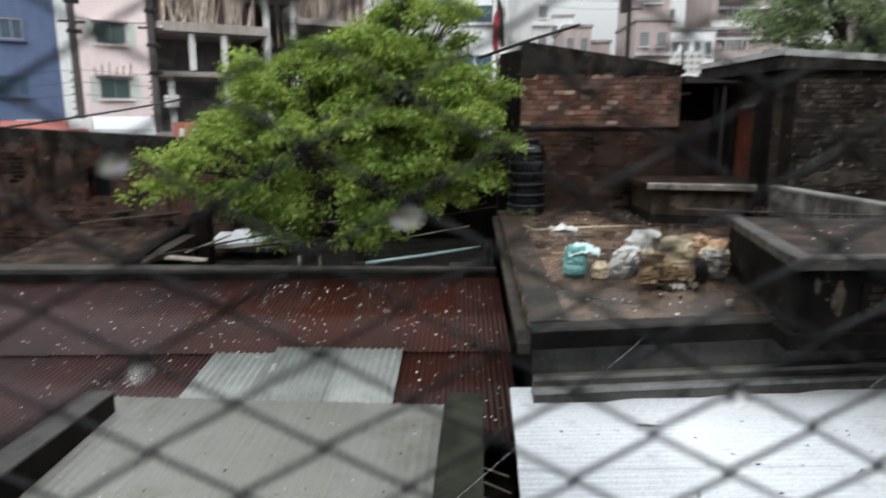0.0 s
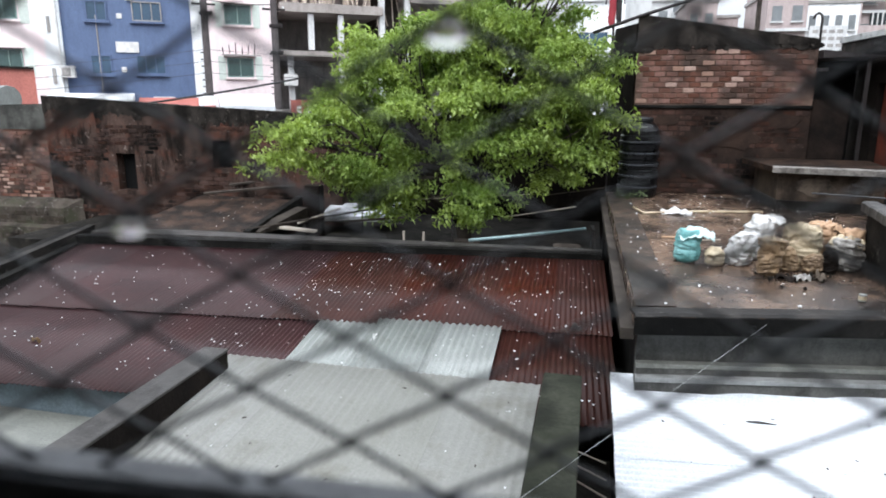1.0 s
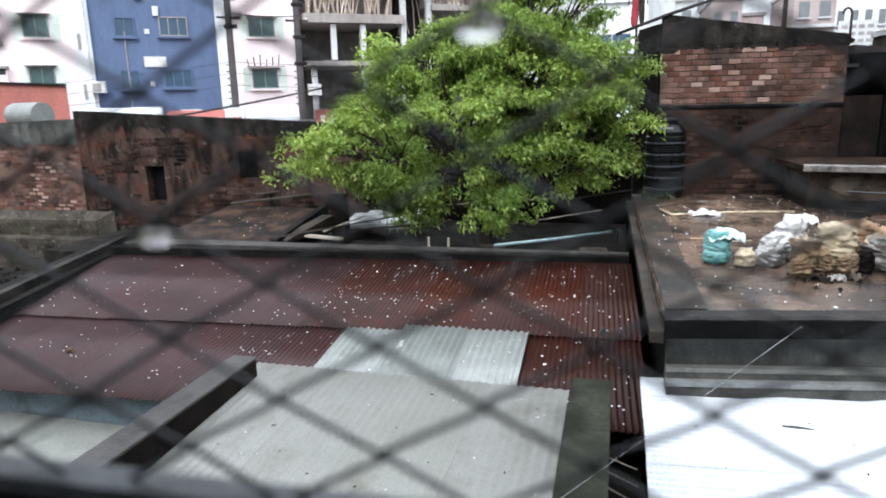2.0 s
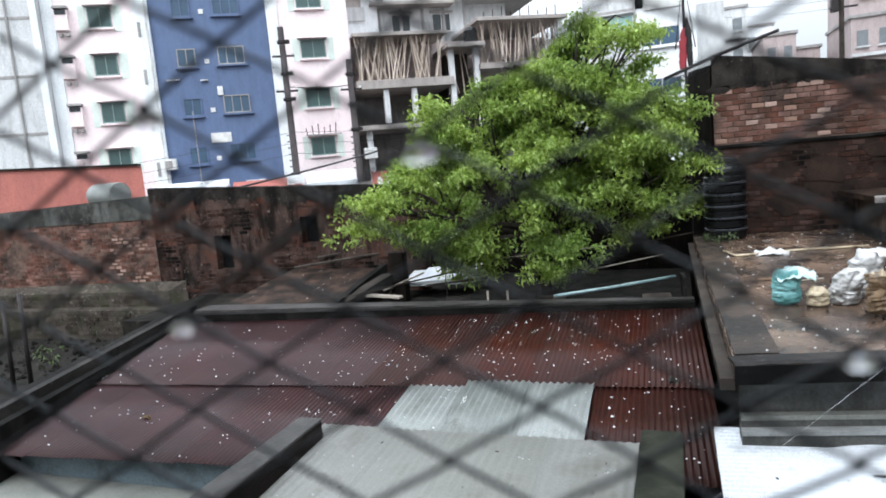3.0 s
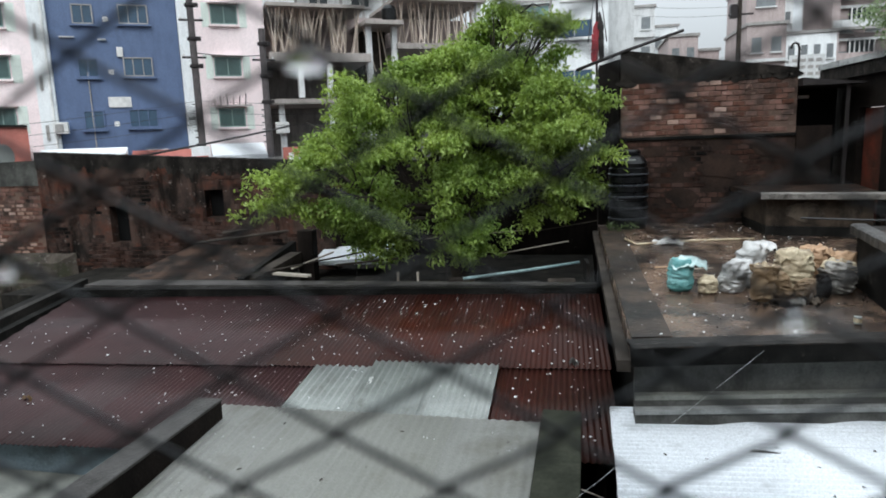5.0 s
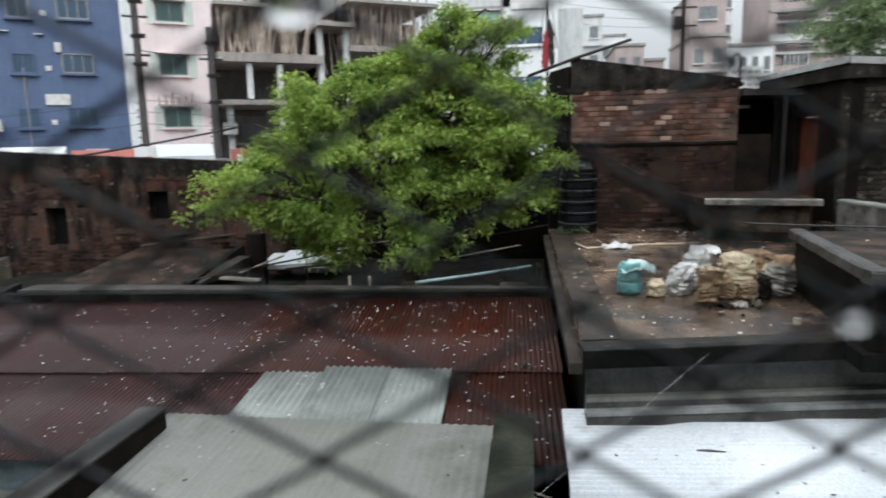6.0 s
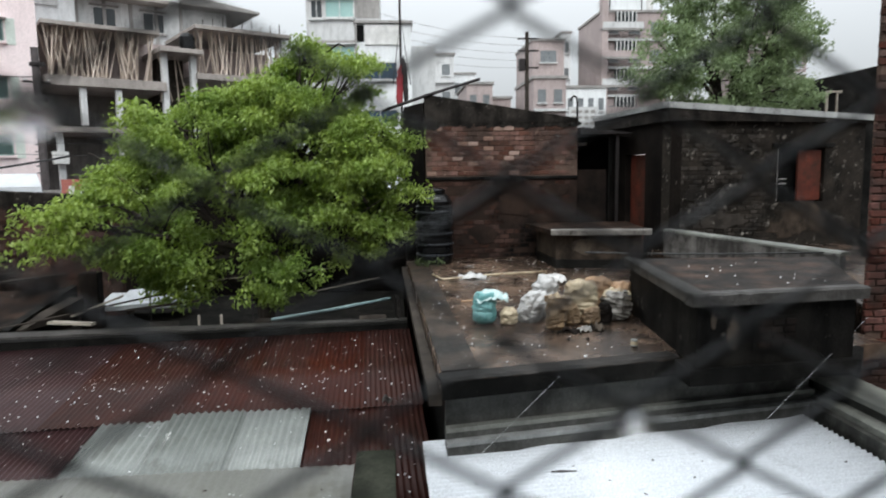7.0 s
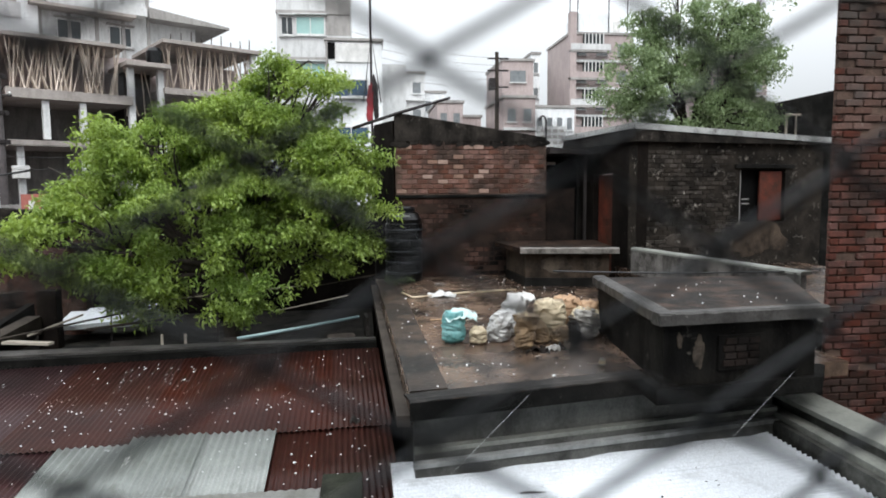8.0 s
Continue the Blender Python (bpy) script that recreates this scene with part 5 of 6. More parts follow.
tree = thing("tree", "leafy green tree with a broad uneven crown behind the tin roofs", "tree")
limbs([(-2.6, 13.3, 0), (-2.5, 13.2, 3.6), (-2.75, 13.1, 5.6)], BL, tree, 3, 0.2)
tips = crown_tips(BL, 3900, 4, 7, 0.17)
leaf_cloud("crown", tips, 32, 0.11, 0.046, M["leaf"], tree, 5, 0.3, 0.085)
dry = [t for t in tips if -5.6 < t[0] < -3.8 and 5.6 < t[2] < 6.3][:45]
leaf_cloud("dry_leaves", dry, 12, 0.12, 0.045, M["leaf_dry"], tree, 6)

BR = [(10.6, 25, 11.2, 1.6, 1.5, 1.6), (12.6, 25.5, 12.4, 1.7, 1.6, 1.5), (14.6, 25, 11.6, 1.7, 1.5, 1.7), (12.2, 25, 10.4, 2.0, 1.6, 1.4), (15.6, 25.5, 10.2, 1.3, 1.4, 1.2), (13.8, 25, 13.6, 1.3, 1.3, 0.9), (11.4, 25.4, 12.9, 0.9, 0.9, 0.7), (15.7, 25.3, 13.3, 0.8, 0.8, 0.6), (14.7, 25.2, 15.0, 1.1, 0.9, 0.8), (16.2, 25.2, 14.9, 0.5, 0.5, 0.45), (10.9, 25.2, 13.6, 0.4, 0.4, 0.3), (15.0, 25.2, 13.6, 1.3, 1.0, 0.8), (15.4, 25.0, 12.2, 1.2, 1.0, 0.9), (14.2, 24.8, 10.2, 1.3, 0.8, 0.7), (12.4, 25.1, 14.6, 0.6, 0.5, 0.4)]
tree_b = thing("tree", "tall pale green tree beyond the terrace house", "tree")
limbs([(13.4, 25.5, 0), (13.3, 25.4, 6), (13.2, 25.2, 9.5)], BR, tree_b, 8, 0.24)
leaf_cloud("crown", crown_tips(BR, 1600, 9, 5, 0.22), 24, 0.17, 0.075, M["leaf_hazed"], tree_b, 10, 0.3, 0.15)

weed = thing("weed", "small green weed growing by the roof edge", "weed", at=(0.62, 12.3, ROOF))
part("stem", tubem([(0, 0, 0), (0.03, 0, 0.12)], 0.006, 5), M["bark"], weed)
leaf_cloud("leaves", [(random.Random(k).uniform(-0.25, 0.3), random.Random(k + 50).uniform(-0.1, 0.1), 0.06 + 0.012 * (k % 8)) for k in range(24)], 4, 0.075, 0.035, M["leaf_weed"], weed, 11)
weed2 = thing("weed", "green weeds sprouting from the dark parapet", "weed", at=(-9.9, 7.6, 4.3))
part("stem", tubem([(0, 0, 0), (0.03, 0, 0.2)], 0.008, 5), M["bark"], weed2)
leaf_cloud("leaves", [(random.Random(k).uniform(-0.2, 0.2), random.Random(k + 9).uniform(-0.2, 0.2), 0.05 + 0.03 * (k % 9)) for k in range(16)], 3, 0.09, 0.035, M["leaf_weed"], weed2, 12)
# ---- buildings behind ----
AZ = radians(33)
NRM, ALONG = Vector((-math.sin(AZ), math.cos(AZ), 0)), Vector((math.cos(AZ), math.sin(AZ), 0))


def street(s, d=40.0, z=0.0):
    return NRM * d + ALONG * s + Vector((0, 0, z))


def add_window(parent, x0, x1, z0, z1, glass="dark_glass", frame="white_paint", bars=1, sill="concrete_pale", hood=True, y=0.0):
    """A window set in a facade that faces -y: pane, frame, mullions, sill and hood."""
    w = part("window", boxm(x0, x1, y - 0.03, y + 0.05, z0, z1), M[glass], parent, "window with dark panes")
    bm = bmesh.new()
    t = 0.06
    for a, b, c, d in ((x0, x1, z0, z0 + t), (x0, x1, z1 - t, z1), (x0, x0 + t, z0, z1), (x1 - t, x1, z0, z1)):
        box(bm, a, b, y - 0.08, y - 0.031, c, d)
    part("window_frame", bm, M[frame], w)
    for k in range(bars):
        x = x0 + (x1 - x0) * (k + 1) / (bars + 1)
        part("mullion", boxm(x - 0.025, x + 0.025, y - 0.075, y - 0.031, z0 + t, z1 - t), M[frame], w)
    part("window_sill", boxm(x0 - 0.12, x1 + 0.12, y - 0.2, y, z0 - 0.12, z0 - 0.02, 0.01), M[sill], w)
    if hood:
        part("window_hood", boxm(x0 - 0.15, x1 + 0.15, y - 0.35, y, z1 + 0.05, z1 + 0.13, 0.01), M[sill], w)
    return w


grey_h = thing("apartment_house", "plain grey plastered apartment building behind the wall", "house", "street houses", at=street(0), rz=33)
part("wall", boxm(-24, -11.75, -0.6, 9, 0, 26), M["concrete_pale"], grey_h)
part("corner_strip", boxm(-12.1, -11.76, -0.63, -0.6, 0, 26), M["white_wall"], grey_h, "white painted corner strip")
for k in range(6):
    part("floor_band", boxm(-24, -12.12, -0.625, -0.6, 7.4 + 3.0 * k, 7.55 + 3.0 * k), M["concrete_mid"], grey_h)
part("drain_pipe", tubem([(-13.2, -0.68, 0), (-13.2, -0.68, 26)], 0.06, 8), M["concrete_mid"], grey_h)

pink = thing("apartment_house", "pink and mint apartment building with hooded windows", "house", "street houses", at=street(0), rz=33)
part("wall", boxm(-11.7, -7.2, 0, 9, 0, 26), M["pink"], pink)
part("white_strip", boxm(-7.2, -6.38, -0.15, 9, 0, 26), M["white_wall"], pink, "white plastered corner strip")
part("white_strip", boxm(-11.72, -11.1, -0.1, 0.0, 0, 26), M["white_wall"], pink, "white plastered corner strip")
for k in range(6):
    z = 8.28 + 2.56 * k
    add_window(pink, -9.48, -8.28, z, z + 1.1, "green_glass", "green_frame", sill="pink", bars=1)
    for a, b in ((-9.95, -9.55), (-8.2, -7.75)):
        part("mint_panel", boxm(a, b, -0.02, 0.0, z - 0.2, z + 1.2), M["mint"], pink)
    part("awning", boxm(-11.05, -10.35, -0.5, 0, z + 1.0, z + 1.12), M["concrete_mid"], pink)
    # Dark panel on the balcony front for the shade inside a shaft.
    part("shaft_opening", boxm(-11.0, -10.45, -0.32, -0.3, z + 0.7, z + 0.95), M["dark_glass"], pink)
    for x in (-10.95, -10.6):
        part("pipe_end", boxm(x, x + 0.16, -0.3, 0.0, z - 0.42, z - 0.26), M["concrete_mid"], pink)
    part("balcony", boxm(-11.05, -10.4, -0.3, 0, z - 0.1, z + 0.95), M["pink"], pink)
    part("pipe_strip", boxm(-7.0, -6.85, -0.2, -0.15, z - 0.6, z + 0.2), M["concrete_mid"], pink)
part("drain_pipe", tubem([(-6.55, -0.22, 0), (-6.55, -0.22, 26)], 0.06, 8), M["white_paint"], pink)
acb = part("air_conditioner", boxm(-6.6, -5.9, -0.6, -0.16, 8.0, 8.6, 0.03), M["white_paint"], pink, "white outdoor air conditioner unit")
part("fan_grille", boxm(-6.5, -6.1, -0.62, -0.6, 8.08, 8.5, 0.01), M["concrete_mid"], acb)

blue = thing("apartment_house", "dark blue painted apartment building with small windows", "house", "street houses", at=street(0), rz=33)
part("wall", boxm(-6.37, -0.1, 0.05, 9, 0, 26), M["blue"], blue)
for k in range(5):
    z = 8.25 + 2.73 * k
    add_window(blue, -3.0, -1.54, z, z + 1.0, sill="blue", bars=2, y=0.05, glass="blue_glass", frame="concrete_mid" if k in (1, 2) else "blue", hood=False)
    add_window(blue, -5.2, -4.2, z - 0.05, z + 0.95, sill="blue", bars=1, y=0.05, glass="blue_glass", frame="concrete_mid" if k == 2 else "blue", hood=False)
    part("vent", boxm(-3.75, -3.5, 0.0, 0.05, z + 0.1, z + 0.35), M["white_paint"], blue, "small white vent")
part("sign_board", boxm(-3.92, -2.8, -0.03, 0.05, 9.35, 9.9, 0.01), M["white_paint"], blue, "blank white sign board")
part("drain_pipe", tubem([(-4.75, 0.0, 6), (-4.75, 0.0, 11.2)], 0.035, 6), M["concrete_mid"], blue)
for x0, x1, z in ((-5.9, -5.2, 12.95), (-4.1, -3.7, 12.85), (-2.3, -1.2, 7.0)):
    part("stay", boxm(x0, x1, -0.12, 0.05, z, z + 0.06), M["concrete_pale"], blue)
part("hung_cloth", boxm(-3.25, -2.95, -0.08, 0.03, 12.0, 12.5, 0.02), M["white_paint"], blue)

pink2 = thing("apartment_house", "narrow pink apartment building with white edges", "house", "street houses", at=street(0), rz=33)
part("wall", boxm(0.55, 4.55, 0, 9, 0, 26), M["pink"], pink2)
part("white_strip", boxm(-0.08, 0.55, -0.12, 9, 0, 26), M["white_wall"], pink2, "white plastered corner strip")
for k in range(5):
    z = 8.15 + 2.83 * k
    add_window(pink2, 1.66, 3.1, z, z + 1.05, "green_glass", "green_frame", sill="pink", bars=1)
    for a, b in ((1.2, 1.6), (3.2, 3.6)):
        part("mint_panel", boxm(a, b, -0.02, 0.0, z - 0.15, z + 1.15), M["mint"], pink2)
for k in range(6):
    part("window_rod", tubem([(1.5 + 0.33 * k, -0.4, 9.35), (1.45 + 0.35 * k, -0.42, 9.75 + 0.12 * (k % 3))], 0.03, 5), M["dark_metal"], pink2)
part("hanging_rail", boxm(1.4, 3.5, -0.45, -0.38, 9.3, 9.38), M["concrete_mid"], pink2)

frame_h = thing("unfinished_house", "unfinished concrete building with bamboo props under its slabs", "house", at=street(0), rz=33)
part("core", boxm(5.0, 18.5, 4.5, 10, 0, 14.9), M["shell_in_shade"], frame_h)
part("water_tank", lathe([(0.42, 14.2), (0.45, 14.3), (0.45, 15.0), (0.3, 15.2), (0.12, 15.25)], 16), M["black_plastic"], frame_h, "small black roof tank").location = (12.1, 0.2, 0)
for k in range(9):
    part("rebar", tubem([(13.0 + 0.6 * k, 0.1, 15.7), (13.02 + 0.6 * k, 0.1, 16.1 + 0.15 * (k % 3))], 0.03, 5), M["wood_old"], frame_h)
part("floor_slab", boxm(4.7, 10.7, -0.3, 6, 11.8, 12.3, 0.02), M["raw_concrete"], frame_h)
part("floor_slab", boxm(4.7, 10.5, -0.2, 6, 14.9, 15.1, 0.02), M["raw_concrete"], frame_h)
part("floor_slab", boxm(12.4, 18.4, -0.4, 6, 15.5, 15.72, 0.02), M["raw_concrete"], frame_h)
part("floor_slab", boxm(12.4, 18.4, -0.4, 6, 12.6, 12.95, 0.02), M["raw_concrete"], frame_h)
part("floor_slab", boxm(10.3, 12.7, -0.8, 6, 13.95, 14.2, 0.02), M["raw_concrete"], frame_h)
# Solid dark box; its colour stands for shade in the open core.
part("stair_core", boxm(10.8, 12.3, 2.0, 6, 9.0, 13.95), M["wood_old"], frame_h, "dark box put in for the shaded open stair core")
part("floor_slab", boxm(4.6, 8.6, -0.6, 6, 9.35, 9.65, 0.02), M["raw_concrete"], frame_h)
for x, z0, z1 in ((5.2, 0, 9.35), (6.45, 9.75, 11.75), (8.2, 9.75, 11.75), (8.2, 0, 9.35), (10.7, 0, 13.95), (12.3, 0, 13.95), (15.2, 0, 12.5), (18.0, 0, 15.5)):
    part("column", boxm(x - 0.16, x + 0.16, -0.1, 0.3, z0, z1, 0.02), M["concrete_pale"], frame_h)
rb = random.Random(12)
for k in range(108):
    if k < 62:
        x, z0, z1 = rb.uniform(4.9, 10.3), 12.35, 14.9
    elif k < 104:
        x, z0, z1 = rb.uniform(12.6, 18.2), 12.95, 15.5
    else:
        x, z0, z1 = 10.6 + 0.55 * (k - 104), 11.3, 14.0
    y0_, y1_ = rb.uniform(0.0, 1.2), rb.uniform(0.0, 1.2)
    part("prop", tubem([(x, y0_, z0), (x + rb.uniform(-0.75, 0.75), y1_, z1)], 0.038, 6), M["bamboo"], frame_h)
bk = part("back_wall", boxm(4.9, 18.3, 3.2, 3.4, 12.35, 15.0), M["hazed_brick"], frame_h, "dull brown back wall")
part("air_conditioner", boxm(4.75, 5.5, -0.5, -0.1, 7.7, 8.35, 0.03), M["white_paint"], frame_h, "white outdoor air conditioner unit")

upper = thing("concrete_house", "weathered pale concrete building rising behind the bamboo props", "house", at=street(0, 48), rz=33)
part("wall", boxm(7.5, 14.2, 0, 8, 0, 21.5), M["concrete_pale"], upper)
part("wing", boxm(14.2, 17.5, 0.6, 8, 0, 19.0), M["concrete_pale"], upper)
part("wing", boxm(2.0, 7.5, -0.8, 8, 0, 24.0), M["white_wall"], upper)
part("roof_canopy", boxm(1.6, 9.2, -1.8, 1, 20.2, 20.45, 0.02), M["raw_concrete"], upper)
part("roof_canopy", boxm(7.0, 13.0, -1.4, 0.5, 18.3, 18.5, 0.02), M["raw_concrete"], upper)
# Grey panel on the wall stands for the dim loggia inside.
part("open_loggia", boxm(2.6, 6.4, -0.85, -0.8, 17.6, 19.6), M["raw_concrete"], upper, "grey panel standing for the dim inside of a loggia")
part("loggia_side", boxm(2.3, 2.7, -1.0, -0.85, 17.4, 20.2), M["concrete_pale"], upper)
part("rail", boxm(2.4, 6.6, -0.95, -0.87, 17.4, 18.3), M["concrete_pale"], upper)
for k in range(5):
    part("pilaster", boxm(7.6 + 1.6 * k, 7.8 + 1.6 * k, -0.1, 0.0, 12, 21.4), M["concrete_mid"], upper)
for k in range(2):
    add_window(upper, 8.6 + 3.0 * k, 10.0 + 3.0 * k, 16.6, 17.9, sill="concrete_mid")
    part("balcony", boxm(8.0 + 3.2 * k, 10.6 + 3.2 * k, -1.0, 0, 18.6, 19.2), M["concrete_pale"], upper)
part("roof_canopy", prismm([(14.0, -0.8), (19.5, -0.8), (19.5, 8), (14.0, 8)], 18.6, [19.3, 18.75, 18.75, 19.3]), M["concrete_mid"], upper)

tall = thing("apartment_house", "pale concrete building with teal glass windows", "house")
part("wall", boxm(-5.4, -0.6, 45, 54, 0, 23), M["concrete_pale"], tall)
# Flat panel; its darker concrete stands in for a set-back, shaded face.
part("recess", boxm(-2.2, -0.58, 44.97, 45.0, 17.2, 23), M["concrete_mid"], tall)
for z in (14.2, 17.2, 20.2):
    add_window(tall, -4.15, -2.25, z, z + 1.2, "teal_glass", bars=1, sill="concrete_pale", y=45.0)
    add_window(tall, -5.1, -4.3, z - 0.05, z + 1.15, "dark_glass", bars=1, sill="concrete_pale", y=45.0)
    part("floor_band", boxm(-5.42, -0.6, 44.9, 45, z + 1.35, z + 1.55), M["concrete_mid"], tall)
white_h = thing("apartment_house", "white plastered building with blue glass windows", "house")
part("wall", boxm(-2.1, 1.4, 42.5, 50, 0, 16.3), M["white_wall"], white_h)
part("roof_edge", boxm(-2.2, 1.5, 42.3, 50, 16.3, 16.45), M["concrete_mid"], white_h)
part("board", boxm(-1.5, 0.75, 42.4, 42.5, 15.0, 16.2, 0.02), M["white_paint"], white_h, "blank white board under the roof edge")
# Black sheet on the wall in place of a shaded open bay.
part("open_bay", boxm(-2.0, -1.55, 42.45, 42.5, 15.2, 16.2), M["shade_black"], white_h)
for z in (12.85, 9.9):
    add_window(white_h, -1.75, 0.5, z, z + 1.1, "blue_glass", bars=1, sill="white_wall", y=42.5, hood=False)
part("drain_pipe", tubem([(-2.05, 42.4, 0), (-2.05, 42.4, 16.3)], 0.07, 8), M["concrete_mid"], white_h)
part("side_bay", boxm(1.4, 3.0, 44, 50, 0, 15.2), M["concrete_pale"], white_h)

fp = thing("flag_pole", "tall thin pole with a dark red cloth tied round it", "pole")
part("pole", tubem([(0.36, 20, 0), (0.34, 20, 12.8)], 0.035, 8), M["dark_metal"], fp)
part("cloth", sack_mesh(0.19, 0.07, 1.15, 14, (0.07, 0), 0.2, 0.55), M["red_cloth"], fp, "dark red hanging cloth", soft=True).location = (0.28, 19.95, 9.0)
part("cloth", sack_mesh(0.15, 0.1, 1.3, 15, (-0.05, 0), 0.25, 0.75), M["dark_metal"], fp, "black hanging cloth", soft=True).location = (0.47, 19.95, 9.1)
part("brace", tubem([(0.1, 20, 9.6), (0.36, 20, 11.6), (0.62, 20, 9.6)], 0.02, 6), M["dark_metal"], fp)

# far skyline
def far_block(x0, x1, y, top, m, label, rows=3, cols=3, glass="hazed_glass", slabs=True, z_first=None):
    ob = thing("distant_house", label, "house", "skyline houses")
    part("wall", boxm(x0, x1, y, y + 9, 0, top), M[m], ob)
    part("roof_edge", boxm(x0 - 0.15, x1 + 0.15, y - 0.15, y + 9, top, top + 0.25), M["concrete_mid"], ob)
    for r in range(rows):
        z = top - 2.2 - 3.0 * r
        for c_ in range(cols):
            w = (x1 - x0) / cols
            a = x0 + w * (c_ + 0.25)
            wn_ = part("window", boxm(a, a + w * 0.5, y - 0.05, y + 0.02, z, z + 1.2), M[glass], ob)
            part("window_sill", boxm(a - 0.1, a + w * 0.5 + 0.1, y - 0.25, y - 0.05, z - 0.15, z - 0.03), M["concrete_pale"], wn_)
        if slabs:
            part("floor_band", boxm(x0 - 0.05, x1 + 0.05, y - 0.4, y, z - 0.85, z - 0.6), M["concrete_pale"], ob)
    return ob


far_block(3.6, 7.2, 75, 20.0, "concrete_pale", "pale hazy concrete apartment building far away", 3, 2)
far_block(7.4, 10.2, 80, 18.6, "white_wall", "pale hazy plastered building far away", 2, 2)
far_block(7.6, 10.2, 66, 15.6, "hazed_brick", "small dull brick building far away", 1, 2, slabs=False)
far_block(9.2, 12.4, 68, 14.4, "hazed_brick", "low pinkish brick building far away", 1, 2, slabs=False)
far_block(15.1, 18.5, 70, 20.6, "hazed_brick", "brown brick block with a flat roof far away", 2, 1, slabs=False)
far_block(13.5, 16.6, 62, 15.6, "hazed_brick", "low reddish building far away", 1, 2)
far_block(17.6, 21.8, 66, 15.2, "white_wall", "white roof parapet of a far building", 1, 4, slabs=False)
eb = far_block(23.2, 30.5, 72, 24.0, "hazed_brick", "multi-storey brick building with concrete bands far away", 4, 3)
part("roof_room", boxm(24.6, 28.5, 73, 78, 24.25, 26.6), M["white_wall"], eb, "white roof-top room")
part("roof_arch", lathe([(1.6, 26.6), (1.5, 27.2), (1.1, 27.8), (0.4, 28.1)], 16), M["white_wall"], eb).location = (26.5, 75.5, 0)
for k in range(4):
    z = 22.9 - 3.0 * k
    slab = part("balcony", boxm(22.9, 27.6, 70.9, 71.59, z - 1.0, z - 0.75), M["concrete_mid"], eb)
    part("parapet", boxm(23.0, 27.5, 70.95, 71.05, z - 0.75, z - 0.1), M["hazed_brick"] if k % 2 else M["concrete_pale"], slab)
    # Dark panel before the wall stands in for shade within the balcony.
    part("opening", boxm(24.6, 27.0, 71.7, 71.74, z - 0.05, z + 1.1), M["dark_glass"], eb, "dark panel standing for the shaded inside of the balcony")
    for j in range(6):
        part("bar", boxm(24.7 + 0.42 * j, 24.8 + 0.42 * j, 71.45, 71.55, z - 0.05, z + 1.1), M["white_paint"], slab)
part("pier", boxm(22.9, 23.6, 71.0, 71.95, 8, 26.2), M["hazed_brick"], eb)
part("roof_tank", lathe([(0.7, 26.6), (0.75, 26.8), (0.75, 28.2), (0.5, 28.6), (0.2, 28.7)], 14), M["white_paint"], eb).location = (28.9, 74, -2.3)
for x, z in ((23.3, 29), (24.2, 30), (27.8, 30), (30, 28)):
    part("antenna", tubem([(x, 72.5, 24), (x, 72.5, z)], 0.06, 6), M["dark_metal"], eb)
far_block(30, 40, 85, 22.0, "concrete_pale", "pale building far beyond the tree", 2, 3)
far_block(44, 52, 80, 24.5, "hazed_brick", "hazy brick building far beyond the tree", 2, 3)
far_block(-42, -28, 60, 25, "concrete_pale", "grey building at the end of the street", 3, 4)
far_block(20.4, 21.4, 78, 23.0, "white_wall", "slender white stair tower far away", 3, 1, slabs=False)
sb = thing("roof_sign", "white board with faded unreadable writing on a far roof", "sign")
part("board", boxm(10.9, 12.7, 40, 40.06, 9.6, 10.85, 0.02), M["concrete_pale"], sb)
for r_ in range(3):
    for k in range(4):
        part("writing_bar", boxm(11.05 + 0.4 * k, 11.33 + 0.4 * k, 39.985, 40.0, 9.75 + 0.36 * r_, 9.92 + 0.36 * r_), M["concrete_mid"], sb)
for x in (11.1, 12.5):
    part("leg", boxm(x - 0.04, x + 0.04, 40.01, 40.09, 0, 9.6), M["dark_metal"], sb)
shed_r = thing("corner_shed", "dark weathered concrete building beyond the terrace house", "house")
part("wall", prismm([(16.8, 27), (22.5, 24.5), (26, 33), (18, 34)], 0, [10.4, 11.6, 11.6, 10.4]), M["concrete_dark"], shed_r)
for a, b, z0, z1 in ((17.95, 18.03, 9.0, 10.05), (18.4, 18.46, 9.0, 10.0), (18.8, 18.88, 9.0, 10.1), (17.95, 18.88, 10.02, 10.1)):
    part("frame_bar", boxm(a, b, 26.2, 26.28, z0, z1), M["wood_pale"], shed_r, "pale bare wooden frame")

# poles and lines along the street
def street_pole(s, d, top, arms, label):
    ob = thing("utility_pole", label, "pole", "utility poles", at=street(s, d), rz=33)
    part("pole", tubem([(0, 0, 0), (0, 0, top)], [0.22, 0.17], 12), M["pole_grey"], ob)
    for z in (top - 0.9, top - 2.6, top - 4.0):
        part("clamp", lathe([(0.22, z), (0.27, z + 0.03), (0.27, z + 0.17), (0.22, z + 0.2)], 12), M["dark_metal"], ob)
        part("bracket", boxm(0.18, 0.42, -0.08, 0.08, z, z + 0.22, 0.02), M["dark_metal"], ob)
    for z in arms:
        part("crossarm", boxm(-0.6, 0.6, -0.06, 0.06, z, z + 0.1, 0.01), M["dark_metal"], ob)
        for x in (-0.5, 0.5):
            part("insulator", lathe([(0.05, z + 0.1), (0.07, z + 0.16), (0.03, z + 0.24)], 8), M["white_paint"], ob).location = (x, 0, 0)
    for k in range(7):
        part("rung", boxm(-0.32, -0.1, -0.03, 0.03, 7.2 + 0.35 * k, 7.26 + 0.35 * k), M["dark_metal"], ob)
    return ob


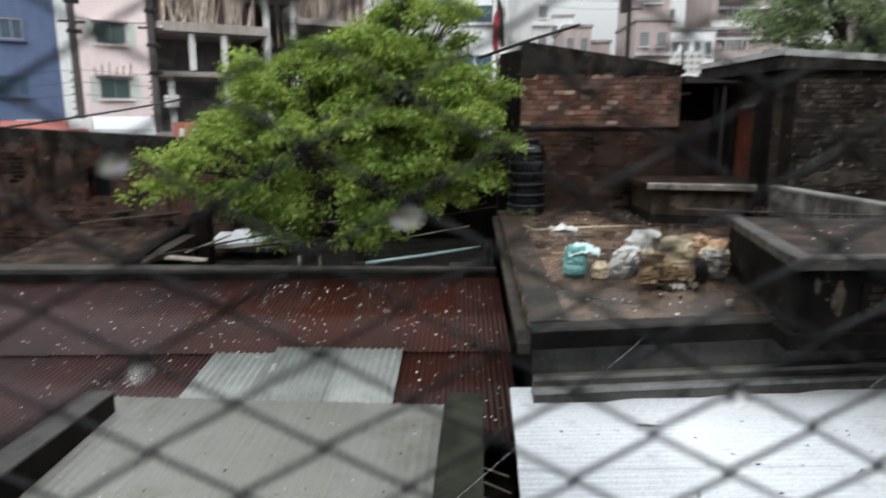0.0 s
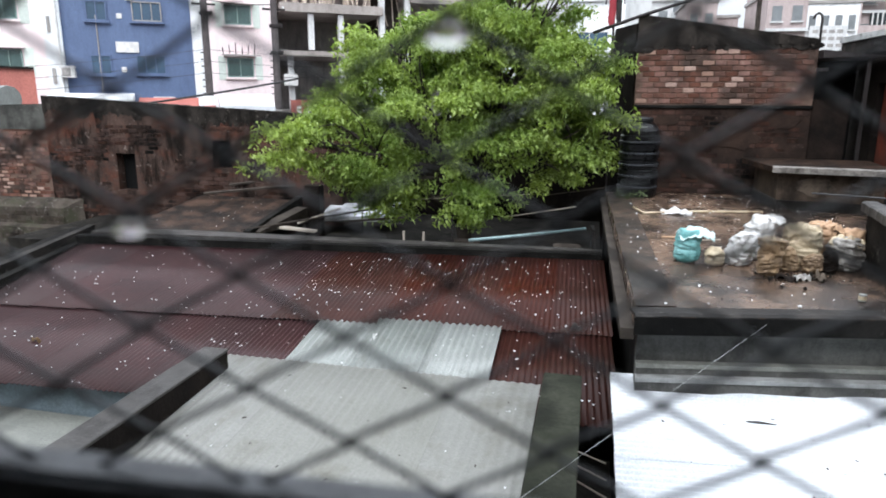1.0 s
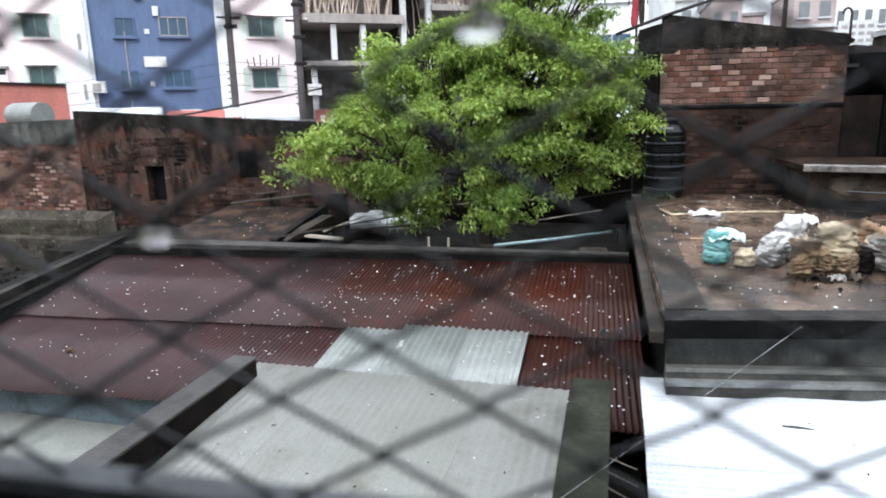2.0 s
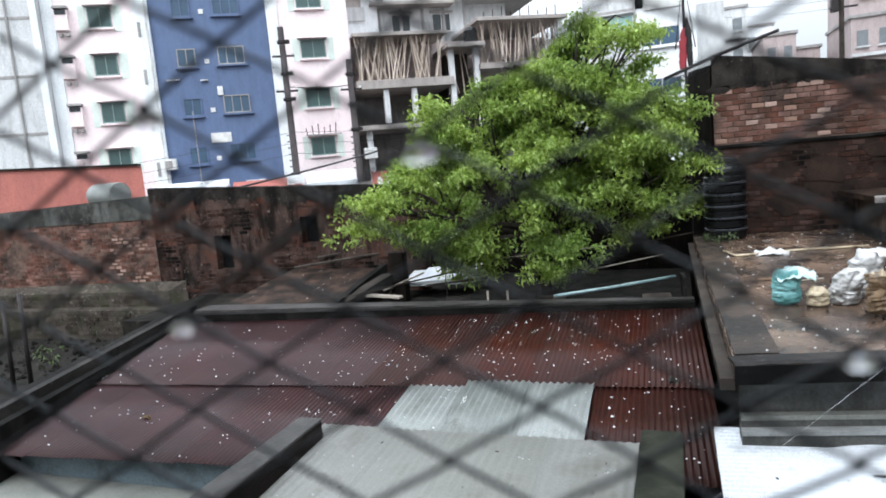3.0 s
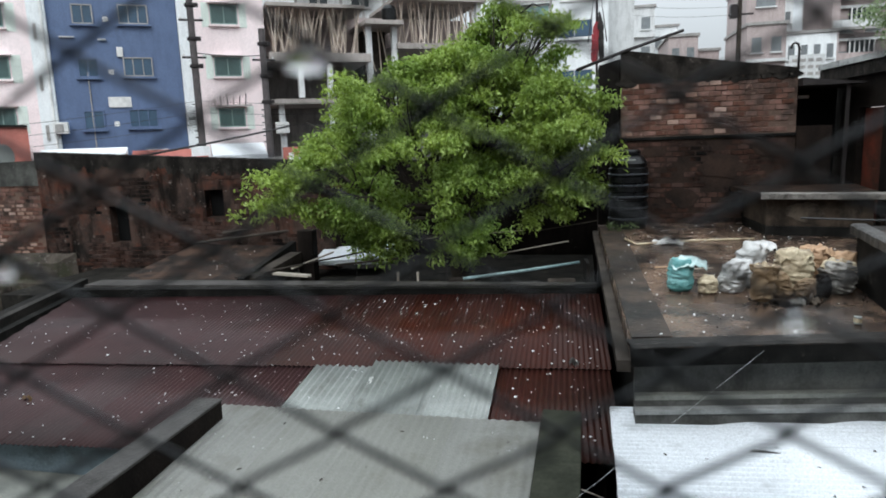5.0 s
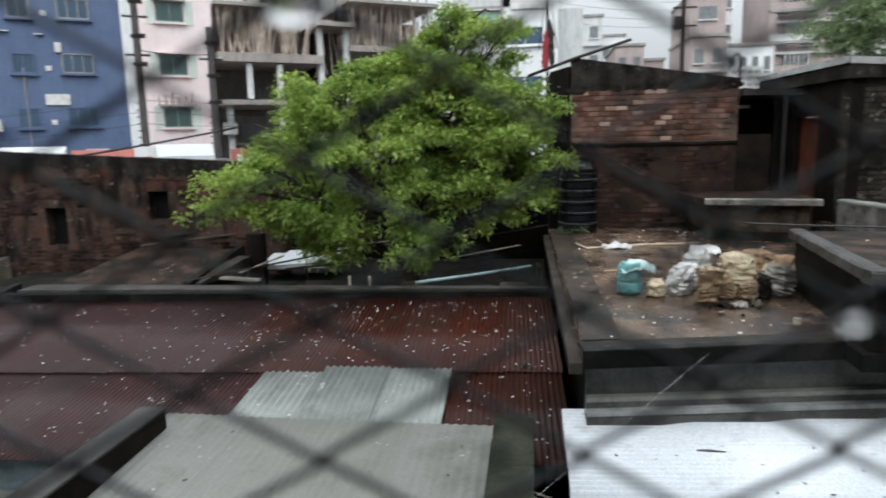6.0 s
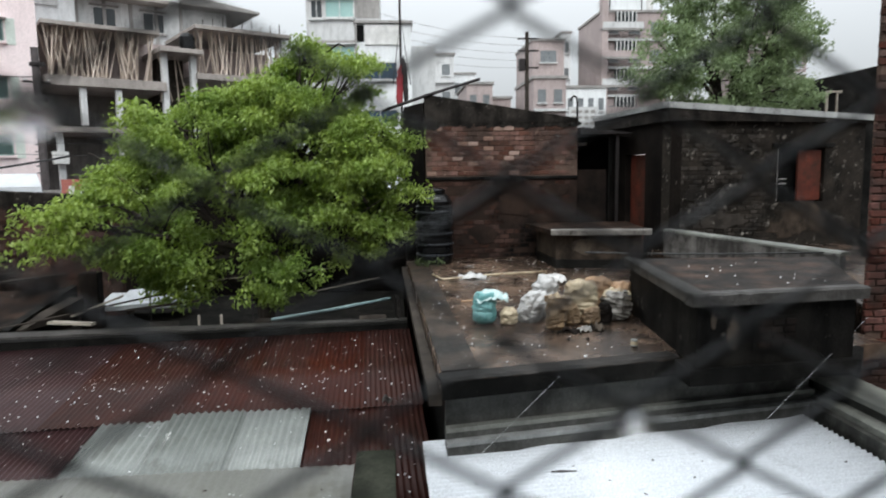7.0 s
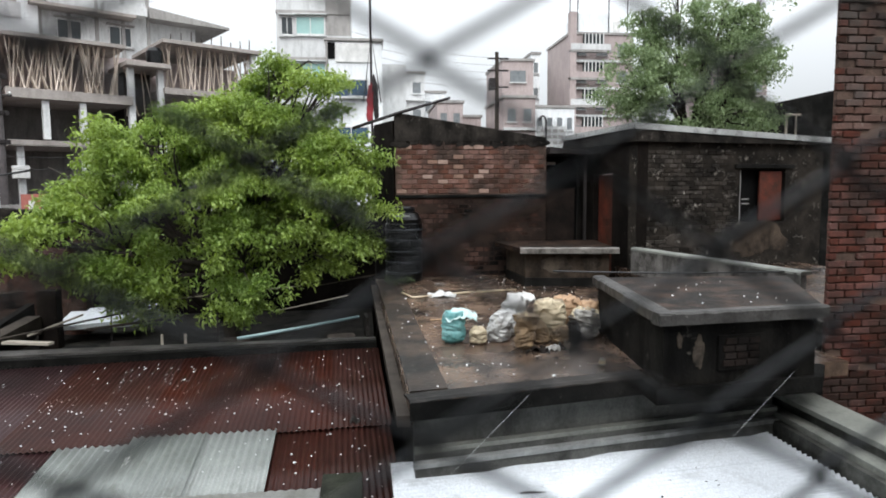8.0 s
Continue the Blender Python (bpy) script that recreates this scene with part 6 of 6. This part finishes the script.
street_pole(0.6, 38, 15.2, (11.7, 13.6), "dark utility pole with climbing rungs before the pink house")
street_pole(4.15, 38, 13.3, (11.6,), "dark utility pole before the unfinished house")
tp = thing("utility_pole", "far dark utility pole with a transformer box", "pole", "utility poles")
part("pole", tubem([(11.6, 56, 0), (11.6, 56, 18.6)], [0.22, 0.16], 8), M["wood_old"], tp)
part("transformer", boxm(10.9, 11.4, 55.7, 56.3, 15.4, 16.4, 0.05), M["dark_metal"], tp)
for z in (15.6, 17.0, 18.0):
    part("crossarm", boxm(10.8, 12.6, 55.9, 56.1, z, z + 0.12), M["dark_metal"], tp)


def cable(name, a, b, sag, r, m, label):
    a, b = Vector(a), Vector(b)
    pts = [a.lerp(b, k / 14) - Vector((0, 0, sag * 4 * (k / 14) * (1 - k / 14))) for k in range(15)]
    return tagged(finish(name, tubem(pts, r, 6), M[m], soft=True), label, "cable")


# Far lines: black faded to grey in the colour for distance.
for k in range(5):
    cable("overhead_line", (11.6, 56, 15.7 + 0.6 * k), (-2, 50, 16.3 + 0.7 * k), 0.5, 0.015, "thread_grey", "thin overhead line between far poles, faded to grey")
cable("overhead_line", street(0.6, 38, 12.0), street(4.15, 38, 11.9), 0.1, 0.025, "cable", "black line between the street poles")
for k in range(3):
    cable("overhead_line", street(-14, 36, 6.9 + 0.5 * k), street(0.6, 38, 8.3 + 0.6 * k), 0.2, 0.01, "cable", "thin black line along the street")
    cable("overhead_line", street(0.6, 38, 8.3 + 0.6 * k), street(16, 38.5, 8.8 + 0.6 * k), 0.4, 0.012, "cable", "thin black line along the street")
cable("service_cable", street(-13, 30, 5.6), street(5, 36, 8.0), 0.3, 0.05, "cable", "thick black service cable drooping over the shops")
cable("thread_line", (1.72, 5.97, 5.21), (-1.6, 1.77, 4.43), 0.0, 0.001, "thread", "thin pale line strung from the flat roof")
cable("thread_line", (5.11, 6.6, 5.37), (0.63, 2.73, 4.85), 0.0, 0.001, "thread", "thin pale line strung from the brick corner")
cable("roof_cable", (2.48, 8.3, 5.93), (5.5, 7.95, 5.9), 0.02, 0.012, "cable", "black cable lying over the stair box")

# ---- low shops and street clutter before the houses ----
# Backing wall added so that gaps in the tree read as dark shade.
backing_wall = setting(finish("wall_behind_tree", boxm(-6.5, 0.3, 16.2, 16.5, 0, 6.5), M["soot_shade"]), "black backing wall added to make the gaps in the tree dark", "wall")
shop = thing("shop_row", "row of low shops with pale tin awnings", "shops", at=street(0, 36), rz=33)
part("wall", boxm(-7, 9, 1.0, 1.3, 0, 6.4), M["concrete_mid"], shop)
part("awning", prismm([(1.0, -0.6), (3.7, -0.6), (3.7, 1.0), (1.0, 1.0)], 6.3, [6.6, 6.6, 7.2, 7.2]), M["white_tin"], shop, "white sheet awning")
part("awning", prismm([(-2.8, -0.4), (0.8, -0.4), (0.8, 1.0), (-2.8, 1.0)], 6.3, [6.5, 6.6, 7.0, 7.0]), M["salmon"], shop, "faded red sheet awning")
part("awning", prismm([(-6.8, -0.4), (-3.0, -0.4), (-3.0, 1.0), (-6.8, 1.0)], 6.5, [6.9, 6.9, 7.2, 7.2]), M["white_wall"], shop, "dirty white awning")
part("banner", boxm(4.6, 7.6, 0.2, 0.26, 5.8, 6.9, 0.01), M["salmon"], shop, "orange-red banner")
for k in range(5):
    part("banner_bar", boxm(4.9 + 0.5 * k, 5.15 + 0.5 * k, 0.18, 0.2, 6.2, 6.6), M["white_paint"], shop)
part("banner", boxm(4.5, 8.2, 0.3, 0.4, 5.3, 5.75), M["white_wall"], shop)
part("crates", boxm(0.0, 0.9, -0.3, 0.6, 6.3, 7.1, 0.03), M["white_wall"], shop)
sal = thing("salmon_house", "low salmon-pink house with a dark coping behind the old brick wall", "house")
part("wall", prismm([(-30, 18.2), (-19.4, 20), (-25.3, 26), (-36, 26)], 0, [8.5, 7.95, 7.95, 8.5]), M["salmon"], sal)
bm = prismm([(-30, 18.1), (-19.3, 19.9), (-25.2, 26), (-36, 26)], 0.0, 0.07)
for v in bm.verts:
    v.co.z += 8.5 - 0.55 * min(1.0, max(0.0, (v.co.x + 30) / 10.7))
part("coping", bm, M["slab_top"], sal)
# Black sheet on the wall for the dark inside of the house.
part("doorway", prismm([(-21.6, 19.56), (-20.2, 19.8), (-20.2, 19.86), (-21.6, 19.62)], 5, 7.35), M["shade_black"], sal)
drum = thing("steel_drum", "silver-grey steel drum lying behind the old brick wall", "drum", at=(-17.0, 16, 6.95))
db = part("body", lathe([(0.36, -0.65), (0.37, -0.6), (0.37, 0.6), (0.36, 0.65)], 28), M["zinc"], drum)
db.matrix_basis = Matrix.Rotation(radians(90), 4, "Y") @ Matrix.Rotation(radians(12), 4, "X")
part("stand", boxm(-0.6, 0.6, -0.35, 0.35, -6.95, -0.3), M["concrete_dark"], drum)

# ---- own building: facade with the open window, room behind ----
own = setting(finish("wall_facade", boxm(-9, -1.1, 0.05, 0.33, 0, 9.5), M["plaster_grey"]), "plain grey facade beside the window", "wall")
part("facade_piece", boxm(1.1, 9, 0.05, 0.33, 0, 9.5), M["plaster_grey"], own)
part("facade_piece", boxm(-1.1, 1.1, 0.05, 0.33, 0, 6.2), M["plaster_grey"], own)
part("facade_piece", boxm(-1.1, 1.1, 0.05, 0.33, 7.9, 9.5), M["plaster_grey"], own)
room = setting(finish("wall_room", boxm(-1.9, 1.9, -3.2, -3.0, 5.6, 8.7), M["room_wall"]), "plain room wall behind the window", "wall")
for x in (-1.9, 1.8):
    part("room_side", boxm(x, x + 0.1, -3.0, 0.05, 5.6, 8.7), M["room_wall"], room)
setting(finish("floor_room", boxm(-1.9, 1.9, -3.0, 0.05, 5.5, 5.6), M["room_wall"]), "plain cement floor of the room", "floor")
setting(finish("ceiling", boxm(-1.9, 1.9, -3.0, 0.05, 8.7, 8.8), M["room_wall"]), "plain plaster ceiling", "ceiling")

# ---- wire mesh in the window ----
GX, GZ, GW, GH = -0.0797, 7.0154, 0.0811, 0.0476


def mesh_at(x, z, off=0.0):
    return Vector((x, 0.2246 + 0.1425 * x - 0.048 * (z - 7) + off, z))


def knot(i, j, off=0.0):
    return mesh_at(GX + i * GW / 2, GZ + j * GH / 2, off)


grille = thing("wire_mesh", "rusty grey diamond wire mesh across the window, wet with drops", "wire mesh")
rw = random.Random(3)
wob = {}
for i in range(-12, 16):
    bm = bmesh.new()
    pts = []
    for j in range(-9, 16):
        k = i if (i + j) % 2 == 0 else i + 1
        off = 0.0012 if k == i else -0.0012
        key = (k, j)
        if key not in wob:
            wob[key] = (rw.uniform(-0.0012, 0.0012), rw.uniform(-0.0012, 0.0012))
        c = knot(k, j, off) + Vector((wob[key][0] + (0.0014 if k != i else -0.0014), 0, wob[key][1]))
        pts.append(c)
    fine = []
    for a, b in zip(pts, pts[1:]):
        fine += [a.lerp(b, 0.025), a.lerp(b, 0.5), a.lerp(b, 0.975)]
    tube(bm, fine, 0.0014, 7)
    part("wire", bm, M["wire_metal"], grille, soft=True)


def frame_bar(z0, z1, tilt, depth, name, label):
    bm = bmesh.new()
    vs = []
    for x in (-1.1, 1.1):
        for dz in (z0, z1):
            for d in (-depth / 2, depth / 2):
                vs.append(bm.verts.new(mesh_at(x, dz + tilt * x, d)))
    a = vs
    for f in ((0, 1, 3, 2), (4, 6, 7, 5), (0, 4, 5, 1), (2, 3, 7, 6), (0, 2, 6, 4), (1, 5, 7, 3)):
        bm.faces.new([a[k] for k in f])
    bmesh.ops.bevel(bm, geom=list(bm.edges), offset=0.003, segments=2, affect="EDGES")
    return part(name, bm, M["wire_metal"], grille, label)


frame_bar(6.758, 6.817, -0.068, 0.022, "bottom_bar", "dark flat iron bar along the bottom")
frame_bar(7.36, 7.4, 0, 0.022, "top_bar", "dark flat iron bar along the top")


def drop_at(i, j, size):
    """A water drop that hangs from a knot."""
    prof = [(0.10, 1.15), (0.22, 0.95), (0.45, 0.62), (0.78, 0.2), (0.95, -0.15), (0.98, -0.42), (0.85, -0.72), (0.55, -0.93), (0.15, -1.0)]
    bm = lathe([(a * size, b * size) for a, b in prof[::-1]], 20)
    ob = tagged(finish("water_drop", bm, M["water"], soft=True), "clear water drop hanging from the wire mesh", "water drop", "drops on the mesh")
    ob.location = knot(i, j) + Vector((0, 0, -0.0013 - size * 0.72))
    ob.scale = (1.35, 1.0, 0.8)
    return ob


for i, j, size in ((0, 0, 0.006), (-3, -3, 0.005), (-3, 1, 0.0053), (4, -4, 0.0048), (2, -8, 0.003), (7, -5, 0.0034)):
    drop_at(i, j, size)

# ---- bricks, piece by piece ----
M["brick_pale"] = mat("brick_pale", (0.32, 0.21, 0.165, 1), (0.22, 0.14, 0.11, 1), 2, 0.85, 0, 0.8, 40, vary=0.2, spec=0.08)
def brick_meshes(l, d, h, m, n, seed):
    """A few worn brick shapes that the pieces share."""
    out_ = []
    r = random.Random(seed)
    for _ in range(n):
        bm = boxm(-l / 2, l / 2, -d / 2, d / 2, -h / 2, h / 2, 0)
        for v in bm.verts:
            v.co += Vector((r.uniform(-1, 1) * 0.006, r.uniform(-1, 1) * 0.003, r.uniform(-1, 1) * 0.004))
        bmesh.ops.bevel(bm, geom=list(bm.edges), offset=0.006, segments=1, affect="EDGES")
        me = bpy.data.meshes.new("brick")
        bm.to_mesh(me)
        bm.free()
        me.materials.append(m)
        out_.append(me)
    return out_


def lay_bricks(parent, me_list, x0, x1, z0, z1, y, step, course, keep, seed, lim=300):
    r = random.Random(seed)
    row, n = 0, 0
    z = z0
    while z < z1 and n < lim:
        x = x0 + (step / 2 if row % 2 else 0)
        while x < x1 and n < lim:
            if keep(x, z, r):
                ob = new("brick", r.choice(me_list))
                ob.parent = parent
                ob.matrix_basis = Matrix.Translation((x, y - r.uniform(-0.006, 0.008), z)) @ Matrix.Rotation(radians(r.uniform(-1.2, 1.2)), 4, "Y")
                n += 1
            x += step
        z += course
        row += 1


def brick_stuff(name, parent, m, x0, x1, z0, z1, y, step, course, keep, seed, l, h, label):
    """Courses of bricks joined into one part, for walls that stay far off."""
    r = random.Random(seed)
    vs, fs = [], []
    row, z = 0, z0
    while z < z1:
        x = x0 + (step / 2 if row % 2 else 0)
        while x < x1:
            if keep(x, z, r):
                b = len(vs)
                pr = r.uniform(0.004, 0.02)
                e = [r.uniform(-0.005, 0.005) for _ in range(4)]
                a0, a1, c0, c1 = x - l / 2 + e[0], x + l / 2 + e[1], z - h / 2 + e[2], z + h / 2 + e[3]
                vs += [(a0, y, c0), (a1, y, c0), (a1, y, c1), (a0, y, c1), (a0 + 0.005, y - pr, c0 + 0.005), (a1 - 0.005, y - pr, c0 + 0.005), (a1 - 0.005, y - pr, c1 - 0.005), (a0 + 0.005, y - pr, c1 - 0.005)]
                fs += [[b + k for k in f] for f in ((4, 5, 6, 7), (0, 1, 5, 4), (1, 2, 6, 5), (2, 3, 7, 6), (3, 0, 4, 7))]
            x += step
        z += course
        row += 1
    me = bpy.data.meshes.new(name)
    me.from_pydata(vs, [], fs)
    me.materials.append(m)
    ob = new(name, me)
    ob.parent = parent
    return tagged(ob, label, kind="stuff")


pale_brick = brick_meshes(0.2, 0.056, 0.085, M["brick_pale"], 1, 21)[0]
lay_bricks(back, brick_meshes(0.2, 0.05, 0.085, M["brick"], 5, 1), 0.82, 3.8, 6.96, 7.97, 13.482, 0.213, 0.1, lambda x, z, r: r.random() > 0.03 and (x < 3.4 or r.random() > 0.4), 2)
for a_ob in random.Random(77).sample([c for c in back.children if c.name.startswith("brick") and "courses" not in c.name], 22):
    if a_ob.location.x < 2.6:
        a_ob.data = pale_brick
brick_stuff("brick_courses", back, M["brick_old"], 0.82, 3.8, 5.25, 6.8, 13.47, 0.213, 0.1, lambda x, z, r: r.random() > 0.12, 3, 0.2, 0.085, "blackened old brick courses")
lay_bricks(pil, brick_meshes(0.202, 0.05, 0.068, M["brick_red"], 5, 4), 5.17, 6.4, 4.0, 7.62, 6.618, 0.218, 0.083, lambda x, z, r: r.random() > 0.04, 5)
lay_bricks(pil, brick_meshes(0.202, 0.05, 0.068, M["brick_grime"], 5, 9), 5.17, 6.4, 7.652, 9.4, 6.618, 0.218, 0.083, lambda x, z, r: r.random() > 0.1, 9)
halves = brick_meshes(0.098, 0.05, 0.068, M["brick_red"], 3, 14)
rh = random.Random(15)
for k in range(33):
    b_ob = new("brick", rh.choice(halves))
    b_ob.parent = pil
    b_ob.matrix_basis = Matrix.Translation((5.118 + rh.uniform(-0.012, 0.004), 6.618 - rh.uniform(-0.006, 0.008), 4.083 + 0.166 * k))
brick_stuff("brick_courses", lw, M["brick"], -21.8, -13.55, 4.3, 6.2, WY + 0.04, 0.26, 0.1, lambda x, z, r: r.random() > 0.1 and noise.noise(Vector((x * 0.5, 0, z))) > -0.35, 6, 0.245, 0.082, "worn red brick courses")
brick_stuff("limed_bricks", lw, M["brick_pale"], -15.2, -13.8, 4.5, 5.75, WY + 0.034, 0.26, 0.1, lambda x, z, r: noise.noise(Vector((x * 1.7, 4.4, z * 1.9))) > -0.1 and r.random() > 0.4, 41, 0.2, 0.07, "bricks smeared with pale lime")
brick_stuff("stone_courses", lw, M["mossy_rubble"], -21.8, -13.1, 3.84, 4.2, 13.72, 0.34, 0.13, lambda x, z, r: r.random() > 0.12, 31, 0.31, 0.11, "rough mossy stone courses")
brick_stuff("stone_courses", lw, M["mossy_rubble"], -21.8, -13.2, 3.15, 3.74, 13.45, 0.34, 0.13, lambda x, z, r: r.random() > 0.12, 32, 0.31, 0.11, "rough mossy stone courses")
brick_stuff("brick_courses", lw2, M["brick_old"], -13.3, -6.0, 4.2, 6.3, WY, 0.26, 0.1, lambda x, z, r: noise.noise(Vector((x * 0.9, 2.2, z * 1.3))) > -0.08 and r.random() > 0.1 and not (-11.8 < x < -10.7 and 4.6 < z < 5.8) and not (-9.1 < x < -8.1 and 5.2 < z < 6.2), 7, 0.245, 0.082, "bare bricks where plaster has fallen")
hb = brick_stuff("brick_facing", house, M["soot_brick"], 0.2, 2.28, 5.55, 7.75, 0.0, 0.2, 0.085, lambda x, z, r: noise.noise(Vector((x * 1.3, 5.2, z * 1.6))) > -0.3 and r.random() > 0.15, 8, 0.185, 0.068, "blackened bricks with pale worn faces")
hb.matrix_basis = fw.matrix_basis.copy()
